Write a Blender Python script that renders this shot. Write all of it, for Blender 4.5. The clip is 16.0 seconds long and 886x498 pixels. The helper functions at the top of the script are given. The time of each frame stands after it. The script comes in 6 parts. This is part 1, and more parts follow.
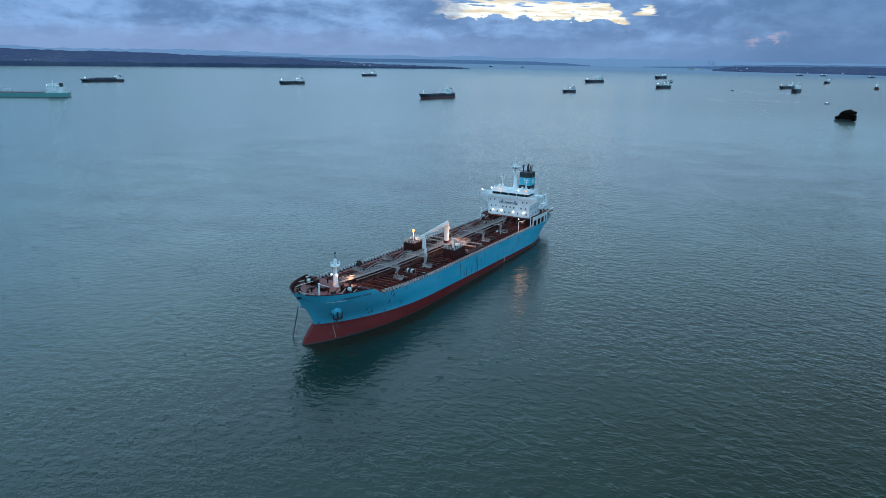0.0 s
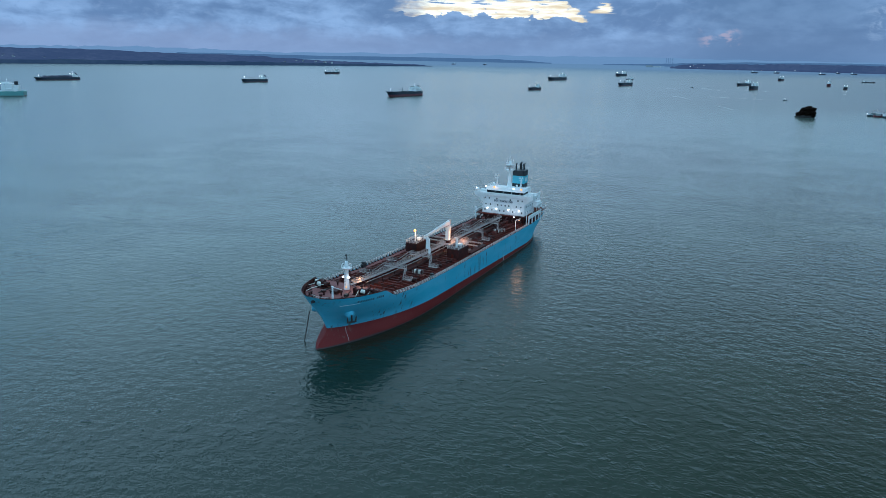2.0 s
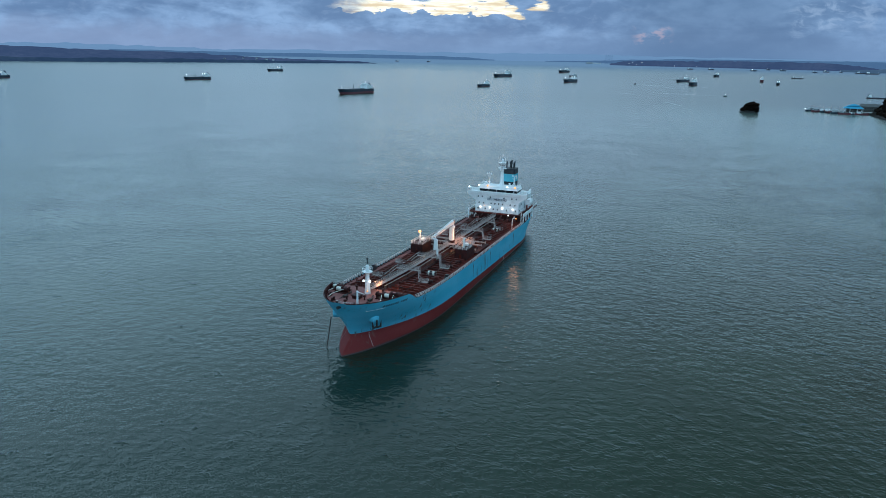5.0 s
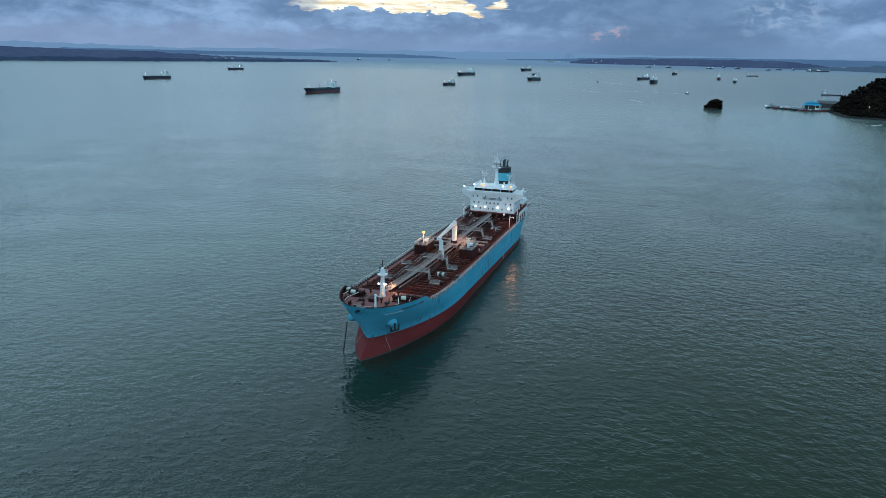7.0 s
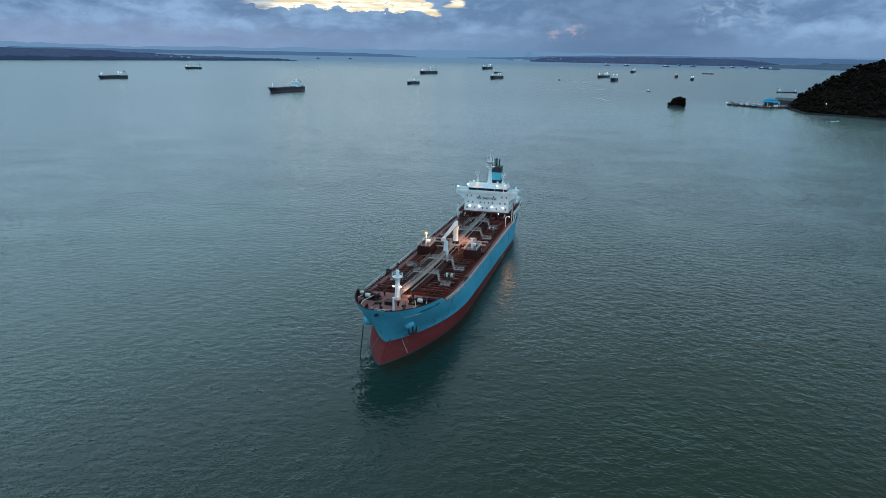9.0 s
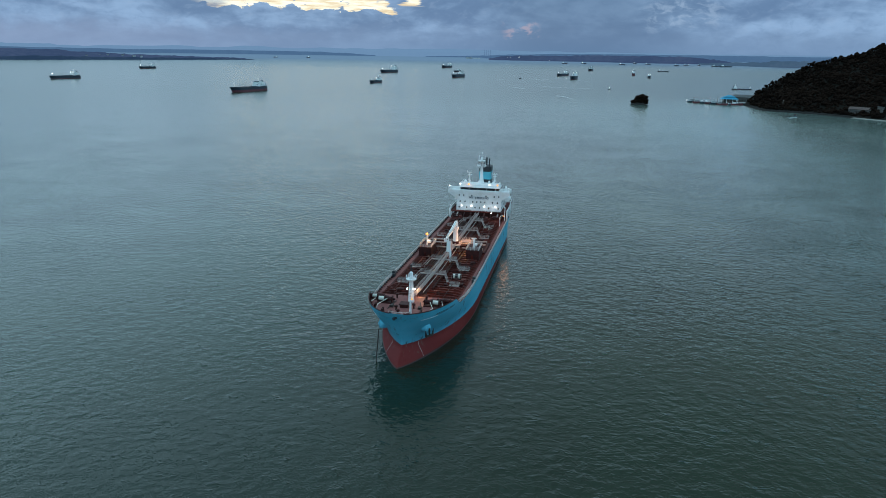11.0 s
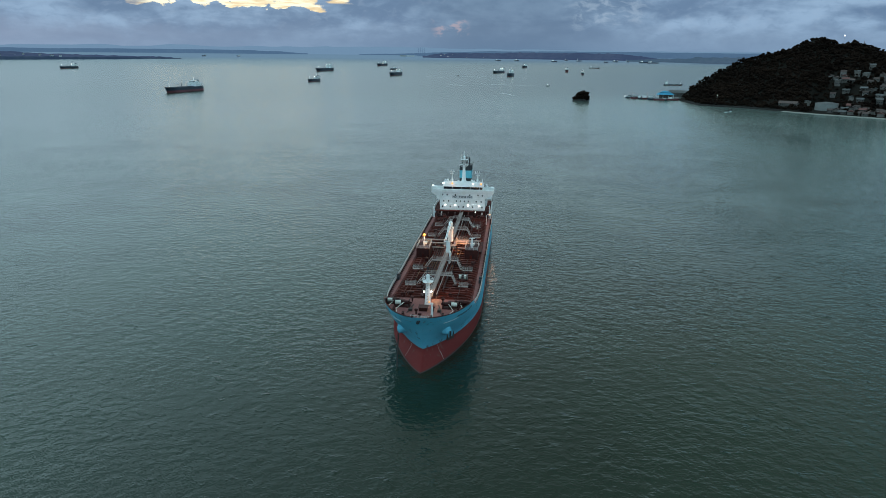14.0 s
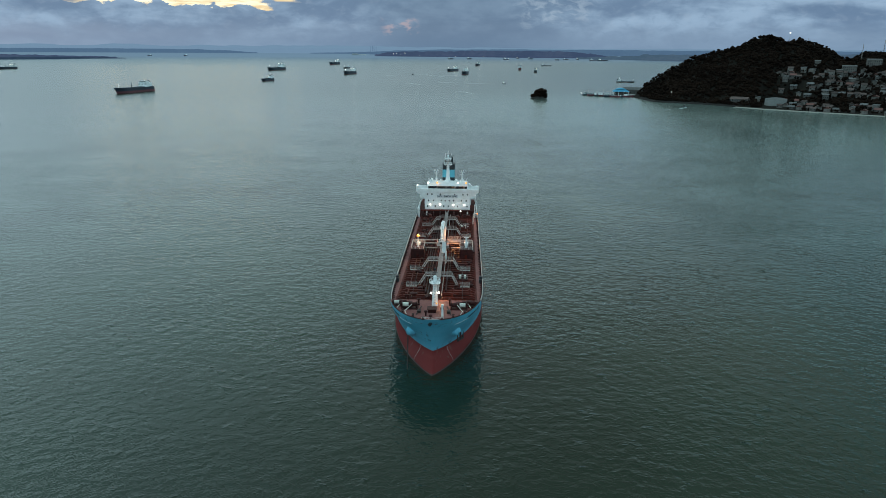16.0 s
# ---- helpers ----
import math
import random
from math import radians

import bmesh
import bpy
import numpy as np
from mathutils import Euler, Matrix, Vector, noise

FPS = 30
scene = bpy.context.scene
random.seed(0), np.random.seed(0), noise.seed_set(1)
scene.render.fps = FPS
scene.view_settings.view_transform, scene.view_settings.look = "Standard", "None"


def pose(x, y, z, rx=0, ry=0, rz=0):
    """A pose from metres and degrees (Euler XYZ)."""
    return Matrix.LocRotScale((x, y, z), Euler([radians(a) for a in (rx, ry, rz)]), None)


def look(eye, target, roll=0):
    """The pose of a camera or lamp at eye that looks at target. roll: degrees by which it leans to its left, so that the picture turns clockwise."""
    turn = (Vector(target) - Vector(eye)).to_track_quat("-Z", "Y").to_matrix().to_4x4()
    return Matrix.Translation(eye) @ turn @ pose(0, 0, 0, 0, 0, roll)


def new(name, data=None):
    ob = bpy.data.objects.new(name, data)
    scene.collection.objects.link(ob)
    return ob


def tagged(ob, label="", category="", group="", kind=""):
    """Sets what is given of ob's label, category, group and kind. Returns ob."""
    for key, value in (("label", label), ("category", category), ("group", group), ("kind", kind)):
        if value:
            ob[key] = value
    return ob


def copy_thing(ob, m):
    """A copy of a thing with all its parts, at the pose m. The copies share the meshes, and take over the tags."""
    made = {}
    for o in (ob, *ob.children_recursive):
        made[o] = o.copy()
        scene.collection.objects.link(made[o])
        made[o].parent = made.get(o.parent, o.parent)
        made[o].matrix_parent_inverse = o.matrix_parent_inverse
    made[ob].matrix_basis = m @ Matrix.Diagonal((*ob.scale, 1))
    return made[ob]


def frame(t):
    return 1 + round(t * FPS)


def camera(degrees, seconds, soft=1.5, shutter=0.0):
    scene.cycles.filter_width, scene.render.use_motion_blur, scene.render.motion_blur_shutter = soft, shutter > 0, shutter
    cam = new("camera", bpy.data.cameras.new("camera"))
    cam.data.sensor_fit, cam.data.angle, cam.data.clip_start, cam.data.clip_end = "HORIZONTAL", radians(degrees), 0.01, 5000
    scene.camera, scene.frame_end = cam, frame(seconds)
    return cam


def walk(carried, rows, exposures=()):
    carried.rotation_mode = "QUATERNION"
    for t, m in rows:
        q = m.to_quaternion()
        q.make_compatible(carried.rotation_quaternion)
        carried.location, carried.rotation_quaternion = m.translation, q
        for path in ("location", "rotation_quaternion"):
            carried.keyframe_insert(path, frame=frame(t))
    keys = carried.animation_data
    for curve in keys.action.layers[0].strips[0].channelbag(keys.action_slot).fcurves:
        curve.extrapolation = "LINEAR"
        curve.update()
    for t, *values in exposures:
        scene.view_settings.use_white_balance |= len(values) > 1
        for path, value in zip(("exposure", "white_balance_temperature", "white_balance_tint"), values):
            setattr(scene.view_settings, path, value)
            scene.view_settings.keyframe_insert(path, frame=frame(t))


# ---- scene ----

# A product tanker at anchor in a wide roadstead at dusk, seen from a drone that circles its bow.
# x runs from the tanker's stern to its bow, y to its port side, the sea lies at z = 0.

# ---------------------------------------------------------------- camera
cam = camera(65.17, 16.0, 0.8)
ROWS = [  # seconds, x, y, z, bearing, pitch, lean to the right
    (0, 223.14, 123.54, 79.7, 209.042, -15.375, -1.125),
    (2, 228.03, 109.42, 79.67, 205.838, -15.514, -1.156),
    (4, 232.44, 94.97, 79.68, 202.659, -15.619, -1.161),
    (6, 236.25, 80.31, 79.73, 199.463, -15.698, -1.138),
    (8, 239.39, 65.53, 79.8, 196.208, -15.762, -1.082),
    (10, 241.76, 50.76, 79.9, 192.852, -15.82, -0.991),
    (12, 243.27, 36.09, 80.0, 189.353, -15.88, -0.861),
    (14, 243.82, 21.64, 80.1, 185.669, -15.953, -0.688),
    (16, 243.34, 7.52, 80.2, 181.758, -16.048, -0.47),
]


def aim(x, y, z, bearing, pitch, lean):
    b, p = radians(bearing), radians(pitch)
    way = Vector((math.cos(b) * math.cos(p), math.sin(b) * math.cos(p), math.sin(p)))
    eye = Vector((x, y, z))
    return look(eye, eye + way, -lean)


EXPOSURES = [(0.0, 0.02, 4990, 4), (8.0, -0.01, 5410, 3), (12.5, -0.02, 5690, 2), (16.0, 0.0, 6170, 1)]
walk(cam, [(t, aim(*r)) for t, *r in ROWS], EXPOSURES)

# ---------------------------------------------------------------- sky and sun
SUN_BEARING, SUN_HEIGHT = 202.0, -4.0


def maths(tree, op, a, b=None, c=None, clamp=False):
    n = tree.nodes.new("ShaderNodeMath")
    n.operation, n.use_clamp = op, clamp
    for i, v in enumerate((a, b, c)):
        if v is None:
            continue
        if isinstance(v, (int, float)):
            n.inputs[i].default_value = v
        else:
            tree.links.new(v, n.inputs[i])
    return n.outputs[0]


def span(tree, v, lo, hi, smooth=True):
    """0 below lo, 1 above hi (or the reverse when lo > hi)."""
    n = tree.nodes.new("ShaderNodeMapRange")
    n.interpolation_type = "SMOOTHSTEP" if smooth else "LINEAR"
    a, b, ta, tb = (lo, hi, 0.0, 1.0) if lo < hi else (hi, lo, 1.0, 0.0)
    for k, val in (("From Min", a), ("From Max", b), ("To Min", ta), ("To Max", tb)):
        n.inputs[k].default_value = val
    tree.links.new(v, n.inputs["Value"])
    return n.outputs["Result"]


def blend(tree, fac, a, b, mode="MIX"):
    n = tree.nodes.new("ShaderNodeMix")
    n.data_type, n.blend_type = "RGBA", mode
    ins = [s for s in n.inputs if s.type == "RGBA"]
    fs = [s for s in n.inputs if s.type == "VALUE"][0]
    for sock, v in ((fs, fac), (ins[0], a), (ins[1], b)):
        if isinstance(v, (int, float)):
            sock.default_value = v
        elif isinstance(v, tuple):
            sock.default_value = (*v, 1.0) if len(v) == 3 else v
        else:
            tree.links.new(v, sock)
    return [s for s in n.outputs if s.type == "RGBA"][0]


def noise_tex(tree, vec, scale, detail=4.0, rough=0.55, distort=0.0):
    n = tree.nodes.new("ShaderNodeTexNoise")
    n.inputs["Scale"].default_value, n.inputs["Detail"].default_value = scale, detail
    n.inputs["Roughness"].default_value, n.inputs["Distortion"].default_value = rough, distort
    if vec is not None:
        tree.links.new(vec, n.inputs["Vector"])
    return n.outputs["Fac"]


def build_sky():
    world = bpy.data.worlds.new("dusk_sky")
    world.use_nodes = True
    scene.world = world
    t = world.node_tree
    t.nodes.clear()
    coord = t.nodes.new("ShaderNodeTexCoord")
    sep = t.nodes.new("ShaderNodeSeparateXYZ")
    t.links.new(coord.outputs["Generated"], sep.inputs[0])
    x, y, z = sep.outputs
    deg = 180 / math.pi
    bearing = maths(t, "MULTIPLY", maths(t, "ARCTAN2", maths(t, "MULTIPLY", y, -1.0), maths(t, "MULTIPLY", x, -1.0)), deg)
    height = maths(t, "MULTIPLY", maths(t, "ARCSINE", z), deg)
    # cloud layers, drawn out sideways
    comb = t.nodes.new("ShaderNodeCombineXYZ")
    t.links.new(maths(t, "MULTIPLY", bearing, 0.075), comb.inputs[0])
    t.links.new(maths(t, "MULTIPLY", height, 0.34), comb.inputs[1])
    flat = comb.outputs[0]
    comb2 = t.nodes.new("ShaderNodeCombineXYZ")
    t.links.new(maths(t, "MULTIPLY", bearing, 0.42), comb2.inputs[0])
    t.links.new(maths(t, "MULTIPLY", height, 0.8), comb2.inputs[1])
    puff = comb2.outputs[0]
    big = noise_tex(t, flat, 1.3, 5.0, 0.50, 0.5)
    fine = noise_tex(t, puff, 1.0, 5.0, 0.52, 0.2)
    mass = maths(t, "ADD", maths(t, "MULTIPLY", big, 0.66), maths(t, "MULTIPLY", fine, 0.34))
    low = blend(t, span(t, mass, 0.39, 0.61), (0.165, 0.245, 0.385), (0.350, 0.465, 0.640))
    # ragged paler edges on the cloud heaps
    rag = noise_tex(t, puff, 2.3, 6.0, 0.6, 0.6)
    low = blend(t, maths(t, "MULTIPLY", span(t, rag, 0.50, 0.72), 0.20), low, (0.42, 0.50, 0.64))
    low = blend(t, maths(t, "MULTIPLY", span(t, rag, 0.50, 0.32), 0.22), low, (0.13, 0.20, 0.33))
    # paler, faintly pink haze along the horizon
    haze = blend(t, span(t, bearing, 8.0, 45.0), (0.225, 0.305, 0.440), (0.310, 0.360, 0.490))
    veil = maths(t, "ADD", height, maths(t, "MULTIPLY", maths(t, "SUBTRACT", fine, 0.5), 2.0))
    low = blend(t, maths(t, "MULTIPLY", span(t, veil, 2.5, 0.7), 0.78), low, haze)
    # a rain shaft hangs over the far shore
    rain = maths(t, "MULTIPLY", span(t, bearing, -13.0, -1.0), span(t, bearing, 11.0, 3.0))
    low = blend(t, maths(t, "MULTIPLY", rain, 0.66), low, (0.135, 0.205, 0.315))
    # the break in the cloud through which the set sun's light comes
    comb3 = t.nodes.new("ShaderNodeCombineXYZ")
    t.links.new(maths(t, "MULTIPLY", bearing, 0.55), comb3.inputs[0])
    t.links.new(maths(t, "MULTIPLY", height, 1.1), comb3.inputs[1])
    heap = noise_tex(t, comb3.outputs[0], 1.0, 7.0, 0.55, 0.1)
    comb4 = t.nodes.new("ShaderNodeCombineXYZ")
    t.links.new(maths(t, "MULTIPLY", bearing, 0.28), comb4.inputs[0])
    t.links.new(maths(t, "MULTIPLY", height, 2.4), comb4.inputs[1])
    streak = noise_tex(t, comb4.outputs[0], 1.0, 6.0, 0.6, 0.2)
    edge = maths(t, "MULTIPLY", maths(t, "SUBTRACT", heap, 0.5), 3.0)
    h2 = maths(t, "ADD", height, edge)
    b2_ = maths(t, "ADD", bearing, maths(t, "MULTIPLY", maths(t, "SUBTRACT", heap, 0.5), 5.0))
    b3_ = maths(t, "ADD", bearing, maths(t, "MULTIPLY", maths(t, "SUBTRACT", streak, 0.5), 3.0))
    upper = maths(t, "ADD", height, maths(t, "MULTIPLY", maths(t, "SUBTRACT", streak, 0.5), 2.4))
    gap = maths(t, "MULTIPLY", span(t, h2, 3.12, 3.26), span(t, upper, 4.42, 4.22))
    gap = maths(t, "MULTIPLY", gap, maths(t, "MULTIPLY", span(t, b2_, 15.8, 16.3), span(t, b2_, 30.6, 27.0)))
    gap2 = maths(t, "MULTIPLY", maths(t, "MULTIPLY", span(t, height, 3.35, 3.5), span(t, upper, 4.1, 3.95)), maths(t, "MULTIPLY", span(t, b3_, 13.0, 13.4), span(t, b3_, 14.5, 14.1)))
    gap = maths(t, "MAXIMUM", gap, gap2)
    lit = blend(t, span(t, streak, 0.38, 0.6), (1.00, 0.72, 0.42), (1.50, 1.30, 0.94))
    low = blend(t, gap, low, lit)
    # small rosy cloud further round
    rosy = maths(t, "MULTIPLY", maths(t, "MULTIPLY", span(t, h2, 1.25, 1.6), span(t, h2, 2.2, 1.9)), maths(t, "MULTIPLY", span(t, bearing, 3.6, 4.6), span(t, bearing, 7.0, 6.0)))
    low = blend(t, maths(t, "MULTIPLY", maths(t, "MULTIPLY", rosy, span(t, rag, 0.40, 0.58)), 0.75), low, (0.50, 0.40, 0.45))
    # torn white wisps in front of the rain cloud
    wisp = maths(t, "MULTIPLY", maths(t, "MULTIPLY", span(t, h2, 1.7, 2.5), span(t, h2, 4.4, 3.4)), maths(t, "MULTIPLY", span(t, bearing, -11.0, -8.0), span(t, bearing, -3.0, -5.0)))
    low = blend(t, maths(t, "MULTIPLY", maths(t, "MULTIPLY", wisp, span(t, rag, 0.44, 0.64)), 0.38), low, (0.50, 0.58, 0.70))
    # higher up a closed, brighter overcast
    high = blend(t, span(t, noise_tex(t, coord.outputs["Generated"], 2.2, 5.0), 0.3, 0.7), (ZENITH * 0.57, ZENITH * 0.92, ZENITH * 1.08), (ZENITH * 0.76, ZENITH * 1.09, ZENITH * 1.19))
    # unseen upper sky dimmed towards the headland, most high up, to darken the water
    side = maths(t, "MAXIMUM", maths(t, "COSINE", maths(t, "RADIANS", maths(t, "ADD", bearing, 16.0))), 0.0)

    def shaded(depth):
        grey = t.nodes.new("ShaderNodeVectorMath")
        grey.operation = "SCALE"
        t.links.new(high, grey.inputs[0])
        t.links.new(maths(t, "ADD", maths(t, "MULTIPLY", maths(t, "POWER", side, 3.0), -depth), 1.10), grey.inputs["Scale"])
        return grey.outputs[0]
    colour = blend(t, span(t, height, 4.4, 11.0), low, high)
    colour = blend(t, span(t, height, 4.6, 17.0), colour, shaded(0.66))
    colour = blend(t, span(t, height, 14.0, 29.0), colour, shaded(1.05))
    # below the horizon: more sea
    colour = blend(t, span(t, height, -0.1, -0.6), colour, (0.10, 0.16, 0.17))
    sky = t.nodes.new("ShaderNodeTexSky")
    sky.sky_type, sky.sun_disc = "NISHITA", False
    sky.sun_elevation, sky.sun_rotation = radians(SUN_HEIGHT), radians(90 - SUN_BEARING)
    b1, b2 = t.nodes.new("ShaderNodeBackground"), t.nodes.new("ShaderNodeBackground")
    t.links.new(colour, b1.inputs["Color"])
    b1.inputs["Strength"].default_value = 0.92
    t.links.new(sky.outputs[0], b2.inputs["Color"])
    b2.inputs["Strength"].default_value = 0.08
    add, out = t.nodes.new("ShaderNodeAddShader"), t.nodes.new("ShaderNodeOutputWorld")
    t.links.new(b1.outputs[0], add.inputs[0])
    t.links.new(b2.outputs[0], add.inputs[1])
    t.links.new(add.outputs[0], out.inputs[0])


ZENITH = 0.85
build_sky()
sun_data = bpy.data.lights.new("sun", "SUN")
sun_data.energy, sun_data.angle, sun_data.color = 0.5, radians(100), (1.0, 0.95, 0.88)
sun = new("sun", sun_data)
sb, sh = radians(SUN_BEARING), radians(50)  # the lit cloud above the set sun
sun.matrix_world = look((0, 0, 200), Vector((0, 0, 200)) - Vector((math.cos(sb) * math.cos(sh), math.sin(sb) * math.cos(sh), math.sin(sh))))


# ---------------------------------------------------------------- materials
def material(name, colour, rough=0.6, metal=0.0, second=None, scale=1.0, fine=8.0, bump=0.0, amount=0.5, spread=0.0, stretch=(1, 1, 1), spec=0.5):
    """Paint, steel, stone: two colours mixed by noise at two scales, with a little relief. spread: change from piece to piece."""
    m = bpy.data.materials.new(name)
    m.use_nodes = True
    t = m.node_tree
    p = t.nodes["Principled BSDF"]
    coord = t.nodes.new("ShaderNodeTexCoord")
    mp = t.nodes.new("ShaderNodeMapping")
    mp.inputs["Scale"].default_value = stretch
    t.links.new(coord.outputs["Object"], mp.inputs["Vector"])
    v = mp.outputs[0]
    second = second or tuple(c * 0.7 for c in colour)
    n1, n2 = noise_tex(t, v, scale, 5.0, 0.6), noise_tex(t, v, scale * fine, 4.0, 0.65)
    f = maths(t, "ADD", maths(t, "MULTIPLY", n1, 0.65), maths(t, "MULTIPLY", n2, 0.35))
    c = blend(t, maths(t, "MULTIPLY", span(t, f, 0.40, 0.66), amount), colour, second)
    if spread:
        info = t.nodes.new("ShaderNodeObjectInfo")
        k = maths(t, "ADD", maths(t, "MULTIPLY", info.outputs["Random"], spread), 1.0 - spread / 2)
        hs = t.nodes.new("ShaderNodeHueSaturation")
        t.links.new(k, hs.inputs["Value"])
        t.links.new(c, hs.inputs["Color"])
        c = hs.outputs[0]
    t.links.new(c, p.inputs["Base Color"])
    p.inputs["Metallic"].default_value = metal
    p.inputs["Specular IOR Level"].default_value = spec
    t.links.new(maths(t, "ADD", maths(t, "MULTIPLY", n2, 0.25), rough - 0.12, clamp=True), p.inputs["Roughness"])
    if bump:
        b = t.nodes.new("ShaderNodeBump")
        b.inputs["Distance"].default_value, b.inputs["Strength"].default_value = bump, 0.6
        t.links.new(f, b.inputs["Height"])
        t.links.new(b.outputs[0], p.inputs["Normal"])
    return m


def hull_paint(name, colour, faded, rust, level, streaks=0.5, rough=0.5):
    """Ship's side: faded paint, rust runs that hang from above, scuffs along a band."""
    m = bpy.data.materials.new(name)
    m.use_nodes = True
    t = m.node_tree
    p = t.nodes["Principled BSDF"]
    coord = t.nodes.new("ShaderNodeTexCoord")

    def mapped(sx, sy, sz):
        mp = t.nodes.new("ShaderNodeMapping")
        mp.inputs["Scale"].default_value = (sx, sy, sz)
        t.links.new(coord.outputs["Object"], mp.inputs["Vector"])
        return mp.outputs[0]
    fade = span(t, noise_tex(t, mapped(0.06, 0.06, 0.25), 1.0, 5.0), 0.35, 0.65)
    c = blend(t, fade, colour, faded)
    run = span(t, noise_tex(t, mapped(0.9, 0.9, 0.05), 1.0, 4.0, 0.6), 0.56, 0.66)
    patch = span(t, noise_tex(t, mapped(0.12, 0.12, 0.2), 1.0, 3.0), 0.48, 0.62)
    c = blend(t, maths(t, "MULTIPLY", maths(t, "MULTIPLY", run, patch), streaks), c, rust)
    spot = span(t, noise_tex(t, mapped(0.7, 0.7, 0.9), 1.0, 6.0, 0.7), 0.63, 0.70)
    c = blend(t, maths(t, "MULTIPLY", spot, 0.55 * streaks), c, rust)
    t.links.new(c, p.inputs["Base Color"])
    p.inputs["Roughness"].default_value = rough
    p.inputs["Specular IOR Level"].default_value = 0.75 - 0.6 * rough
    b = t.nodes.new("ShaderNodeBump")
    b.inputs["Distance"].default_value, b.inputs["Strength"].default_value = 0.05, 0.5
    t.links.new(noise_tex(t, mapped(0.35, 0.35, 0.35), 1.0, 3.0), b.inputs["Height"])
    t.links.new(b.outputs[0], p.inputs["Normal"])
    return m


def glowing(name, colour, strength):
    m = bpy.data.materials.new(name)
    m.use_nodes = True
    p = m.node_tree.nodes["Principled BSDF"]
    p.inputs["Base Color"].default_value = (*colour, 1)
    p.inputs["Emission Color"].default_value = (*colour, 1)
    p.inputs["Emission Strength"].default_value = strength
    return m


def sea_water():
    m = bpy.data.materials.new("sea_water")
    m.use_nodes = True
    t = m.node_tree
    p = t.nodes["Principled BSDF"]
    coord = t.nodes.new("ShaderNodeTexCoord")

    def mapped(sx, sy, turn):
        mp = t.nodes.new("ShaderNodeMapping")
        mp.inputs["Scale"].default_value = (sx, sy, 1.0)
        mp.inputs["Rotation"].default_value = (0, 0, radians(turn))
        t.links.new(coord.outputs["Object"], mp.inputs["Vector"])
        return mp.outputs[0]
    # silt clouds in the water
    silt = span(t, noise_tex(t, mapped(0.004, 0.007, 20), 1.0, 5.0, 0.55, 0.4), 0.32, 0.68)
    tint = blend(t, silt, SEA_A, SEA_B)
    # silty water off the headland; colour lightened further to offset the hill's dark reflection
    off = t.nodes.new("ShaderNodeVectorMath")
    off.operation = "DISTANCE"
    off.inputs[1].default_value = (-760, 380, 0)
    t.links.new(coord.outputs["Object"], off.inputs[0])
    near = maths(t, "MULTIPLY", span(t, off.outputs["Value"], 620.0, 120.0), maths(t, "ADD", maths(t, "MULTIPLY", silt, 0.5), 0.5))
    t.links.new(blend(t, near, tint, SHORE_LIFT), p.inputs["Base Color"])
    p.inputs["IOR"].default_value = 1.333
    # chop and ripples, rougher where a gust touches the water; far off the waves merge into mere roughness
    out = t.nodes.new("ShaderNodeVectorMath")
    out.operation = "LENGTH"
    t.links.new(coord.outputs["Object"], out.inputs[0])
    far = span(t, out.outputs["Value"], 60.0, 1300.0)
    t.links.new(maths(t, "ADD", maths(t, "MULTIPLY", far, 0.10), 0.13), p.inputs["Roughness"])
    calm = maths(t, "MULTIPLY", maths(t, "ADD", maths(t, "MULTIPLY", far, -0.60), 1.0), span(t, out.outputs["Value"], 2100.0, 800.0))
    gust = span(t, noise_tex(t, mapped(0.022, 0.016, 14), 1.0, 5.0, 0.62), 0.30, 0.72)
    chop_size = maths(t, "ADD", maths(t, "MULTIPLY", gust, 0.42), 0.40)
    fleck = span(t, noise_tex(t, mapped(0.050, 0.036, -31), 1.0, 4.0, 0.6), 0.42, 0.66)
    ripple_size = maths(t, "ADD", maths(t, "MULTIPLY", gust, 0.09), 0.05)

    def height(dx, dy):
        shift = t.nodes.new("ShaderNodeVectorMath")
        shift.operation = "ADD"
        shift.inputs[1].default_value = (dx, dy, 0)
        t.links.new(coord.outputs["Object"], shift.inputs[0])

        def wave(sx, sy, turn, detail, rough):
            mp = t.nodes.new("ShaderNodeMapping")
            mp.inputs["Scale"].default_value = (sx, sy, 1.0)
            mp.inputs["Rotation"].default_value = (0, 0, radians(turn))
            t.links.new(shift.outputs[0], mp.inputs["Vector"])
            return noise_tex(t, mp.outputs[0], 1.0, detail, rough)
        low = maths(t, "ADD", maths(t, "MULTIPLY", wave(0.070, 0.050, 18, 2.0, 0.5), 0.34), maths(t, "MULTIPLY", wave(0.36, 0.28, -24, 3.0, 0.62), maths(t, "MULTIPLY", chop_size, 0.95)))
        lip = span(t, wave(0.30, 0.19, 24, 3.0, 0.60), 0.57, 0.76)
        h = maths(t, "ADD", low, maths(t, "MULTIPLY", lip, maths(t, "ADD", maths(t, "MULTIPLY", fleck, 0.26), 0.08)))
        return maths(t, "ADD", h, maths(t, "MULTIPLY", wave(1.5, 1.1, 12, 2.0, 0.6), ripple_size))
    step = 0.22
    here = height(0.0, 0.0)
    sx = maths(t, "MULTIPLY", maths(t, "MULTIPLY", maths(t, "SUBTRACT", here, height(step, 0.0)), SLOPE / step), calm)
    sy = maths(t, "MULTIPLY", maths(t, "MULTIPLY", maths(t, "SUBTRACT", here, height(0.0, step)), SLOPE / step), calm)
    up = t.nodes.new("ShaderNodeCombineXYZ")
    t.links.new(sx, up.inputs[0])
    t.links.new(sy, up.inputs[1])
    sheet = t.nodes.new("ShaderNodeNewGeometry")
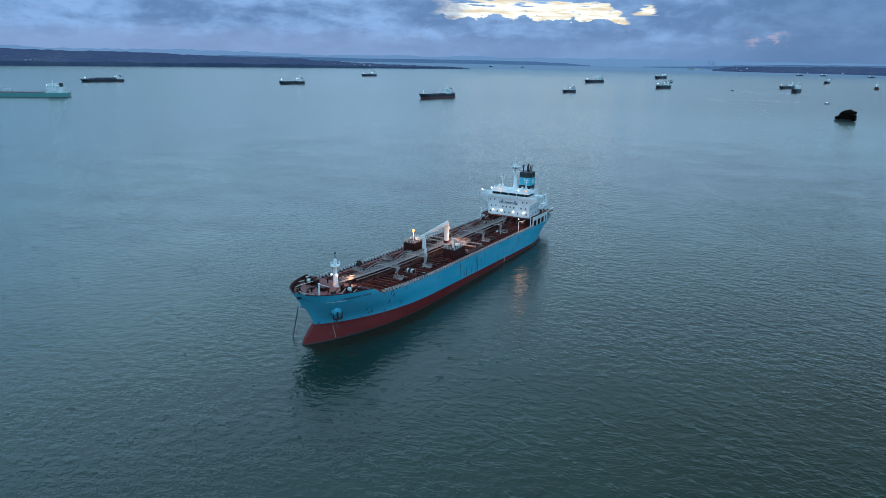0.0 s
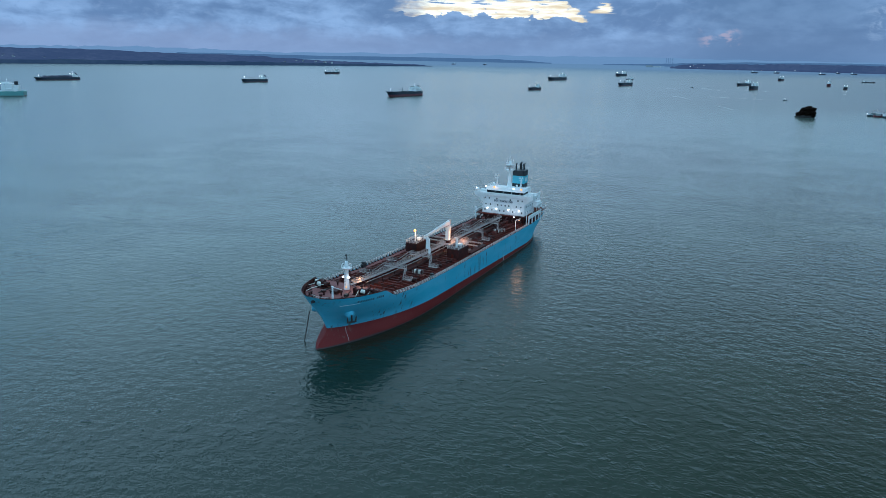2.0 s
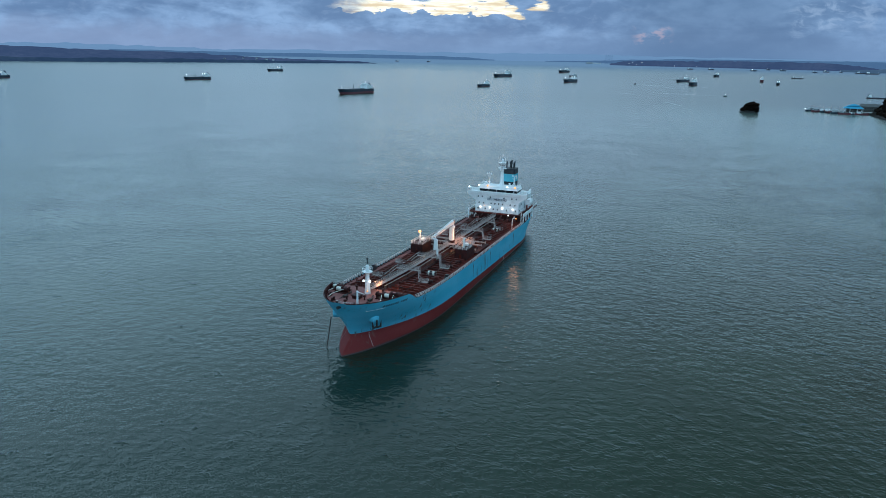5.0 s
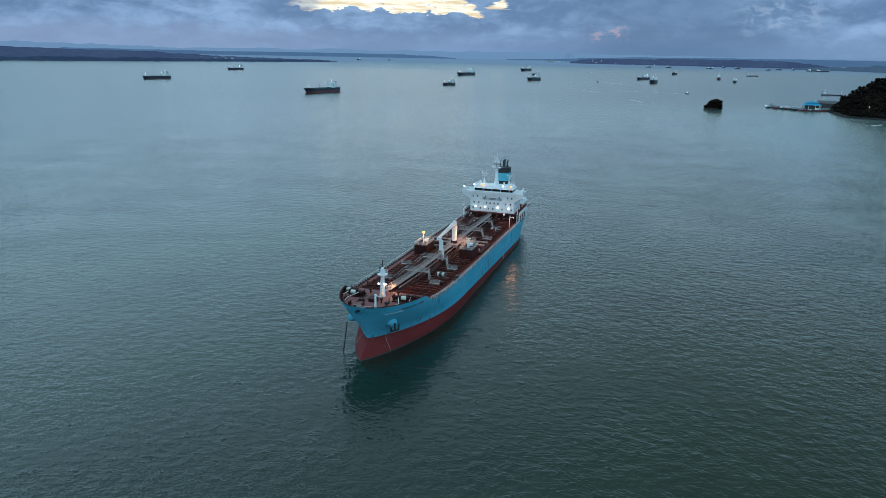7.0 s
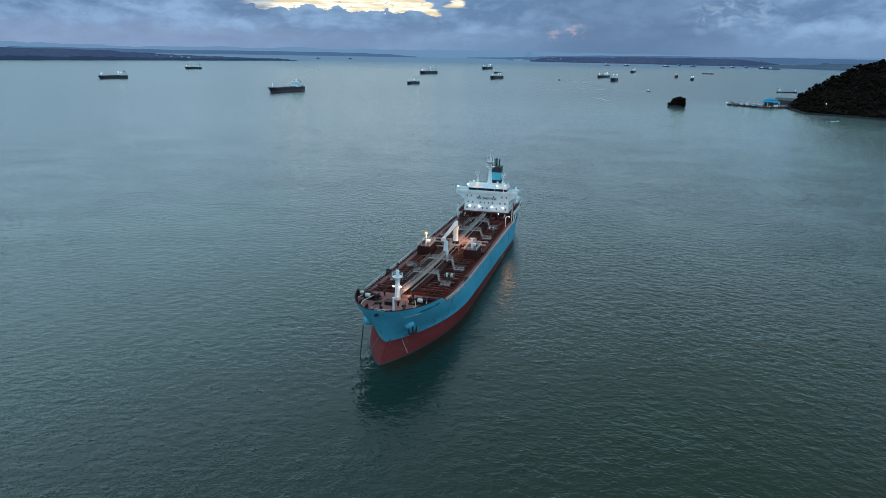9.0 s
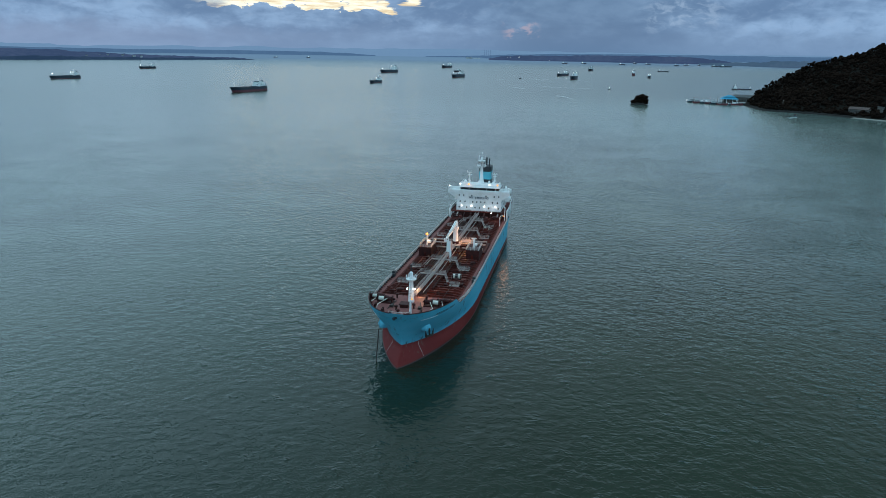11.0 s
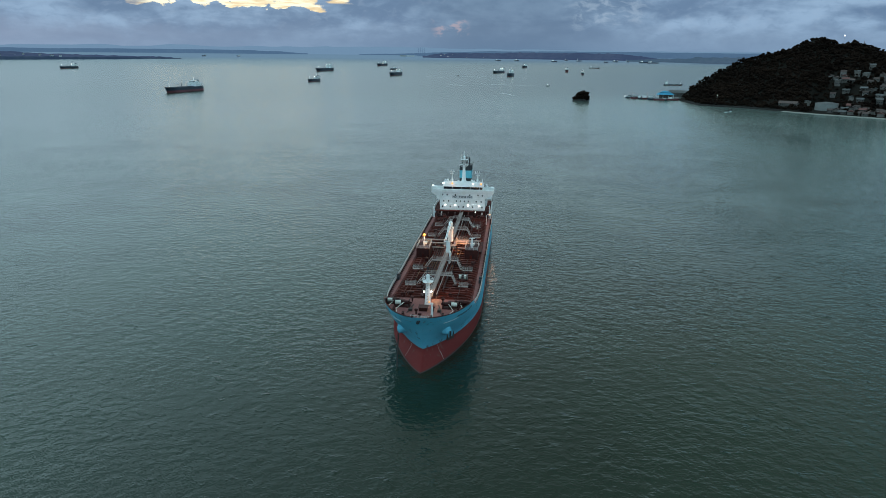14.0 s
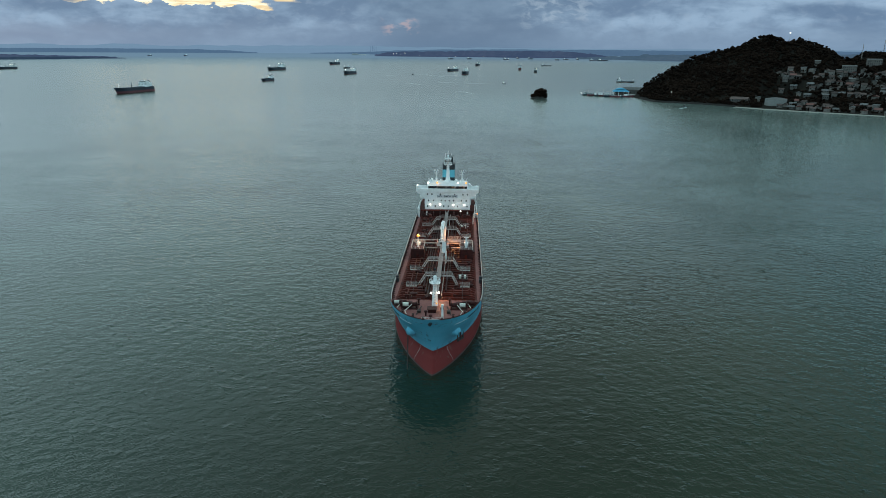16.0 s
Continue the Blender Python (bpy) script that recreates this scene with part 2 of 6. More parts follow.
    tilt = t.nodes.new("ShaderNodeVectorMath")
    tilt.operation = "ADD"
    t.links.new(up.outputs[0], tilt.inputs[0])
    t.links.new(sheet.outputs["Normal"], tilt.inputs[1])
    unit = t.nodes.new("ShaderNodeVectorMath")
    unit.operation = "NORMALIZE"
    t.links.new(tilt.outputs[0], unit.inputs[0])
    t.links.new(unit.outputs[0], p.inputs["Normal"])
    # haze over the farthest water put in as a glow; covers its dark mirrored land
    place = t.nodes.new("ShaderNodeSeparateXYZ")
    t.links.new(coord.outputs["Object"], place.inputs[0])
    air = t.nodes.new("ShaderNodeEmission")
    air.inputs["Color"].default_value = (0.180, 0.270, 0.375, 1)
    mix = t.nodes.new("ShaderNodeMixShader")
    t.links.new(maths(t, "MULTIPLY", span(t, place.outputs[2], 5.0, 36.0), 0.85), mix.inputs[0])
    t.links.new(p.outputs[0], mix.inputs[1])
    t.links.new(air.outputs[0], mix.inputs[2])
    t.links.new(mix.outputs[0], t.nodes["Material Output"].inputs["Surface"])
    return m


SEA_A, SEA_B, SHORE_LIFT, SLOPE = (0.012, 0.022, 0.014), (0.019, 0.037, 0.023), (0.150, 0.185, 0.165), 0.64
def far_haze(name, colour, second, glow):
    """Plain backdrop of distance; the air's haze is put in as bluish colour and glow."""
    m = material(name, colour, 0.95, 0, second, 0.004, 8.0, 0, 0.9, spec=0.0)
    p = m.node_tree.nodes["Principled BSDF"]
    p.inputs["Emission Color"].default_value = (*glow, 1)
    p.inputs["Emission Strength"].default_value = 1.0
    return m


M = {
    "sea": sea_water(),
    "blue": hull_paint("blue_hull_paint", (0.10, 0.40, 0.55), (0.16, 0.45, 0.60), (0.055, 0.040, 0.036), 0.0, 0.95),
    "red": hull_paint("red_bottom_paint", (0.150, 0.011, 0.010), (0.175, 0.019, 0.017), (0.17, 0.10, 0.085), 0.0, 0.50, 0.72),
    "red_wet": hull_paint("wet_bottom_paint", (0.045, 0.012, 0.011), (0.060, 0.016, 0.014), (0.02, 0.02, 0.014), 0.0, 0.9, 0.45),
    "deck": material("oxide_red_deck", (0.105, 0.014, 0.008), 0.65, 0, (0.016, 0.005, 0.005), 0.16, 9.0, 0.01, 1.0, spec=0.15),
    "deck_bar": material("faded_deck_bar", (0.125, 0.030, 0.023), 0.6, 0, (0.06, 0.017, 0.014), 0.5, 6.0, 0.01, 0.8, 0.3, spec=0.2),
    "deck_worn": material("worn_pink_deck", (0.225, 0.092, 0.086), 0.65, 0, (0.15, 0.054, 0.048), 0.35, 7.0, 0.01, 0.8, spec=0.2),
    "deck_gear": material("brown_deck_gear", (0.052, 0.012, 0.010), 0.55, 0, (0.014, 0.006, 0.006), 0.8, 6.0, 0.01, 0.8, 0.5, spec=0.2),
    "white": material("white_ship_paint", (0.88, 0.86, 0.86), 0.45, 0, (0.68, 0.65, 0.60), 0.35, 6.0, 0.004, 0.55),
    "grey": material("grey_galvanised", (0.36, 0.305, 0.29), 0.55, 0.1, (0.22, 0.15, 0.13), 0.9, 6.0, 0.004, 0.7),
    "rail": material("pale_rail_paint", (0.60, 0.54, 0.51), 0.5, 0, (0.40, 0.30, 0.27), 0.5, 6.0, 0, 0.7),
    "sign": material("pale_grey_paint", (0.64, 0.64, 0.66), 0.5, 0, (0.54, 0.53, 0.53), 0.5),
    "black": material("black_paint", (0.018, 0.020, 0.025), 0.45, 0, (0.04, 0.04, 0.045), 0.6),
    "skyblue": material("sky_blue_paint", (0.17, 0.50, 0.60), 0.45, 0, (0.13, 0.42, 0.52), 0.4),
    "glass": material("dark_window_glass", (0.012, 0.016, 0.020), 0.16, 0, (0.02, 0.025, 0.03), 0.5),
    "letter": material("dark_lettering", (0.05, 0.06, 0.08), 0.5),
    "rope": material("white_rope", (0.70, 0.67, 0.60), 0.8, 0, (0.5, 0.46, 0.40), 3.0, 5.0, 0.02),
    "chain": material("dark_chain", (0.035, 0.030, 0.028), 0.6, 0.4, (0.08, 0.05, 0.04), 2.0),
    "orange": material("orange_plastic", (0.55, 0.16, 0.04), 0.5),
    "lamp_white": glowing("white_lamp", (1.0, 0.93, 0.82), 3.0),
    "lamp_warm": glowing("sodium_lamp", (1.0, 0.33, 0.06), 1.6),
    "lamp_shore": glowing("shore_lamp", (1.0, 0.95, 0.88), 1.15),
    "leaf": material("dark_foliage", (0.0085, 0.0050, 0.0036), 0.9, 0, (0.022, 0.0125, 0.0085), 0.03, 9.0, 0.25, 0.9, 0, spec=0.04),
    "bark": material("bark", (0.07, 0.05, 0.04), 0.85),
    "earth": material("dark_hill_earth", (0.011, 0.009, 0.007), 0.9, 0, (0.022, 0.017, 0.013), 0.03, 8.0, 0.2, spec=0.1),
    "sand": material("shore_sand", (0.27, 0.25, 0.22), 0.9, 0, (0.17, 0.15, 0.13), 0.05, 8.0, 0.05),
    "rock": material("shore_rock", (0.036, 0.032, 0.030), 0.9, 0, (0.014, 0.013, 0.012), 0.2, 6.0, 0.2, 0.9, spec=0.1),
    "wall": material("house_plaster", (0.150, 0.128, 0.115), 0.85, 0, (0.065, 0.055, 0.05), 0.3, 6.0, 0.01, 0.8, 0.9),
    "roof": material("rusty_roof", (0.080, 0.050, 0.043), 0.8, 0, (0.04, 0.030, 0.027), 0.3, 6.0, 0.02, 0.8, 0.9),
    "tile": material("terracotta_roof", (0.13, 0.050, 0.04), 0.8, 0, (0.07, 0.035, 0.03), 0.4, 6.0, 0.02, 0.8, 0.4),
    "roof_grey": material("zinc_roof", (0.12, 0.115, 0.115), 0.6, 0.1, (0.05, 0.047, 0.045), 0.3, 6.0, 0.02, 0.8, 0.6),
    "blue_roof": material("blue_roof", (0.07, 0.30, 0.46), 0.6, 0, (0.05, 0.22, 0.36), 0.3),
    "concrete": material("pier_concrete", (0.27, 0.26, 0.25), 0.85, 0, (0.17, 0.16, 0.15), 0.2),
    "hull_dark": material("dark_hull_paint", (0.026, 0.036, 0.056), 0.5, 0, (0.05, 0.05, 0.055), 0.1),
    "hull_green": material("sea_green_hull_paint", (0.17, 0.34, 0.32), 0.5, 0, (0.13, 0.28, 0.265), 0.05),
    "hatch": material("slate_hatch_paint", (0.045, 0.055, 0.070), 0.6, 0, (0.03, 0.035, 0.045), 0.2, 6.0, 0, 0.7, 0.5),
    "far_wall": material("pale_far_plaster", (0.42, 0.42, 0.43), 0.8, 0, (0.30, 0.29, 0.29), 0.2, 6.0, 0, 0.7, 0.6),
    "boot": material("dull_red_boot_paint", (0.19, 0.050, 0.060), 0.6, 0, (0.07, 0.028, 0.03), 0.1),
    "box": material("container_paint", (0.075, 0.085, 0.13), 0.6, 0, (0.17, 0.065, 0.070), 0.2, 6.0, 0, 0.7, 1.0),
    "land_near": far_haze("hazy_far_forest", (0.020, 0.028, 0.030), (0.045, 0.05, 0.05), (0.017, 0.027, 0.062)),
    "land_hill": far_haze("hazy_hill_forest", (0.022, 0.030, 0.034), (0.055, 0.055, 0.06), (0.036, 0.046, 0.100)),
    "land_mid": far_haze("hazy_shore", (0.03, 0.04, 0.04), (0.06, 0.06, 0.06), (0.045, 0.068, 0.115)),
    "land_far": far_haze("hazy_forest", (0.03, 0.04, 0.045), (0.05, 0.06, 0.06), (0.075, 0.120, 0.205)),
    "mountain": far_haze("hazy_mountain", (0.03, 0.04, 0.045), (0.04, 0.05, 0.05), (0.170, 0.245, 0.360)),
    "foam": material("wake_foam", (0.42, 0.47, 0.49), 0.7, 0, (0.22, 0.28, 0.30), 0.3),
}


# ---------------------------------------------------------------- mesh helpers
def part(name, bm, mat, parent=None, label="", smooth=False):
    me = bpy.data.meshes.new(name)
    bm.to_mesh(me)
    bm.free()
    if mat is not None:
        me.materials.append(M[mat])
    if smooth:
        me.shade_smooth()
    ob = new(name, me)
    if parent is not None:
        ob.parent = parent
    if label:
        ob["label"] = label
    return ob


def shared(name, me, parent, m):
    """One more object on a mesh that is already there."""
    ob = new(name, me)
    ob.parent = parent
    ob.matrix_basis = m
    return ob


def box(bm, x0, x1, y0, y1, z0, z1, bevel=0.0, taper=0.0):
    v = [bm.verts.new((x, y, z)) for z, s in ((z0, 0), (z1, taper)) for x, y in ((x0 + s, y0 + s), (x1 - s, y0 + s), (x1 - s, y1 - s), (x0 + s, y1 - s))]
    fs = [bm.faces.new([v[i] for i in q]) for q in ((3, 2, 1, 0), (4, 5, 6, 7), (0, 1, 5, 4), (1, 2, 6, 5), (2, 3, 7, 6), (3, 0, 4, 7))]
    if bevel:
        es = list({e for f in fs for e in f.edges})
        bmesh.ops.bevel(bm, geom=es, offset=bevel, segments=2, affect="EDGES", profile=0.5)
    return bm


def tube(bm, p0, p1, r0, r1=None, n=8, caps=True):
    r1 = r0 if r1 is None else r1
    p0, p1 = Vector(p0), Vector(p1)
    d = (p1 - p0).normalized()
    a = d.orthogonal().normalized()
    b = d.cross(a)
    rings = []
    for p, r in ((p0, r0), (p1, r1)):
        rings.append([bm.verts.new(p + r * (math.cos(k * 2 * math.pi / n) * a + math.sin(k * 2 * math.pi / n) * b)) for k in range(n)])
    for k in range(n):
        bm.faces.new((rings[0][k], rings[0][(k + 1) % n], rings[1][(k + 1) % n], rings[1][k]))
    if caps:
        bm.faces.new(rings[0][::-1])
        bm.faces.new(rings[1])
    return bm


def line_tube(bm, pts, r, n=6):
    """A pipe swept along a line of points, in one piece."""
    pts = [Vector(p) for p in pts]
    rings, a = [], None
    for i, p in enumerate(pts):
        d = (pts[min(i + 1, len(pts) - 1)] - pts[max(i - 1, 0)]).normalized()
        a = d.orthogonal().normalized() if a is None else (a - d * a.dot(d)).normalized()
        b = d.cross(a)
        rings.append([bm.verts.new(p + r * (math.cos(k * 2 * math.pi / n) * a + math.sin(k * 2 * math.pi / n) * b)) for k in range(n)])
    for p, q in zip(rings, rings[1:]):
        for k in range(n):
            bm.faces.new((p[k], p[(k + 1) % n], q[(k + 1) % n], q[k]))
    bm.faces.new(rings[0][::-1])
    bm.faces.new(rings[-1])
    return bm


def lathe(bm, prof, x=0.0, y=0.0, n=16):
    """Turned body round an upright axis; prof: (radius, z) from below."""
    rings = [[bm.verts.new((x + r * math.cos(k * 2 * math.pi / n), y + r * math.sin(k * 2 * math.pi / n), z)) for k in range(n)] for r, z in prof]
    for a, b in zip(rings, rings[1:]):
        for k in range(n):
            bm.faces.new((a[k], a[(k + 1) % n], b[(k + 1) % n], b[k]))
    bm.faces.new(rings[0][::-1])
    bm.faces.new(rings[-1])
    return bm


def B():
    return bmesh.new()


def ball(bm, c, r, sub=1):
    bmesh.ops.create_icosphere(bm, subdivisions=sub, radius=r, matrix=Matrix.Translation(c))
    return bm


def thing(name, label, category, group="", kind=""):
    return tagged(new(name), label, category, group, kind)


# ---------------------------------------------------------------- the sea, drawn in towards the horizon
HUB, EYE_Z, NEAR, FAR = Vector((238.0, 65.0)), 79.9, 2600.0, 4880.0


def afar(x, y):
    """Where a point of the sea goes: true within 2.6 km, beyond that drawn in along its line of sight. Returns the place and the size there."""
    v = Vector((x, y)) - HUB
    d = v.length
    if d <= NEAR:
        return Vector((x, y, 0.0)), 1.0
    r = NEAR + (FAR - NEAR) * (1 - math.exp(-(d - NEAR) / (FAR - NEAR)))
    k = r / d
    p = HUB + v * k
    return Vector((p.x, p.y, EYE_Z * (1 - k))), k


def build_sea():
    true = [0, 60, 120, 180, 240, 320, 400, 500, 650, 800, 1000, 1300, 1600, 2000, 2300] + list(np.linspace(2600, 5200, 14)) + [5600, 6000, 6600, 7200, 8000, 9000, 10000, 11200, 12600]
    n = 180
    verts, faces = [(HUB.x, HUB.y, 0.0)], []
    for d in true[1:]:
        for k in range(n):
            a = 2 * math.pi * k / n
            verts.append(tuple(afar(HUB.x + d * math.cos(a), HUB.y + d * math.sin(a))[0]))
    for k in range(n):
        faces.append((0, 1 + k, 1 + (k + 1) % n))
    for i in range(len(true) - 2):
        for k in range(n):
            a, b = 1 + i * n, 1 + (i + 1) * n
            faces.append((a + k, b + k, b + (k + 1) % n, a + (k + 1) % n))
    me = bpy.data.meshes.new("water")
    me.from_pydata(verts, [], faces)
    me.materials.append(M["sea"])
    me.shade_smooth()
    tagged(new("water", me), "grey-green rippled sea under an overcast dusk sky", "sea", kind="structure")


build_sea()


# ---------------------------------------------------------------- far land
def ridge_land(name, label, mat, rows, depth, seed, rough=6.0):
    """A stretch of low coast: rows of (bearing, true distance, height above the sea) along its front; the ground climbs behind the shore."""
    rnd = random.Random(seed)
    cols = []
    steps = 14
    for (b0, d0, h0), (b1, d1, h1) in zip(rows, rows[1:]):
        for s in range(steps):
            f = s / steps
            cols.append((b0 + (b1 - b0) * f, d0 + (d1 - d0) * f, h0 + (h1 - h0) * f))
    cols.append(rows[-1])
    prof = ((0.0, 0.0), (0.0, 0.16), (0.15, 0.30), (0.45, 0.62), (0.8, 1.0), (1.0, 0.9))
    verts, faces = [], []
    for i, (b, d, h) in enumerate(cols):
        jag = noise.noise(Vector((i * 0.21, seed, 0))) * rough + noise.noise(Vector((i * 0.9, seed, 3))) * rough * 0.5 + rnd.uniform(-0.22, 0.22) * rough
        for back, up in prof:
            dd = d + back * depth
            p, k = afar(HUB.x + dd * math.cos(radians(b)), HUB.y + dd * math.sin(radians(b)))
            z = max(0.0, up * (h + jag) if up else 0.0)
            verts.append((p.x, p.y, p.z + z * k - (1.0 if not up else 0.0)))
    n = len(prof)
    for i in range(len(cols) - 1):
        for j in range(n - 1):
            faces.append((i * n + j, (i + 1) * n + j, (i + 1) * n + j + 1, i * n + j + 1))
    me = bpy.data.meshes.new(name)
    me.from_pydata(verts, [], faces)
    me.materials.append(M[mat])
    me.shade_smooth()
    return tagged(new(name, me), label, "coast", kind="structure")


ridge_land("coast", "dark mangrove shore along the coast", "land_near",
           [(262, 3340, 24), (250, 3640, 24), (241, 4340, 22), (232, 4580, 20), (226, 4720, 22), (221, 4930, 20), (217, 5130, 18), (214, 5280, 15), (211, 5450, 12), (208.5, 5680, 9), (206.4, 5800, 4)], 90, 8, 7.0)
ridge_land("coast", "haze-blue wooded hills across the water", "land_hill",
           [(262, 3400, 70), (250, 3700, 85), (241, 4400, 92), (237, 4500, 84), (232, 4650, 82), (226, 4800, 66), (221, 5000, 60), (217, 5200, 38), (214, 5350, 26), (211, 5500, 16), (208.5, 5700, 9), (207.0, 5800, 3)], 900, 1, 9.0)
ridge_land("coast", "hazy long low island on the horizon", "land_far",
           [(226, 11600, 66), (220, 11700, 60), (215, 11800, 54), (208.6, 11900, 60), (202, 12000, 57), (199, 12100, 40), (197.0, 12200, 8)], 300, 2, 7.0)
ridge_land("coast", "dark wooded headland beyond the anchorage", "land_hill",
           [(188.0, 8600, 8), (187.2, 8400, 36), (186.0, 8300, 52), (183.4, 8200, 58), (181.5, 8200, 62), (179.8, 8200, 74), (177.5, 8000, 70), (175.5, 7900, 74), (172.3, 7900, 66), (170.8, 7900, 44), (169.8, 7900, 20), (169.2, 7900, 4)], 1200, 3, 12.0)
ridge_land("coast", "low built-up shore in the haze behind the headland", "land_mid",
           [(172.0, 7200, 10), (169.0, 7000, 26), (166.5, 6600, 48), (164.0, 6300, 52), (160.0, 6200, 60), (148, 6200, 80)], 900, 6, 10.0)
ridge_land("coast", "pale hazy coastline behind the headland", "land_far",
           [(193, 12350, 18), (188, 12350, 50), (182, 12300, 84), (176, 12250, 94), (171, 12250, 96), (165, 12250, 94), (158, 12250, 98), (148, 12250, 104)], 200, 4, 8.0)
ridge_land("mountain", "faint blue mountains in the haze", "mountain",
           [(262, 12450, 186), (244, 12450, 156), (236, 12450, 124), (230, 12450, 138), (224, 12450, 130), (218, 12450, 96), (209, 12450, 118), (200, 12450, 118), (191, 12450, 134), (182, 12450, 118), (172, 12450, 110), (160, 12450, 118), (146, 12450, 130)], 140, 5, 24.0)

# ---------------------------------------------------------------- the tanker
def lerp(a, b, f):
    return a + (b - a) * f


def ease(v, lo, hi):
    f = min(1.0, max(0.0, (v - lo) / (hi - lo)))
    return f * f * (3 - 2 * f)


def deck_z(x):
    return 9.35 + 0.016 * x + (0.0007 * (x - 20) ** 2 if x > 20 else 0.0)


def paint_z(x):
    return 2.65 + 0.0255 * x


def fore_z(x):
    return 13.0 + 0.05 * (x - 62)


def sheer(x):
    """Top of the shell plating: deck edge, the slope up to the forecastle's bulwark, the bulwark."""
    main = deck_z(x) + 0.28
    bul = 14.45 + 0.060 * (x - 64)
    return lerp(main, bul, min(1.0, max(0.0, (x - 60.4) / 4.4)))


def stem_x(z):
    if z < 4.6:
        return lerp(76.9, 82.6, ease(-z, -4.6, 0.9))
    return lerp(76.9, 82.7, ((z - 4.6) / 11.0) ** 1.25)


def stern_x(z):
    return lerp(-81.0, -89.5, ease(z, -2.0, 6.5))


def half(x, z):
    """Half breadth of the hull at x, z."""
    f = ease(z, 3.0, 14.5)
    xs, xe = lerp(31.0, 42.0, f), stem_x(z)
    n, m = lerp(2.2, 3.0, f), lerp(0.85, 0.5, f)
    b = 13.7
    if x > xs:
        u = min(1.0, (x - xs) / (xe - xs))
        b *= max(0.0, 1 - u ** n) ** m
    if x < -50:
        u = min(1.0, (-50 - x) / 39.5)
        g = ease(z, 0.0, 8.0)
        b *= 1 - u ** 2.2 * lerp(0.85, 0.30, g)
    return b


def shell(z_low, z_high, name, mat, label, parent):
    """One strake of the shell between two height functions of x, both sides, with the transom."""
    ns, nz = 230, 10
    verts, faces = [], []
    for side in (1, -1):
        base = len(verts)
        for i in range(ns + 1):
            s = i / ns
            s = s if s < 0.7 else 0.7 + 0.3 * (1 - max(0.0, 1 - (s - 0.7) / 0.3) ** 1.35)
            for j in range(nz + 1):
                x = lerp(-85.0, 80.0, s)
                for _ in range(4):
                    z = lerp(z_low(x), z_high(x), j / nz)
                    x = lerp(stern_x(z), stem_x(z), s)
                verts.append((x, side * half(x, z), z))
        for i in range(ns):
            for j in range(nz):
                a = base + i * (nz + 1) + j
                q = (a, a + nz + 1, a + nz + 2, a + 1)
                faces.append(q if side < 0 else q[::-1])
    off = (ns + 1) * (nz + 1)
    for j in range(nz):
        faces.append((j, j + 1, off + j + 1, off + j))
    me = bpy.data.meshes.new(name)
    me.from_pydata(verts, [], faces)
    me.materials.append(M[mat])
    me.shade_smooth()
    ob = new(name, me)
    ob.parent = parent
    ob["label"] = label
    return ob


def deck_sheet(bm, x0, x1, zf, inset, top=None, n=60, inner=None):
    """A deck between x0 and x1 out to the shell (or a strip of it outside inner), with thickness."""
    for side in (1, -1):
        rows = []
        for i in range(n + 1):
            x = lerp(x0, x1, i / n)
            o = max(0.0, half(x, zf(x) + (top or 0)) - inset)
            k = min(inner or 0.0, o)
            rows.append([bm.verts.new((x, side * y, zf(x) + dz)) for y in (k, o) for dz in (0.0, -0.12)])
        for a, b in zip(rows, rows[1:]):
            for p, q in ((0, 2), (2, 3), (3, 1)):
                bm.faces.new((a[p], b[p], b[q], a[q]))
    bmesh.ops.recalc_face_normals(bm, faces=bm.faces[:])
    return bm


def rail(name, pts, parent, height=1.1, gap=2.4, mat="rail", r=0.045, bars=3):
    """A guard rail along a line: bars as one mesh with every stanchion a piece under it."""
    bm = B()
    for k in range(bars):
        h = height * (k + 1) / bars
        line_tube(bm, [(x, y, z + h) for x, y, z in pts], r, 5)
    ob = part(name, bm, mat, parent)
    bm = B()
    tube(bm, (0, 0, -0.02), (0, 0, height), r * 1.25, n=5)
    post = None
    for a, b in zip(pts, pts[1:]):
        a, b = Vector(a), Vector(b)
        n = max(1, round((b - a).length / gap))
        for i in range(n):
            p = a.lerp(b, i / n)
            if post is None:
                post = part("stanchion", bm, mat, ob)
                post.location = p
            else:
                shared("stanchion", post.data, ob, Matrix.Translation(p))
    return ob


def lamp(parent, p, mat="lamp_white", r=0.42):
    bm = B()
    ball(bm, p, r, 2)
    return part("floodlight", bm, mat, parent, "lit lamp")


def light(name, p, energy, colour, size=0.6):
    d = bpy.data.lights.new(name, "POINT")
    d.energy, d.color, d.shadow_soft_size = energy * 1.35, colour, size
    ob = new(name, d)
    ob.location = p
    return ob


def text_part(name, words, size, m, mat, parent, label=""):
    cu = bpy.data.curves.new(name, "FONT")
    cu.body, cu.size, cu.align_x, cu.align_y, cu.extrude, cu.space_character = words, size, "CENTER", "CENTER", 0.02, 1.0
    cu.offset = 0.035
    tmp = bpy.data.objects.new("tmp", cu)
    scene.collection.objects.link(tmp)
    me = bpy.data.meshes.new_from_object(tmp.evaluated_get(bpy.context.evaluated_depsgraph_get()))
    bpy.data.objects.remove(tmp)
    me.materials.append(M[mat])
    ob = new(name, me)
    ob.parent = parent
    ob.matrix_basis = m
    if label:
        ob["label"] = label
    return ob


def face_forward(x, y, z):
    """Pose of something flat that faces the bow and reads from starboard to port."""
    return Matrix.Translation((x, y, z)) @ Matrix(((0, 0, 1, 0), (1, 0, 0, 0), (0, 1, 0, 0), (0, 0, 0, 1)))


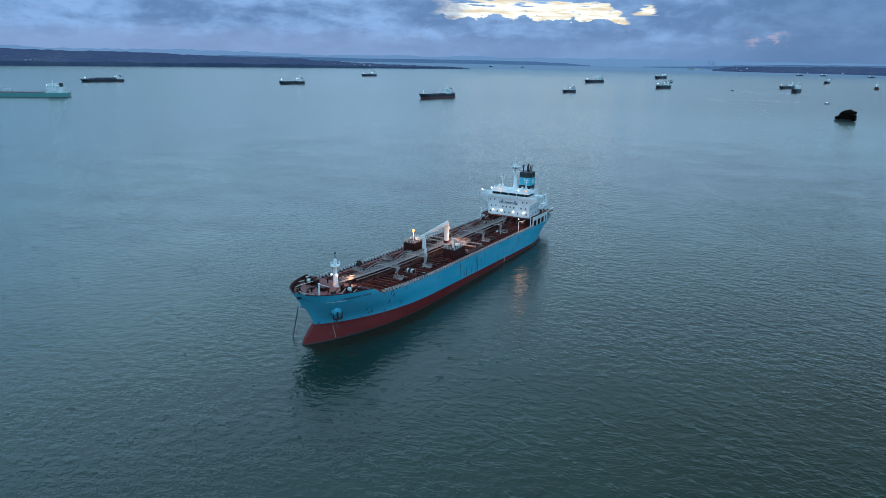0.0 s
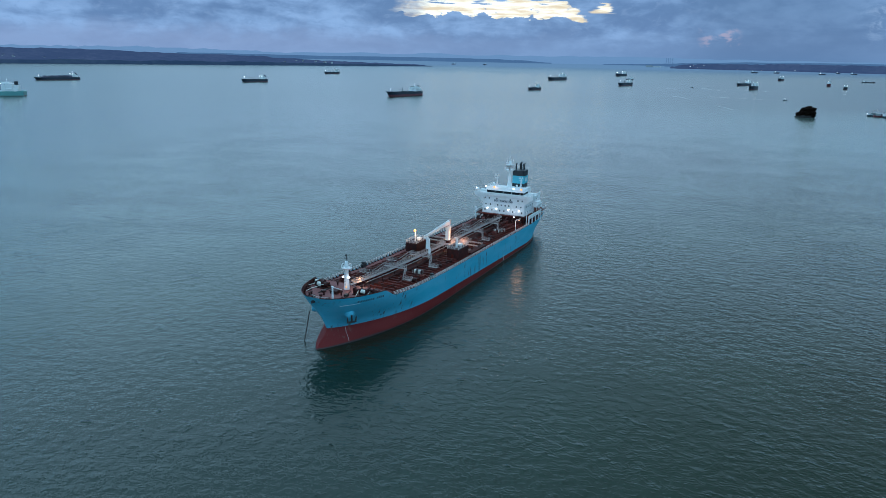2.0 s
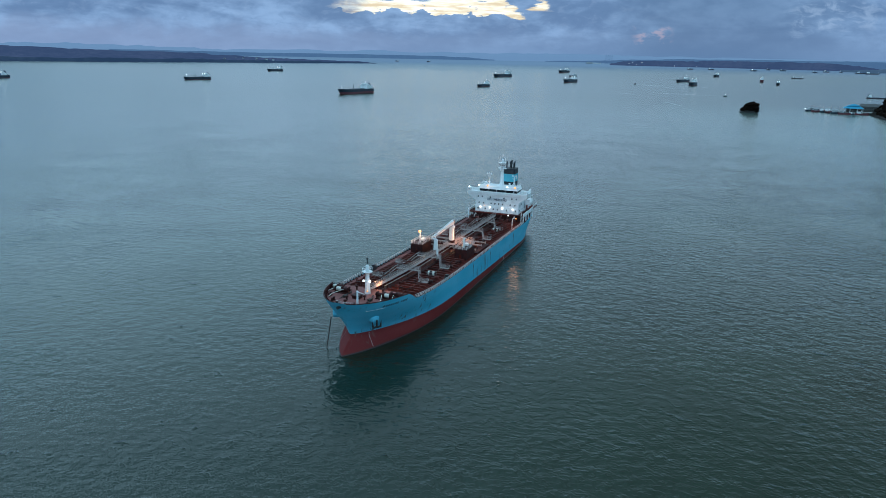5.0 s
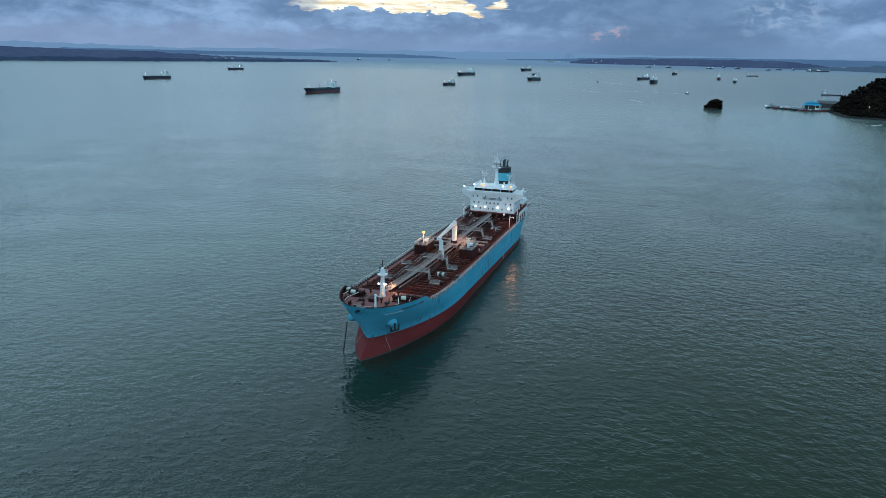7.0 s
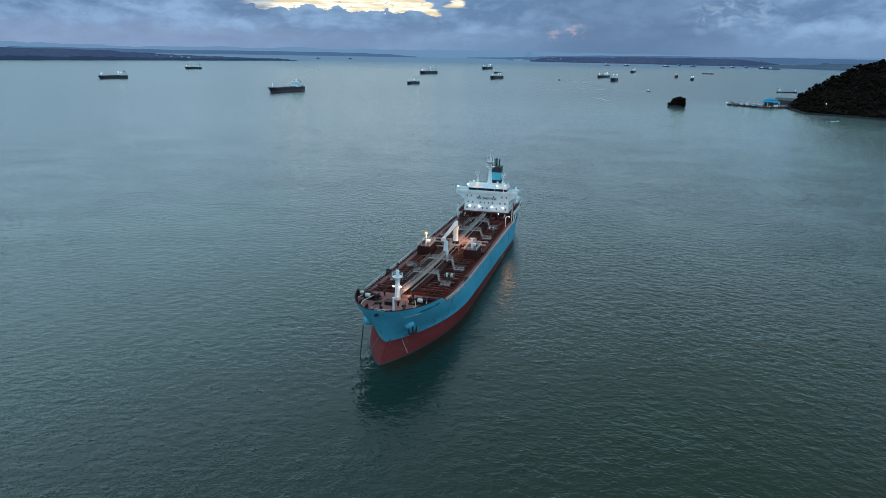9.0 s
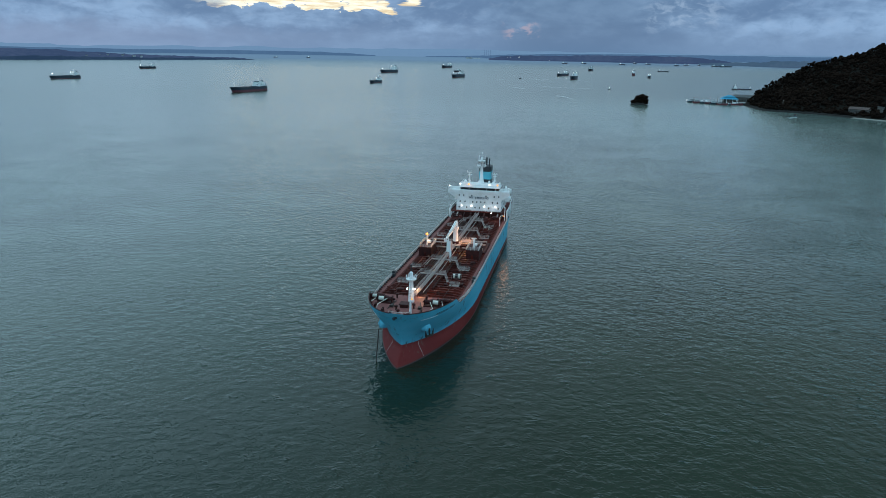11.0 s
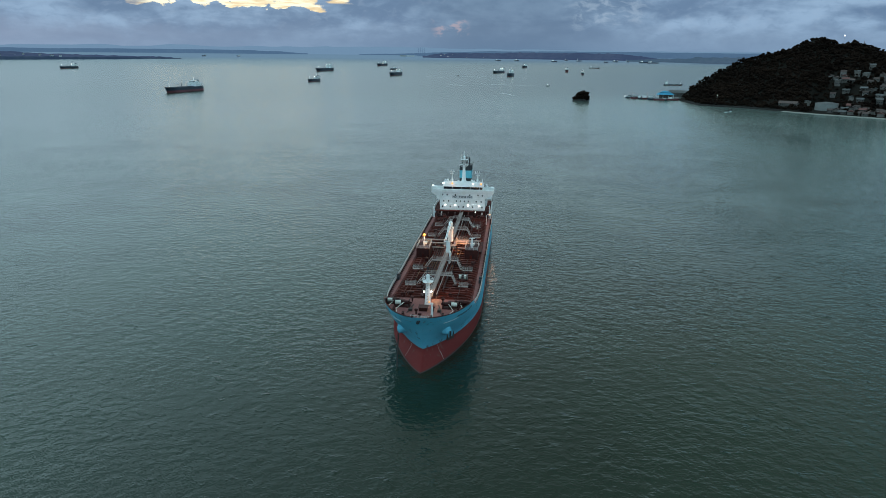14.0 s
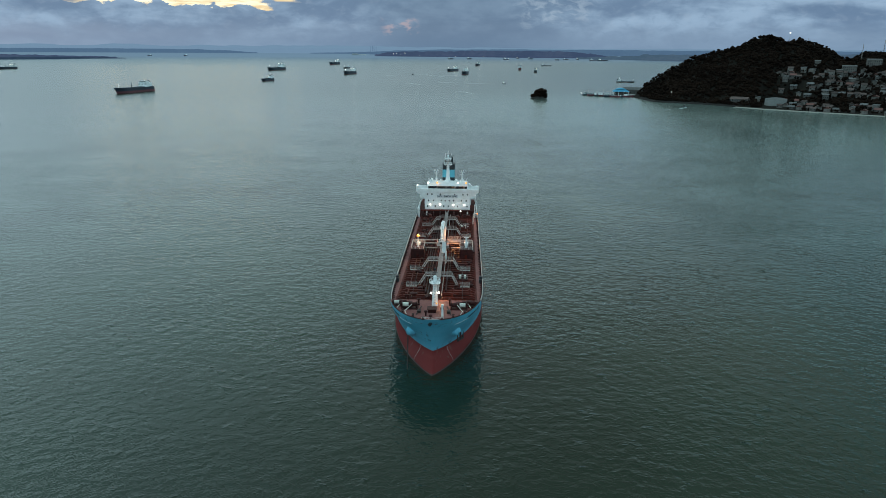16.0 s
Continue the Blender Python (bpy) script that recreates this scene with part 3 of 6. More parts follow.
def build_tanker():
    ship = thing("tanker", "blue and red product tanker at anchor with white bridge house", "ship")
    shell(lambda x: 0.38 + 0.10 * math.sin(x * 0.21), paint_z, "bottom_plating", "red", "dull red bottom paint with scuffs", ship)
    shell(lambda x: -3.5, lambda x: 0.38 + 0.10 * math.sin(x * 0.21), "wet_plating", "red_wet", "dark wet weed line at the water", ship)
    shell(paint_z, sheer, "side_plating", "blue", "faded blue topsides with rust streaks", ship)
    main = part("main_deck", deck_sheet(B(), -89.0, 66.0, deck_z, 0.05, n=120), "deck", ship, "dark oxide-red deck")
    part("side_walkway", deck_sheet(B(), -57.0, 61.0, lambda x: deck_z(x) + 0.012, 0.12, n=90, inner=11.7), "deck_worn", ship, "worn pinkish deck strip")
    part("forecastle_deck", deck_sheet(B(), 61.5, 81.6, fore_z, 0.12, 0.0, 40), "deck_worn", ship, "worn pinkish forecastle deck")
    bm = B()
    w = half(61.6, 12) - 0.2
    box(bm, 61.4, 61.7, -w, w, deck_z(61) - 0.05, fore_z(61.6) - 0.13)
    part("forecastle_bulkhead", bm, "deck_gear", ship)
    # rubbing edge and inner face of the bulwark
    for side in (1, -1):
        bm = B()
        pts = []
        for i in range(31):
            x = lerp(64.9, stem_x(15.4) - 0.15, 1 - max(0.0, 1 - i / 30) ** 1.6)
            z = sheer(x)
            pts.append((x, side * max(0.0, half(x, z)), z))
        line_tube(bm, pts, 0.13, 6)
        part("bulwark_capping", bm, "deck_gear", ship)
        bm = B()
        inner = [(x - 0.1, side * max(0.0, abs(y) - 0.14), z) for x, y, z in pts]
        rows = [[bm.verts.new((x, y, z)), bm.verts.new((min(x, stem_x(fore_z(x)) - 0.3), side * max(0.0, min(abs(y), half(x, fore_z(x)) - 0.14)), fore_z(x)))] for x, y, z in inner]
        for a, b in zip(rows, rows[1:]):
            bm.faces.new((a[0], b[0], b[1], a[1]))
        ob = part("bulwark_lining", bm, "deck_gear", ship)
        bm = B()
        box(bm, -0.06, 0.06, -0.3, 0.0, 0.0, 1.0)
        stay = None
        for x, y, z in inner[2:30:2]:
            m = Matrix.Translation((x - 0.2, side * max(0.0, half(x, fore_z(x)) - 0.3), fore_z(x)))
            if stay is None:
                stay = part("bulwark_stay", bm, "deck_gear", ob)
                stay.matrix_basis = m
            else:
                shared("bulwark_stay", stay.data, ob, m)
    # deck transverses
    bm = B()
    box(bm, -0.10, 0.10, 0.0, 8.6, 0.0, 0.66)
    box(bm, -0.24, 0.24, 0.0, 8.6, 0.64, 0.72)
    v = [bm.verts.new((dx, y, z)) for dx in (-0.08, 0.08) for y, z in ((8.6, 0.70), (9.9, 0.0), (8.6, 0.0))]
    for q in ((0, 1, 2), (5, 4, 3), (0, 3, 4, 1)):
        bm.faces.new([v[i] for i in q])
    bar = None
    for k in range(46):
        x = -56.0 + 2.55 * k
        for side in (1, -1):
            m = Matrix.Translation((x, side * 1.6, deck_z(x))) @ Matrix.Diagonal((1, side, 1, 1))
            if bar is None:
                bar = part("deck_transverse", bm, "deck_bar", ship)
                bar.matrix_basis = m
            else:
                shared("deck_transverse", bar.data, ship, m)
    # brackets along the deck edge, under the rail
    bm = B()
    v = [bm.verts.new((dx, y, z)) for dx in (-0.06, 0.06) for y, z in ((0, 0), (-0.9, 0), (0, 0.7))]
    for q in ((0, 1, 2), (5, 4, 3), (0, 3, 4, 1), (1, 4, 5, 2)):
        bm.faces.new([v[i] for i in q])
    knee = None
    for k in range(58):
        x = -55.0 + 2.0 * k
        for side in (1, -1):
            m = Matrix.Translation((x, side * (half(x, deck_z(x)) - 0.2), deck_z(x) + 0.02)) @ Matrix.Diagonal((1, side, 1, 1))
            if knee is None:
                knee = part("edge_bracket", bm, "deck_gear", ship)
                knee.matrix_basis = m
            else:
                shared("edge_bracket", knee.data, ship, m)
    # guard rails on both sides
    for side in (1, -1):
        pts = []
        for i in range(25):
            x = lerp(-57.0, 60.5, i / 24)
            pts.append((x, side * (half(x, deck_z(x)) - 0.15), deck_z(x) + 0.1))
        rail("guard_rail", pts, ship, 1.15, 1.9, "rail", 0.075)
        pts = [(lerp(-89.0, -74.0, i / 6), 0, 0) for i in range(7)]
        pts = [(x, side * (half(x, 9) - 0.2), deck_z(x) + 0.1) for x, _, _ in pts]
        rail("stern_rail", pts, ship, 1.1, 2.2, "rail")
        # bunker-hose davit post and dark fender gear at the rail
        bm = B()
        box(bm, 35.6, 38.2, side * 12.9 - 0.4, side * 12.9 + 0.4, deck_z(37), deck_z(37) + 1.3, 0.1)
        box(bm, 36.2, 37.4, side * 13.1 - 0.5, side * 13.1 + 0.5, deck_z(37) + 1.2, deck_z(37) + 1.9, 0.1)
        part("fairlead_stand", bm, "black", ship)
    # pipes along the deck
    for y, z, r, x0, x1 in ((-2.6, 0.95, 0.30, -54, 58), (-3.4, 0.95, 0.24, -54, 52), (-4.2, 0.95, 0.30, -54, 46), (-5.0, 0.95, 0.18, -40, 30),
                            (2.5, 0.95, 0.26, -54, 50), (3.2, 0.95, 0.20, -54, 36), (4.2, 0.95, 0.15, -48, 20)):
        bm = B()
        pts = [(lerp(x0, x1, i / 6), y, deck_z(lerp(x0, x1, i / 6)) + z) for i in range(7)]
        line_tube(bm, pts, r, 8)
        x, yy, zz = pts[-1]
        tube(bm, (x, yy, zz), (x, yy, zz - z), r, n=8)
        part("deck_pipe", bm, "deck_gear", ship)
    # raised catwalk down the middle
    for x0, x1 in ((1.2, 64.5), (-56.5, -5.0)):
        n = 12
        bm = B()
        top = lambda x: deck_z(x) + 2.35
        rows = [[bm.verts.new((lerp(x0, x1, i / n), y, top(lerp(x0, x1, i / n)) + dz)) for y, dz in ((-0.6, 0), (0.6, 0), (0.6, -0.14), (-0.6, -0.14))] for i in range(n + 1)]
        for p, q in zip(rows, rows[1:]):
            for k in range(4):
                bm.faces.new((p[k], p[(k + 1) % 4], q[(k + 1) % 4], q[k]))
        bm.faces.new(rows[0])
        bm.faces.new(rows[-1][::-1])
        bmesh.ops.recalc_face_normals(bm, faces=bm.faces[:])
        walkway = part("catwalk", bm, "grey", ship, "pale galvanised catwalk with rails")
        for y in (-0.6, 0.6):
            bm = B()
            for h in (0.4, 0.75, 1.1):
                line_tube(bm, [(lerp(x0, x1, i / n), y, top(lerp(x0, x1, i / n)) + h) for i in range(n + 1)], 0.06, 5)
            part("handrail", bm, "grey", walkway)
        post, leg = None, None
        k = x0
        while k < x1:
            for y in (-0.6, 0.6):
                if post is None:
                    bm = B()
                    tube(bm, (0, 0, 0), (0, 0, 1.1), 0.06, n=5)
                    post = part("stanchion", bm, "grey", walkway)
                    post.location = (k, y, top(k))
                else:
                    shared("stanchion", post.data, walkway, Matrix.Translation((k, y, top(k))))
            k += 1.9
        k = x0 + 1
        while k < x1:
            if leg is None:
                bm = B()
                for y in (-0.7, 0.7):
                    tube(bm, (0, y, -2.4), (0, y, -0.1), 0.11, n=6)
                tube(bm, (0, -0.7, -1.2), (0, 0.7, -1.2), 0.08, n=6)
                leg = part("trestle", bm, "deck_gear", walkway)
                leg.location = (k, 0, top(k))
            else:
                shared("trestle", leg.data, walkway, Matrix.Translation((k, 0, top(k))))
            k += 7.5
    # cross platforms with sloping gangways to either side
    for cx, wide in ((38.0, 4.0), (20.2, 4.2), (-25.0, 4.6), (-43.0, 4.0)):
        z = deck_z(cx) + 2.3
        for side in (1, -1):
            bm = B()
            y0, y1 = sorted((side * 0.65, side * wide))
            box(bm, cx - 0.7, cx + 0.7, y0, y1, z - 0.1, z)
            plat = part("cross_platform", bm, "grey", ship)
            rail("handrail", [(cx - 0.7, side * 0.85, z), (cx - 0.7, side * wide, z)], plat, 1.1, 1.4, "grey", 0.06)
            rail("handrail", [(cx + 0.7, side * 0.85, z), (cx + 0.7, side * wide, z)], plat, 1.1, 1.4, "grey", 0.06)
            bm = B()
            a, b = Vector((cx, side * wide, z)), Vector((cx + 5.0, side * (wide + 2.1), deck_z(cx) + 0.15))
            for dx in (-0.6, 0.6):
                tube(bm, a + Vector((dx, 0, 0)), b + Vector((dx, 0, 0)), 0.12, n=6)
                tube(bm, a + Vector((dx, 0, 1.0)), b + Vector((dx, 0, 1.0)), 0.07, n=6)
                for i in (0, 3, 6, 9):
                    p = a.lerp(b, i / 9) + Vector((dx, 0, 0))
                    tube(bm, p, p + Vector((0, 0, 1.0)), 0.05, n=5)
            for i in range(1, 13):
                p = a.lerp(b, i / 13)
                tube(bm, p + Vector((-0.6, 0, 0)), p + Vector((0.6, 0, 0)), 0.07, n=5)
            part("gangway", bm, "grey", plat)
            # valve platform at its foot
            bm = B()
            y0, y1 = side * (wide + 2.4), side * (wide + 5.6)
            box(bm, cx + 5.6, cx + 7.0, min(y0, y1), max(y0, y1), deck_z(cx) + 0.9, deck_z(cx) + 1.0)
            vp = part("valve_platform", bm, "grey", ship)
            rail("handrail", [(cx + 5.6, y0, deck_z(cx) + 1), (cx + 5.6, y1, deck_z(cx) + 1), (cx + 7.0, y1, deck_z(cx) + 1), (cx + 7.0, y0, deck_z(cx) + 1)], vp, 1.0, 1.5, "grey", 0.055)
    # winch with a white drum amidships
    for x, y, s in ((36.0, 7.4, 0.85), (-34.0, 7.4, 0.8)):
        z = deck_z(x)
        bm = B()
        box(bm, x - 1.2 * s, x + 1.2 * s, y - 1.8 * s, y + 1.8 * s, z + 0.62, z + 0.8)
        for dy in (-1.5, 1.5):
            box(bm, x - 0.7 * s, x + 0.7 * s, y + dy * s - 0.12, y + dy * s + 0.12, z, z + 2.3 * s, 0.05)
        ob = part("hose_winch", bm, "deck_gear", ship)
        bm = B()
        tube(bm, (x, y - 1.3 * s, z + 1.6 * s), (x, y - 0.45 * s, z + 1.6 * s), 0.85 * s, n=14)
        tube(bm, (x, y + 0.45 * s, z + 1.6 * s), (x, y + 1.3 * s, z + 1.6 * s), 0.85 * s, n=14)
        part("drum", bm, "rope", ob, "white rope drum")
        bm = B()
        for dy in (-0.42, 0.0, 0.42):
            tube(bm, (x, y + (dy - 0.05) * s, z + 1.6 * s), (x, y + (dy + 0.05) * s, z + 1.6 * s), 1.02 * s, n=14)
        part("flange", bm, "black", ob)
        bm = B()
        for dx in (-1.1, 1.1):
            for dy in (-1.7, 1.7):
                tube(bm, (x + dx * s, y + dy * s, z + 0.7), (x + dx * s, y + dy * s, z + 1.9), 0.06, n=5)
            tube(bm, (x + dx * s, y - 1.7 * s, z + 1.9), (x + dx * s, y + 1.7 * s, z + 1.9), 0.06, n=5)
        part("frame", bm, "grey", ob)
    # tank hatches, vents and valve gear over the deck
    rnd = random.Random(5)
    bm = B()
    lathe(bm, [(0.75, 0), (0.75, 0.9), (0.85, 0.9), (0.85, 1.0), (0.4, 1.15), (0.05, 1.2)], n=12)
    hatch, vent, valve = None, None, None
    vb = B()
    lathe(vb, [(0.16, 0), (0.16, 1.5), (0.42, 1.55), (0.42, 1.85), (0.15, 1.95)], n=8)
    wb = B()
    tube(wb, (0, 0, 0), (0, 0, 1.3), 0.09, n=5)
    tube(wb, (0, 0, 1.3), (0, 0, 1.36), 0.34, n=10)
    tube(wb, (0, -0.5, 0.7), (0, 0.5, 0.7), 0.24, n=8)
    for k in range(130):
        x = rnd.uniform(-54, 58)
        y = rnd.choice((-1, 1)) * rnd.uniform(2.2, 10.2)
        if -6 < x < 16 and abs(y) > 5:
            continue
        m = Matrix.Translation((x, y, deck_z(x)))
        pick = k % 3
        if pick == 0:
            if hatch is None:
                hatch = part("tank_hatch", bm, "deck_gear", ship)
                hatch.matrix_basis = m
            else:
                shared("tank_hatch", hatch.data, ship, m)
        elif pick == 1:
            if vent is None:
                vent = part("tank_vent", vb, "deck_bar", ship)
                vent.matrix_basis = m
            else:
                shared("tank_vent", vent.data, ship, m)
        else:
            if valve is None:
                valve = part("valve", wb, "deck_gear", ship)
                valve.matrix_basis = m
            else:
                shared("valve", valve.data, ship, m)
    # small-bore lines, cross-overs and cable trays
    for y, z, r, x0, x1, mat in ((-6.4, 0.8, 0.13, -52, 2, "deck_bar"), (-7.2, 0.8, 0.10, -52, 58, "deck_gear"), (-8.6, 0.75, 0.12, 14, 58, "deck_bar"), (6.2, 0.8, 0.12, -50, 3, "deck_gear"),
                                 (7.4, 0.8, 0.10, 14, 58, "deck_gear"), (8.9, 0.75, 0.11, -52, 2, "deck_bar"), (1.5, 1.9, 0.12, -54, 58, "grey"), (-1.4, 1.9, 0.16, -54, 58, "deck_bar"), (-1.9, 1.5, 0.12, -54, 58, "deck_gear")):
        bm = B()
        line_tube(bm, [(lerp(x0, x1, i / 8), y, deck_z(lerp(x0, x1, i / 8)) + z) for i in range(9)], r, 6)
        part("service_pipe", bm, mat, ship)
    rn = random.Random(8)
    for k in range(26):
        x = -52 + k * 4.3 + rn.uniform(-1.2, 1.2)
        if -13 < x < 14:
            continue
        side = 1 if k % 2 else -1
        y1 = side * rn.uniform(5.0, 10.0)
        z = deck_z(x) + rn.uniform(0.85, 1.25)
        bm = B()
        line_tube(bm, [(x, side * 1.8, z), (x, y1 - side * 0.5, z), (x, y1, z - 0.3), (x, y1, deck_z(x))], rn.uniform(0.1, 0.2), 6)
        part("branch_pipe", bm, rn.choice(("deck_bar", "deck_gear", "deck_gear")), ship)
    for k in range(22):
        x = rn.uniform(-55, 57)
        y = rn.choice((-1, 1)) * rn.uniform(2.4, 10.0)
        if -14 < x < 14:
            continue
        a, b, c = rn.uniform(0.3, 0.9), rn.uniform(0.3, 0.9), rn.uniform(0.8, 1.7)
        bm = B()
        box(bm, x - a, x + a, y - b, y + b, deck_z(x) - 0.02, deck_z(x) + c, 0.06)
        part("gear_locker", bm, rn.choice(("deck_gear", "deck_gear", "deck_bar")), ship)
    for k in range(7):
        y = -9.0 + k * 3.0
        bm = B()
        line_tube(bm, [(-57.2, y, 10.9), (-55.6, y, 10.6), (-54.9, y, 9.9), (-54.6, y, deck_z(-54.6))], 0.22 if k % 2 else 0.34, 8)
        part("vent_bend", bm, "deck_gear" if k % 3 else "grey", ship)
    # manifold: cross pipes amidships with flanged ends over drip trays
    for k, x in enumerate((1.0, -1.4, -5.6, -8.0, -10.4)):
        z = deck_z(x) + 1.55
        bm = B()
        tube(bm, (x, -10.6, z), (x, 10.6, z), 0.27, n=8)
        for y in (-10.6, -9.2, 9.2, 10.6):
            tube(bm, (x, y - 0.07, z), (x, y + 0.07, z), 0.48, n=10)
        for y in (-6, 6):
            tube(bm, (x, y, z - 1.5), (x, y, z), 0.12, n=6)
        part("manifold_pipe", bm, "deck_gear" if k % 2 else "grey", ship)
    for side in (1, -1):
        bm = B()
        y0, y1 = (9.0, 11.6) if side > 0 else (-11.6, -9.0)
        box(bm, -12.0, 2.2, y0, y1, deck_z(-5) + 0.2, deck_z(-5) + 0.75)
        part("drip_tray", bm, "deck_gear", ship)
    # two deckhouses abreast of the manifold, with rails and a post on each
    for side in (1, -1):
        bm = B()
        y0, y1 = (6.2, 10.8) if side > 0 else (-10.8, -6.2)
        z1 = 13.3
        box(bm, 3.0, 11.6, y0, y1, deck_z(6) - 0.1, z1, 0.06)
        house = part("pump_house", bm, "deck_gear", ship, "brown deckhouse with white roof rails")
        rail("roof_rail", [(3.1, y0 + 0.1, z1), (11.5, y0 + 0.1, z1), (11.5, y1 - 0.1, z1), (3.1, y1 - 0.1, z1), (3.1, y0 + 0.1, z1)], house, 1.1, 1.4, "rail", 0.06)
        bm = B()
        box(bm, 11.58, 11.66, side * 8.4 - 0.45, side * 8.4 + 0.45, deck_z(11), deck_z(11) + 1.9)
        part("door", bm, "deck", house)
        bm = B()
        lathe(bm, [(0.3, z1), (0.2, z1 + 0.6), (0.18, z1 + 3.7)] if side < 0 else [(0.42, z1), (0.34, z1 + 3.2), (0.34, z1 + 3.6)], 8.4, side * 8.5, 10)
        if side > 0:
            tube(bm, (8.4, side * 8.5 - 0.9, z1 + 3.5), (8.4, side * 8.5 + 0.9, z1 + 3.5), 0.14, n=6)
        box(bm, 4.2, 6.0, side * 8.5 - 0.7, side * 8.5 + 0.7, z1, z1 + 0.8, 0.05)
        part("lamp_post", bm, "white", house)
    lamp(ship, (8.6, -8.5, 17.4), "lamp_warm", 0.5)
    # hose crane with its jib laid on a rest
    crane = part("crane_pedestal", lathe(B(), [(0.92, 12.65), (0.92, 17.2), (1.15, 17.3), (1.15, 18.0), (0.8, 18.2), (0.8, 19.6), (0.3, 20.2)], -2.0, 0.0, 16), "white", ship, "white crane post")
    part("pedestal_base", lathe(B(), [(1.25, deck_z(-2) - 0.1), (1.25, 12.5), (1.12, 12.65)], -2.0, 0.0, 16), "deck_gear", crane)
    bm = B()
    a, b = Vector((-2.6, 0, 19.2)), Vector((16.6, 0, 18.2))
    rows = []
    for i in range(9):
        f = i / 8
        p = a.lerp(b, f)
        h, w2 = lerp(0.80, 0.28, f), lerp(0.5, 0.26, f)
        rows.append([bm.verts.new(p + Vector((0, y, z))) for y, z in ((-w2, -h), (w2, -h), (w2, h), (-w2, h))])
    for p, q in zip(rows, rows[1:]):
        for k in range(4):
            bm.faces.new((p[k], p[(k + 1) % 4], q[(k + 1) % 4], q[k]))
    bm.faces.new(rows[0][::-1])
    bm.faces.new(rows[-1])
    part("jib", bm, "white", crane)
    bm = B()
    tube(bm, (-1.4, 0.5, 18.4), (5.5, 0.35, 18.3), 0.16, n=8)
    tube(bm, (-2.0, 0, 20.0), (15.5, 0, 18.7), 0.05, n=5)
    tube(bm, (-3.4, 0, 18.6), (-3.4, 0, 20.2), 0.5, n=10)
    part("luffing_ram", bm, "grey", crane)
    bm = B()
    box(bm, 15.85, 16.55, 1.2, 1.8, deck_z(16) - 0.05, 14.0, 0.05)
    box(bm, 15.9, 16.5, 0.1, 1.6, 13.6, 17.4, 0.05, 0.1)
    box(bm, 15.7, 16.7, -0.7, 0.9, 17.3, 17.6)
    for y in (-0.6, 0.7):
        box(bm, 15.8, 16.6, y - 0.1, y + 0.1, 17.5, 18.3)
    part("jib_rest", bm, "white", crane)
    bm = B()
    box(bm, -5.2, 1.4, -2.2, 2.2, deck_z(-2) + 2.2, deck_z(-2) + 2.35)
    for x in (-5.0, 1.2):
        for y in (-2, 2):
            tube(bm, (x, y, deck_z(x)), (x, y, deck_z(x) + 2.25), 0.12, n=6)
    plat = part("crane_platform", bm, "grey", ship)
    z = deck_z(-2) + 2.35
    for s in (1, -1):
        rail("handrail", [(-5.2, s * 2.2, z), (1.4, s * 2.2, z)], plat, 1.1, 1.4, "grey", 0.06)
    # manifold gantry and store abaft the crane
    bm = B()
    box(bm, -9.6, -6.0, 1.6, 6.4, deck_z(-8) + 1.9, deck_z(-8) + 2.05)
    for x in (-9.4, -6.2):
        for y in (1.8, 6.2):
            tube(bm, (x, y, deck_z(x)), (x, y, deck_z(x) + 2.0), 0.11, n=6)
    gan = part("manifold_platform", bm, "grey", ship)
    z = deck_z(-8) + 2.05
    rail("handrail", [(-9.6, 1.6, z), (-6.0, 1.6, z), (-6.0, 6.4, z), (-9.6, 6.4, z), (-9.6, 1.6, z)], gan, 1.1, 1.3, "grey", 0.06)
    # big pipe bends near the house
    for x, y in ((-44, 1.9), (-48, -3.0)):
        bm = B()
        line_tube(bm, [(x - 5, y, deck_z(x) + 1.4), (x, y, deck_z(x) + 1.6), (x + 1.4, y + 0.6, deck_z(x) + 0.9)], 0.5, 10)
        part("vent_duct", bm, "deck_gear", ship)
    bm = B()
    tube(bm, (-47, -1.6, 11.3), (-40.5, -1.6, 11.3), 0.85, n=14)
    for x in (-46, -41.5):
        box(bm, x - 0.3, x + 0.3, -2.3, -0.9, deck_z(x), 11.0)
    part("deck_tank", bm, "deck_gear", ship)
    build_forecastle(ship)
    build_house(ship)
    build_bow_gear(ship)
    return ship


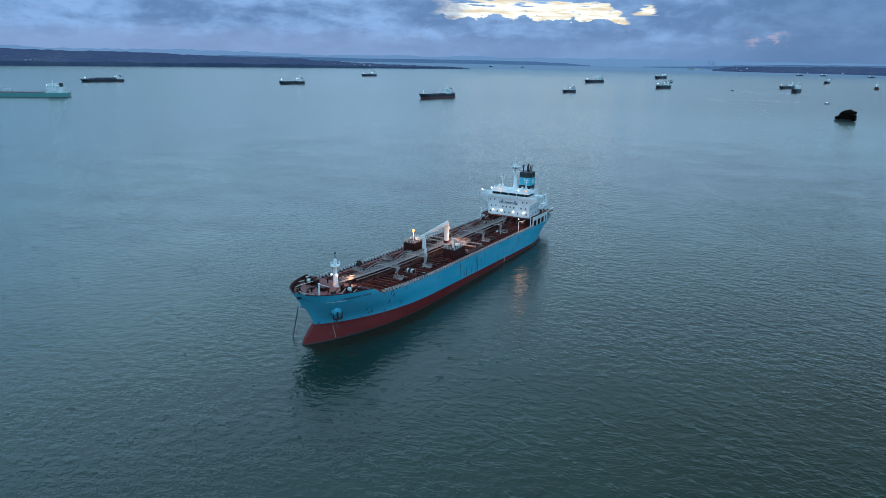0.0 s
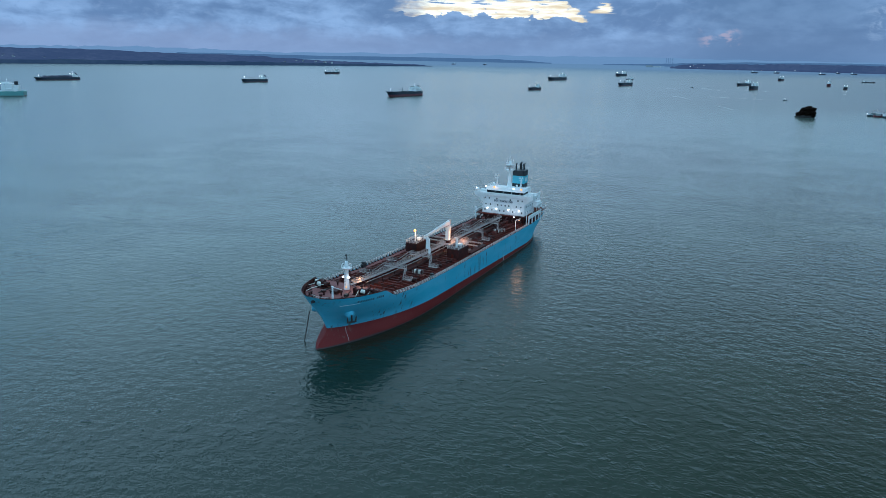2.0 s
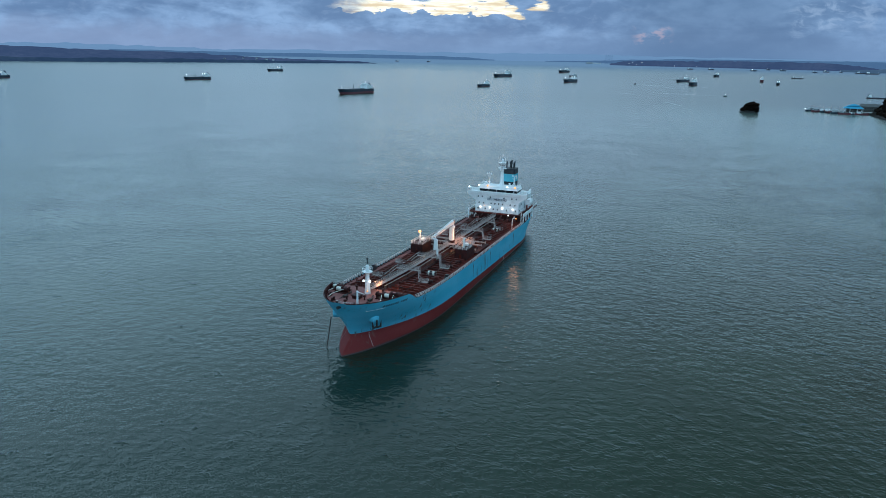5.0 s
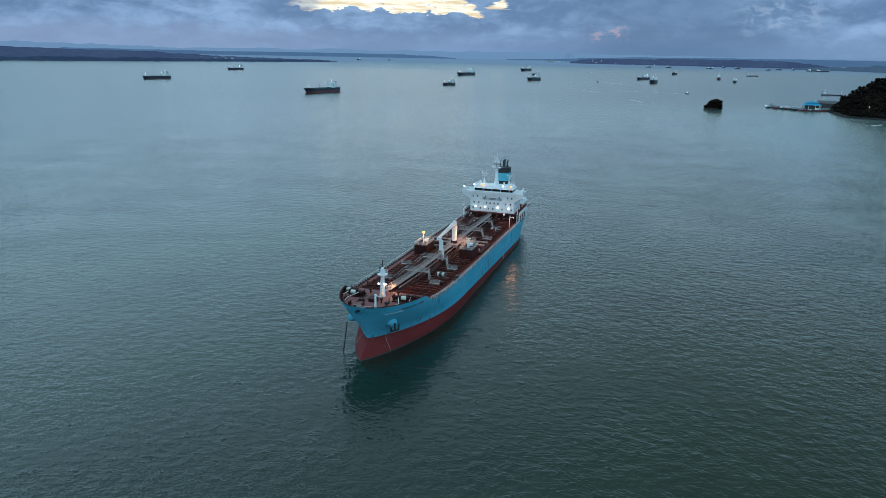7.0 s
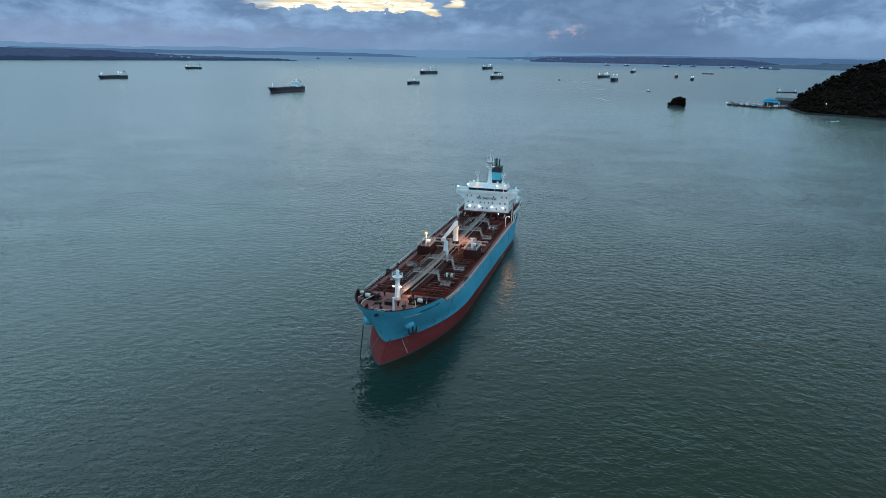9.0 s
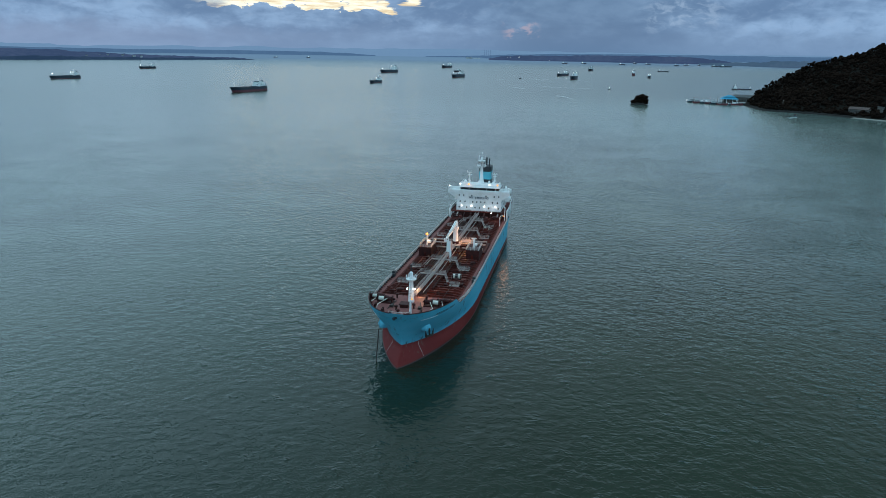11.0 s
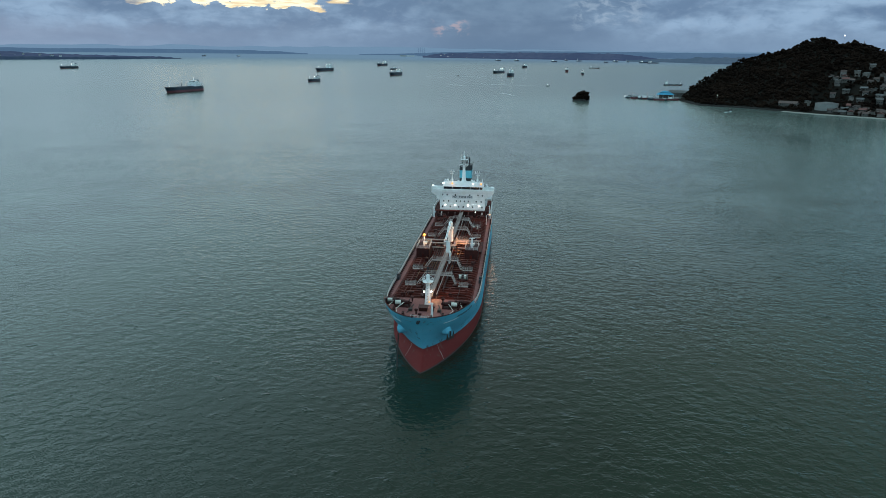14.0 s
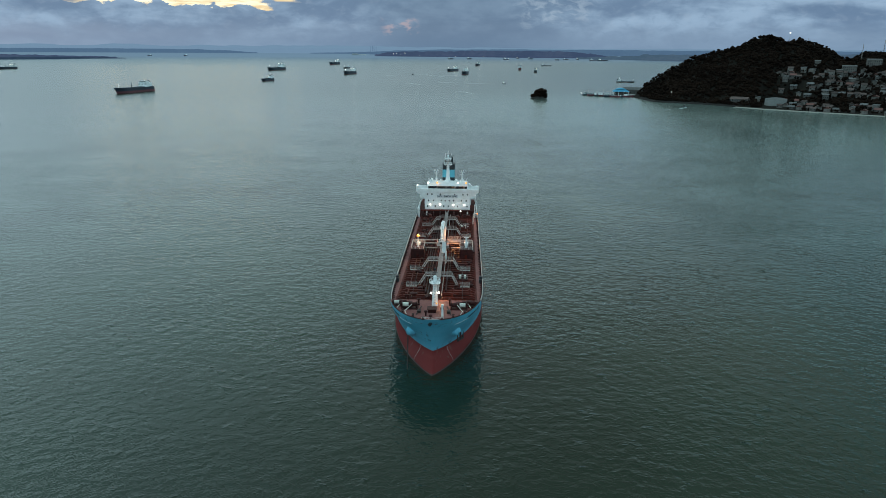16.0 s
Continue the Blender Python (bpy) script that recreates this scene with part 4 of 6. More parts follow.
def build_forecastle(ship):
    # foremast
    z0 = fore_z(66.4)
    mast = part("foremast", lathe(B(), [(0.9, z0 - 0.05), (0.8, z0 + 1.0), (0.58, 18.0), (0.46, 21.6), (0.2, 21.9)], 66.4, 0.0, 14), "white", ship, "white foremast with platforms")
    bm = B()
    lathe(bm, [(0.62, 19.2), (1.45, 19.7), (1.5, 19.85)], 66.4, 0, 12)
    part("platform", bm, "white", mast)
    ring = [(66.4 + 1.45 * math.cos(k * math.pi / 4), 1.45 * math.sin(k * math.pi / 4), 19.85) for k in range(9)]
    rail("platform_rail", ring, mast, 1.0, 1.3, "white", 0.04, 2)
    bm = B()
    tube(bm, (66.4, 0, 21.8), (66.4, 0, 23.4), 0.11, n=6)
    tube(bm, (66.4, 0, 23.4), (66.4, 0, 23.9), 0.26, n=8)
    tube(bm, (66.4, -0.7, 22.6), (66.4, 0.7, 22.6), 0.07, n=5)
    part("mast_light", bm, "black", mast)
    bm = B()
    tube(bm, (66.5, -1.3, 17.2), (66.5, 1.3, 17.2), 0.09, n=6)
    for k in range(14):
        tube(bm, (67.25, -0.25, 14 + 0.45 * k), (67.25, 0.25, 14 + 0.45 * k), 0.04, n=4)
    part("mast_ladder", bm, "grey", mast)
    lamp(mast, (66.9, -1.0, 17.0), "lamp_white", 0.28)
    lamp(mast, (66.9, 1.05, 17.1), "lamp_white", 0.32)
    # windlasses and mooring winches: brown frames, white rope drums
    for side in (1, -1):
        for x, y, s in ((69.0, 6.6, 1.0), (66.6, 9.4, 0.85)):
            z = fore_z(x)
            bm = B()
            box(bm, x - 1.2, x + 1.2, side * y - 2.3 * s, side * y + 2.3 * s, z - 0.02, z + 0.3)
            for dy in (-2.1, -0.1, 1.9):
                box(bm, x - 0.75, x + 0.75, side * y + dy * s - 0.14, side * y + dy * s + 0.14, z, z + 1.9 * s, 0.06)
            box(bm, x - 1.6, x - 0.5, side * y - 0.9, side * y + 0.6, z, z + 1.4 * s, 0.08)
            tube(bm, (x, side * y - 2.7 * s, z + 1.1 * s), (x, side * y + 2.7 * s, z + 1.1 * s), 0.26, n=8)
            ob = part("mooring_winch", bm, "deck_gear", ship, "brown winch with white rope drums")
            for d0, d1 in ((-1.9, -0.35), (0.15, 1.7)):
                bm = B()
                if s < 1 and d0 > 0:
                    tube(bm, (x, side * y + d0 * s, z + 1.1 * s), (x, side * y + d1 * s, z + 1.1 * s), 0.6, n=14)
                    part("drum", bm, "deck_gear", ob)
                else:
                    tube(bm, (x, side * y + d0 * s, z + 1.1 * s), (x, side * y + d1 * s, z + 1.1 * s), 0.56 * s, n=14)
                    part("drum", bm, "rope" if (d0 < 0) == (side < 0) else "deck_gear", ob)
        # bitts and fairleads
        for x, y in ((73.5, 8.2), (77.0, 5.2), (66.0, 11.4), (79.4, 2.4)):
            bm = B()
            z = fore_z(x)
            box(bm, x - 0.9, x + 0.9, side * y - 0.35, side * y + 0.35, z - 0.02, z + 0.15)
            for dx in (-0.5, 0.5):
                lathe(bm, [(0.26, z), (0.26, z + 0.85), (0.34, z + 0.9), (0.34, z + 1.0)], x + dx, side * y, 10)
            part("bitts", bm, "deck_gear", ship)
        # mooring ropes from drum to fairlead
        bm = B()
        line_tube(bm, [(69.4, side * 6.0, fore_z(69) + 1.3), (73.5, side * 7.6, fore_z(73) + 0.8), (76.6, side * 6.9, fore_z(76) + 0.9)], 0.09, 5)
        line_tube(bm, [(68.0, side * 9.0, fore_z(68) + 1.2), (71.5, side * 9.9, fore_z(71) + 0.9)], 0.09, 5)
        part("mooring_rope", bm, "rope", ship)
        # chain stopper and chain lying to the hawse pipe
        bm = B()
        line_tube(bm, [(69.5, side * 3.4, fore_z(69) + 0.8), (73.0, side * 4.2, fore_z(73) + 0.35), (74.6, side * 4.6, fore_z(74) - 0.1)], 0.16, 6)
        box(bm, 71.8, 73.2, side * 3.9 - 0.5, side * 3.9 + 0.5, fore_z(72) - 0.02, fore_z(72) + 0.7, 0.08)
        part("anchor_chain", bm, "chain", ship)
    # store hatch, small derrick, vents
    bm = B()
    box(bm, 70.6, 72.8, -1.6, 0.6, fore_z(71) - 0.02, fore_z(71) + 1.0, 0.08)
    box(bm, 70.4, 73.0, -1.8, 0.8, fore_z(71) + 0.96, fore_z(71) + 1.12)
    part("store_hatch", bm, "deck_gear", ship)
    bm = B()
    lathe(bm, [(0.32, fore_z(77) - 0.02), (0.26, 16.4), (0.22, 17.3), (0.34, 17.35), (0.34, 17.6)], 77.0, 2.4, 10)
    tube(bm, (77.0, 2.4, 17.3), (72.0, 1.9, 15.0), 0.15, n=6)
    part("stores_davit", bm, "white", ship, "white davit post")
    for x, y in ((75.0, -2.0), (72.5, 2.2), (78.4, -0.6), (64.5, 4.0), (64.5, -4.5)):
        bm = B()
        z = fore_z(x)
        lathe(bm, [(0.24, z - 0.02), (0.24, z + 0.9), (0.5, z + 1.0), (0.5, z + 1.3), (0.2, z + 1.45)], x, y, 10)
        part("mushroom_vent", bm, "deck_gear", ship)
    # open rail across the after edge of the forecastle
    for y0, y1 in ((-11.8, -1.2), (1.2, 11.8)):
        rail("forecastle_rail", [(62.0, y0, fore_z(62)), (62.0, y1, fore_z(62))], ship, 1.0, 2.1, "deck_gear", 0.035)
    rail("forecastle_rail", [(79.6, -2.8, fore_z(79)), (80.4, 0, fore_z(80)), (79.6, 2.8, fore_z(79))], ship, 1.2, 1.0, "rail", 0.06)
    bm = B()
    ball(bm, (67.5, 0.5, fore_z(67.5) + 1.0), 0.22, 2)
    part("deck_lamp", bm, "lamp_warm", ship, "lit warm deck lamp")


def side_point(x, z, side, out=0.03):
    """A point on the shell, pushed out a little, with the outward way there."""
    y = half(x, z)
    dx = (half(x + 0.3, z) - half(x - 0.3, z)) / 0.6
    dz = (half(x, z + 0.3) - half(x, z - 0.3)) / 0.6
    nrm = Vector((-dx, 1.0, -dz)).normalized()
    p = Vector((x, y, z)) + nrm * out
    return Vector((p.x, p.y * side, p.z)), Vector((nrm.x, nrm.y * side, nrm.z))


def plate(bm, x0, x1, z0, z1, side, out=0.035, n=2):
    """A thin flush plate on the shell."""
    rows = []
    for i in range(n + 1):
        x = lerp(x0, x1, i / n)
        rows.append([bm.verts.new(side_point(x, z, side, o)[0]) for z in (z0, z1) for o in (out, -0.05)])
    for a, b in zip(rows, rows[1:]):
        for p, q in ((0, 2), (2, 3), (1, 0)):
            bm.faces.new((a[p], b[p], b[q], a[q]))
    for r in (rows[0], rows[-1]):
        bm.faces.new((r[0], r[2], r[3], r[1]))
    bmesh.ops.recalc_face_normals(bm, faces=bm.faces[:])


def build_bow_gear(ship):
    for side in (1, -1):
        # anchor bolster: a swollen blue pocket with the anchor hanging from it
        p, nrm = side_point(74.0, 9.3, side, 0.0)
        bm = B()
        out = Vector((0.55, side * 0.8, -0.15)).normalized()
        a = p - out * 1.2
        rings = []
        up = Vector((0, 0, 1))
        across = out.cross(up).normalized()
        for d, r in ((0.0, 1.7), (1.2, 1.45), (1.8, 1.15), (2.1, 1.0)):
            c = a + out * d + Vector((0, 0, -0.15 * d))
            rings.append([bm.verts.new(c + r * (math.cos(k * math.pi / 8) * across + math.sin(k * math.pi / 8) * up)) for k in range(16)])
        for q, s in zip(rings, rings[1:]):
            for k in range(16):
                bm.faces.new((q[k], q[(k + 1) % 16], s[(k + 1) % 16], s[k]))
        bm.faces.new(rings[-1])
        bol = part("anchor_bolster", bm, "blue", ship, "swollen blue anchor pocket", smooth=True)
        if side > 0:
            bm = B()
            c = a + out * 2.5 + Vector((0, 0, -1.0))
            tube(bm, c + Vector((0, 0, 1.0)), c + Vector((0, 0, -1.0)), 0.24, n=8)
            tube(bm, c - across * 1.2 + Vector((0, 0, -1.0)), c + across * 1.2 + Vector((0, 0, -1.0)), 0.3, n=8)
            for s in (-1, 1):
                tube(bm, c + across * s * 1.1 + Vector((0, 0, -1.1)), c + across * s * 1.4 + Vector((0, 0, 0.7)), 0.34, 0.08, 6)
            part("anchor", bm, "chain", bol, "dark stockless anchor")
        # name in bars near the deck edge
        x = 65.3
        for k, wdt in enumerate((0.7, 0.5, 0.5, 0.5, None, 0.6, 0.6, 0.55, 0.6, 0.55, 0.6, 0.6)):
            if wdt is None:
                x += 0.7
                continue
            zz = 12.55 + (x - 65) * 0.04
            bm = B()
            plate(bm, x, x + wdt * 0.72, zz, zz + 0.66, side, 0.03, 1)
            part("name_bar", bm, "letter", ship)
            x += wdt + 0.22
        # faint white flare marks on the bow
        bm = B()
        for x0, x1 in ((73.5, 76.0), (76.2, 78.2)):
            plate(bm, x0, x1, 12.55, 12.72, side, 0.03, 5)
        part("bow_mark", bm, "white", ship)
        # draught marks
        bm = B()
        for x in (-26.6, -26.2):
            plate(bm, x, x + 0.25, 0.3, 2.6, side, 0.03, 1)
        for k in range(9):
            plate(bm, 73.4 - 0.1 * k, 73.49 - 0.1 * k, 0.5 + 0.42 * k, 0.86 + 0.42 * k, side, 0.03, 1)
        part("draught_mark", bm, "rail", ship)
        # tug push marks and shell doublers
        for x in (54, 12, -8, -40):
            bm = B()
            plate(bm, x, x + 0.5, deck_z(x) - 2.2, deck_z(x) - 1.0, side, 0.03, 1)
            plate(bm, x, x + 0.12, 1.0 + paint_z(x), deck_z(x) - 0.5, side, 0.03, 1)
            part("shell_mark", bm, "letter", ship)
    # centre fairlead in the bulwark
    bm = B()
    tube(bm, (81.4, -0.55, 14.1), (82.7, -0.55, 14.2), 0.42, n=12)
    part("panama_fairlead", bm, "black", ship)
    # chain of the anchor that is down
    bm = B()
    a, b = Vector((75.9, -6.6, 8.2)), Vector((79.0, -6.6, -0.8))
    pts = [a.lerp(b, f / 12) + Vector((0, 0, -0.25 * math.sin(math.pi * f / 12))) for f in range(13)]
    line_tube(bm, pts, 0.15, 6)
    part("lowered_chain", bm, "chain", ship, "dark anchor chain running into the sea")


def build_house(ship):
    FX = -59.3
    # poop level: brown front, white open frames at the sides
    z0, z1 = deck_z(-58) - 0.1, 11.5
    bm = B()
    box(bm, -80.0, -57.6, -10.4, 10.4, z0, z1 - 0.25)
    part("poop_house", bm, "deck_gear", ship)
    bm = B()
    box(bm, -84.0, -57.4, -12.6, 12.6, z1 - 0.24, z1)
    part("poop_deck", bm, "deck", ship)
    for side in (1, -1):
        fr = None
        bm = B()
        box(bm, -74.5, -57.6, side * 12.9 - 0.18, side * 12.9 + 0.18, z1 - 0.5, z1 + 1.0)
        fr = part("side_screen", bm, "white", ship, "white side screen with openings")
        for x in (-58.0, -62.5, -67.0, -71.5, -74.2):
            bm = B()
            box(bm, x - 0.4, x + 0.4, side * 12.9 - 0.16, side * 12.9 + 0.16, deck_z(x) - 0.1, z1 - 0.5)
            part("pillar", bm, "white", fr)
        rail("poop_rail", [(-83.8, side * 12.3, z1), (-74.6, side * 12.5, z1)], ship, 1.1, 1.6, "white", 0.06)
    # accommodation block
    bm = B()
    box(bm, -72.5, FX, -10.1, 10.1, z1, 19.6, 0.12)
    house = part("bridge_house", bm, "white", ship, "white accommodation block, four decks")
    for z in (14.25, 17.0):
        bm = B()
        box(bm, -72.7, FX + 0.10, -10.2, 10.2, z - 0.05, z + 0.05)
        part("deck_edge", bm, "white", house)
    pane = None
    for z, ys in ((18.35, (-8.9, -6.9, -3.2, 3.2, 6.9, 8.9)), (15.55, (-8.4, -6.2, -2.7, -0.9, 0.9, 2.7, 6.2, 8.4)), (13.0, (-8.8, -5.4, -1.6, 0.4, 4.6, 8.8))):
        for y in ys:
            if pane is None:
                bm = B()
                box(bm, -0.04, 0.05, -0.27, 0.27, -0.36, 0.36, 0.03)
                pane = part("porthole", bm, "glass", house)
                pane.location = (FX, y, z)
            else:
                shared("porthole", pane.data, house, Matrix.Translation((FX, y, z)))
        for x in (-61.5, -64.0, -67.0, -70.0):
            for side in (1, -1):
                shared("porthole", pane.data, house, Matrix.Translation((x, side * 10.1, z)) @ Matrix.Rotation(radians(90 * side), 4, "Z"))
    bm = B()
    box(bm, FX - 0.02, FX + 0.03, -4.6, 4.6, 16.75, 18.15)
    part("sign_board", bm, "sign", house, "grey board behind the lettering")
    for k, ch in enumerate("NO SMOKING"):
        if ch != " ":
            text_part("letter", ch, 1.15, face_forward(FX + 0.06, (k - 4.5) * 0.88, 17.45), "letter", house, "dark painted letter")
    # bridge deck with wings on sloping brackets
    bm = B()
    box(bm, -66.5, FX + 0.5, -13.9, 13.9, 19.6, 19.85)
    box(bm, FX + 0.35, FX + 0.5, -13.9, 13.9, 19.85, 20.75)
    part("bridge_wing_deck", bm, "white", ship)
    for side in (1, -1):
        for x, hw in ((-61.4, 2.4),):
            bm = B()
            v = [bm.verts.new(c) for xx in (x - hw, x + hw) for c in ((xx, side * 10.05, 19.62), (xx, side * 13.85, 19.62), (xx, side * 13.7, 19.25), (xx, side * 10.05, 16.7))]
            for q in ((0, 1, 2, 3), (7, 6, 5, 4), (0, 4, 5, 1), (1, 5, 6, 2), (2, 6, 7, 3)):
                bm.faces.new([v[i] for i in q])
            bmesh.ops.recalc_face_normals(bm, faces=bm.faces[:])
            part("wing_bracket", bm, "white", ship)
        bm = B()
        box(bm, -66.4, -66.2, side * 11.5 - 2.3, side * 11.5 + 2.3, 19.85, 20.9)
        y0, y1 = sorted((side * 13.75, side * 13.9))
        box(bm, -66.5, FX + 0.4, y0, y1, 19.85, 20.9)
        part("wing_bulwark", bm, "white", ship)
        bm = B()
        y0, y1 = sorted((side * 12.5, side * 13.7))
        box(bm, FX - 1.8, FX + 0.3, y0, y1, 21.75, 22.2, 0.04)
        box(bm, FX - 1.8, FX + 0.45, side * 13.75 - 0.12, side * 13.75 + 0.12, 20.7, 21.9)
        for y in (y0 + 0.15, y1 - 0.15):
            for x in (FX - 1.6, FX - 0.1):
                tube(bm, (x, y, 19.85), (x, y, 21.7), 0.09, n=6)
        part("wing_shelter", bm, "white", ship)
    # wheelhouse with its band of windows
    wx = FX - 1.0
    bm = B()
    box(bm, -67.5, wx, -8.9, 8.9, 19.85, 20.75, 0.05)
    wheel = part("wheelhouse", bm, "white", ship, "white wheelhouse with dark window band")
    bm = B()
    box(bm, -67.7, wx + 0.45, -9.2, 9.2, 21.95, 23.2, 0.0, 0.55)
    part("wheelhouse_roof", bm, "white", wheel)
    bm = B()
    box(bm, -67.3, wx - 0.25, -8.65, 8.65, 20.7, 22.0)
    part("window_core", bm, "black", wheel)
    bm = B()
    box(bm, 0.0, 0.08, -0.62, 0.62, 0.0, 1.12)
    w0, mull = None, None
    for k in range(13):
        y = -8.0 + k * 16.0 / 12
        m = Matrix.Translation((wx - 0.14, y, 20.8))
        if w0 is None:
            w0 = part("window", bm, "glass", wheel)
            w0.matrix_basis = m
        else:
            shared("window", w0.data, wheel, m)
        bm2 = B()
        if mull is None:
            box(bm2, -0.05, 0.14, -0.09, 0.09, 0.0, 1.2)
            mull = part("mullion", bm2, "white", wheel)
            mull.matrix_basis = Matrix.Translation((wx - 0.14, y - 0.67, 20.75))
        else:
            bm2.free()
            if k % 3 == 0:
                shared("mullion", mull.data, wheel, Matrix.Translation((wx - 0.14, y - 0.67, 20.75)))
    rail("monkey_island_rail", [(-67.0, -8.5, 23.2), (wx - 0.2, -8.5, 23.2), (wx - 0.2, 8.5, 23.2), (-67.0, 8.5, 23.2)], ship, 1.0, 1.5, "white", 0.045)
    for side in (1, -1):
        rail("wing_rail", [(-66.4, side * 10.2, 19.85), (-66.4, side * 13.8, 19.85)], ship, 1.1, 1.2, "white", 0.05)
    # radar mast
    bm = B()
    lathe(bm, [(1.25, 23.1), (0.85, 25.0), (0.62, 29.0), (0.5, 34.6), (0.2, 35.0)], -66.0, 0.0, 12)
    mast = part("radar_mast", bm, "white", ship, "white radar mast with crosstrees")
    for z, w in ((30.8, 1.9), (33.2, 1.5)):
        bm = B()
        box(bm, -66.9, -64.6, -w, w, z, z + 0.14)
        for y in (-w + 0.1, w - 0.1, -0.6, 0.6):
            tube(bm, (-64.7, y, z), (-64.7, y, z + 1.0), 0.06, n=5)
        tube(bm, (-64.7, -w, z + 1.0), (-64.7, w, z + 1.0), 0.06, n=5)
        tube(bm, (-66, -w, z), (-66, 0, z - 1.4), 0.1, n=5)
        tube(bm, (-66, w, z), (-66, 0, z - 1.4), 0.1, n=5)
        part("crosstree", bm, "white", mast)
    bm = B()
    box(bm, -65.3, -64.9, -1.5, 1.5, 32.2, 32.55, 0.05)
    tube(bm, (-65.1, 0, 30.9), (-65.1, 0, 32.2), 0.25, n=8)
    part("radar_scanner", bm, "grey", mast)
    bm = B()
    for y, h in ((-1.3, 35.8), (0.0, 37.0), (1.3, 35.6)):
        tube(bm, (-66.0, y, 33.3), (-66.0, y, h), 0.09, n=5)
    tube(bm, (-66, -0.8, 35.7), (-66, 0.8, 35.7), 0.08, n=5)
    part("aerial", bm, "white", mast)
    for y, top in ((-5.1, 28.2), (6.4, 27.8)):
        bm = B()
        tube(bm, (-63.5, y, 23.15), (-63.5, y, top), 0.34, 0.18, 8)
        tube(bm, (-63.5, y - 1.2, top - 0.1), (-63.5, y + 1.2, top - 0.1), 0.1, n=5)
        tube(bm, (-63.5, y - 0.9, top - 1.0), (-63.5, y + 0.9, top - 1.0), 0.1, n=5)
        for dy in (-1.0, -0.3, 0.6):
            tube(bm, (-63.5, y + dy, top - 0.1), (-63.5, y + dy, top + 0.7), 0.12, n=5)
        for dy in (-1.1, 1.1):
            tube(bm, (-63.5, y + dy, 23.15), (-63.5, y, 25.6), 0.08, n=5)
        part("signal_mast", bm, "white", ship)
    for x, y, r, z in ((-65.0, -7.2, 0.7, 23.9), (-66.0, 3.6, 0.5, 23.8)):
        bm = B()
        ball(bm, (x, y, z), r, 2)
        tube(bm, (x, y, 23.1), (x, y, z), 0.2, n=6)
        part("satellite_dome", bm, "white", ship, smooth=True)
    # funnel casing, bands and exhausts
    bm = B()
    box(bm, -86.0, -73.2, -6.5, 6.5, 11.5, 17.5, 0.1)
    box(bm, -84.0, -75.0, -4.2, 4.2, 17.5, 20.6, 0.1)
    part("engine_casing", bm, "white", ship)
    funnel = None
    for name, mat, a, b in (("funnel", "black", 20.6, 22.9), ("funnel_band", "skyblue", 22.9, 26.5), ("funnel_top", "black", 26.5, 29.0)):
        bm = B()
        box(bm, -83.2, -76.9, -2.85, 2.85, a, b)
        es = [e for e in bm.edges if abs(e.verts[0].co.z - e.verts[1].co.z) > 1]
        bmesh.ops.bevel(bm, geom=es, offset=0.7, segments=4, affect="EDGES", profile=0.5)
        ob = part(name, bm, mat, funnel or ship, {"funnel": "dark funnel base", "funnel_band": "sky-blue funnel band", "funnel_top": "black funnel top"}[name])
        funnel = funnel or ob
    for side in (1, -1):
        bm = B()
        box(bm, -81.0, -79.2, side * 2.86 - 0.03, side * 2.86 + 0.03, 23.8, 25.6)
        part("funnel_mark", bm, "white", funnel)
    for x, y, h, r in ((-78.4, -1.5, 32.0, 0.30), (-80.2, 0.3, 32.5, 0.36), (-78.8, 1.7, 31.9, 0.28), (-82.2, -0.9, 31.6, 0.26), (-82.0, 1.3, 32.0, 0.24)):
        bm = B()
        tube(bm, (x, y, 28.9), (x, y, h - 0.5), r, n=10)
        tube(bm, (x, y, h - 0.5), (x - 0.4, y, h), r * 1.15, n=10)
        part("exhaust", bm, "black", funnel)
    # lifeboats under davits, stores crane
    for side in (1, -1):
        bm = B()
        for k, (x0, x1, w, z) in enumerate(((-76.0, -69.0, 1.1, 14.6), (-75.4, -69.6, 1.3, 15.3), (-75.0, -70.0, 0.9, 16.1))):
            box(bm, x0, x1, side * 11.6 - w, side * 11.6 + w, z - 0.45, z + 0.45, 0.2)
        part("lifeboat", bm, "white", ship, "white enclosed lifeboat")
        for x in (-75.5, -69.5):
            bm = B()
            line_tube(bm, [(x, side * 10.4, 11.5), (x, side * 10.6, 17.2), (x, side * 12.2, 17.8)], 0.2, 6)
            part("boat_davit", bm, "white", ship)
    bm = B()
    lathe(bm, [(0.5, 11.5), (0.4, 19.5)], -80.5, 9.8, 10)
    tube(bm, (-80.5, 9.8, 19.2), (-72.5, 10.8, 19.8), 0.28, n=8)
    tube(bm, (-72.5, 10.8, 19.8), (-72.5, 10.8, 18.2), 0.12, n=6)
    part("stores_crane", bm, "white", ship)
    # lamps along the house front and the monkey island
    for y in (-7.6, -3.2, 2.6, 7.6):
        lamp(ship, (FX + 0.35, y, 13.75), "lamp_white", 0.38)
    for y in (-4.6, 8.2):
        lamp(ship, (FX + 0.2, y, 23.6), "lamp_warm", 0.42)
    for y in (-8.6, 4.6):
        lamp(ship, (FX + 0.2, y, 23.6), "lamp_white", 0.38)
    lamp(ship, (FX + 1.6, 6.0, 11.2), "lamp_white", 0.36)
    lamp(ship, (FX, -13.3, 22.5), "lamp_white", 0.28)
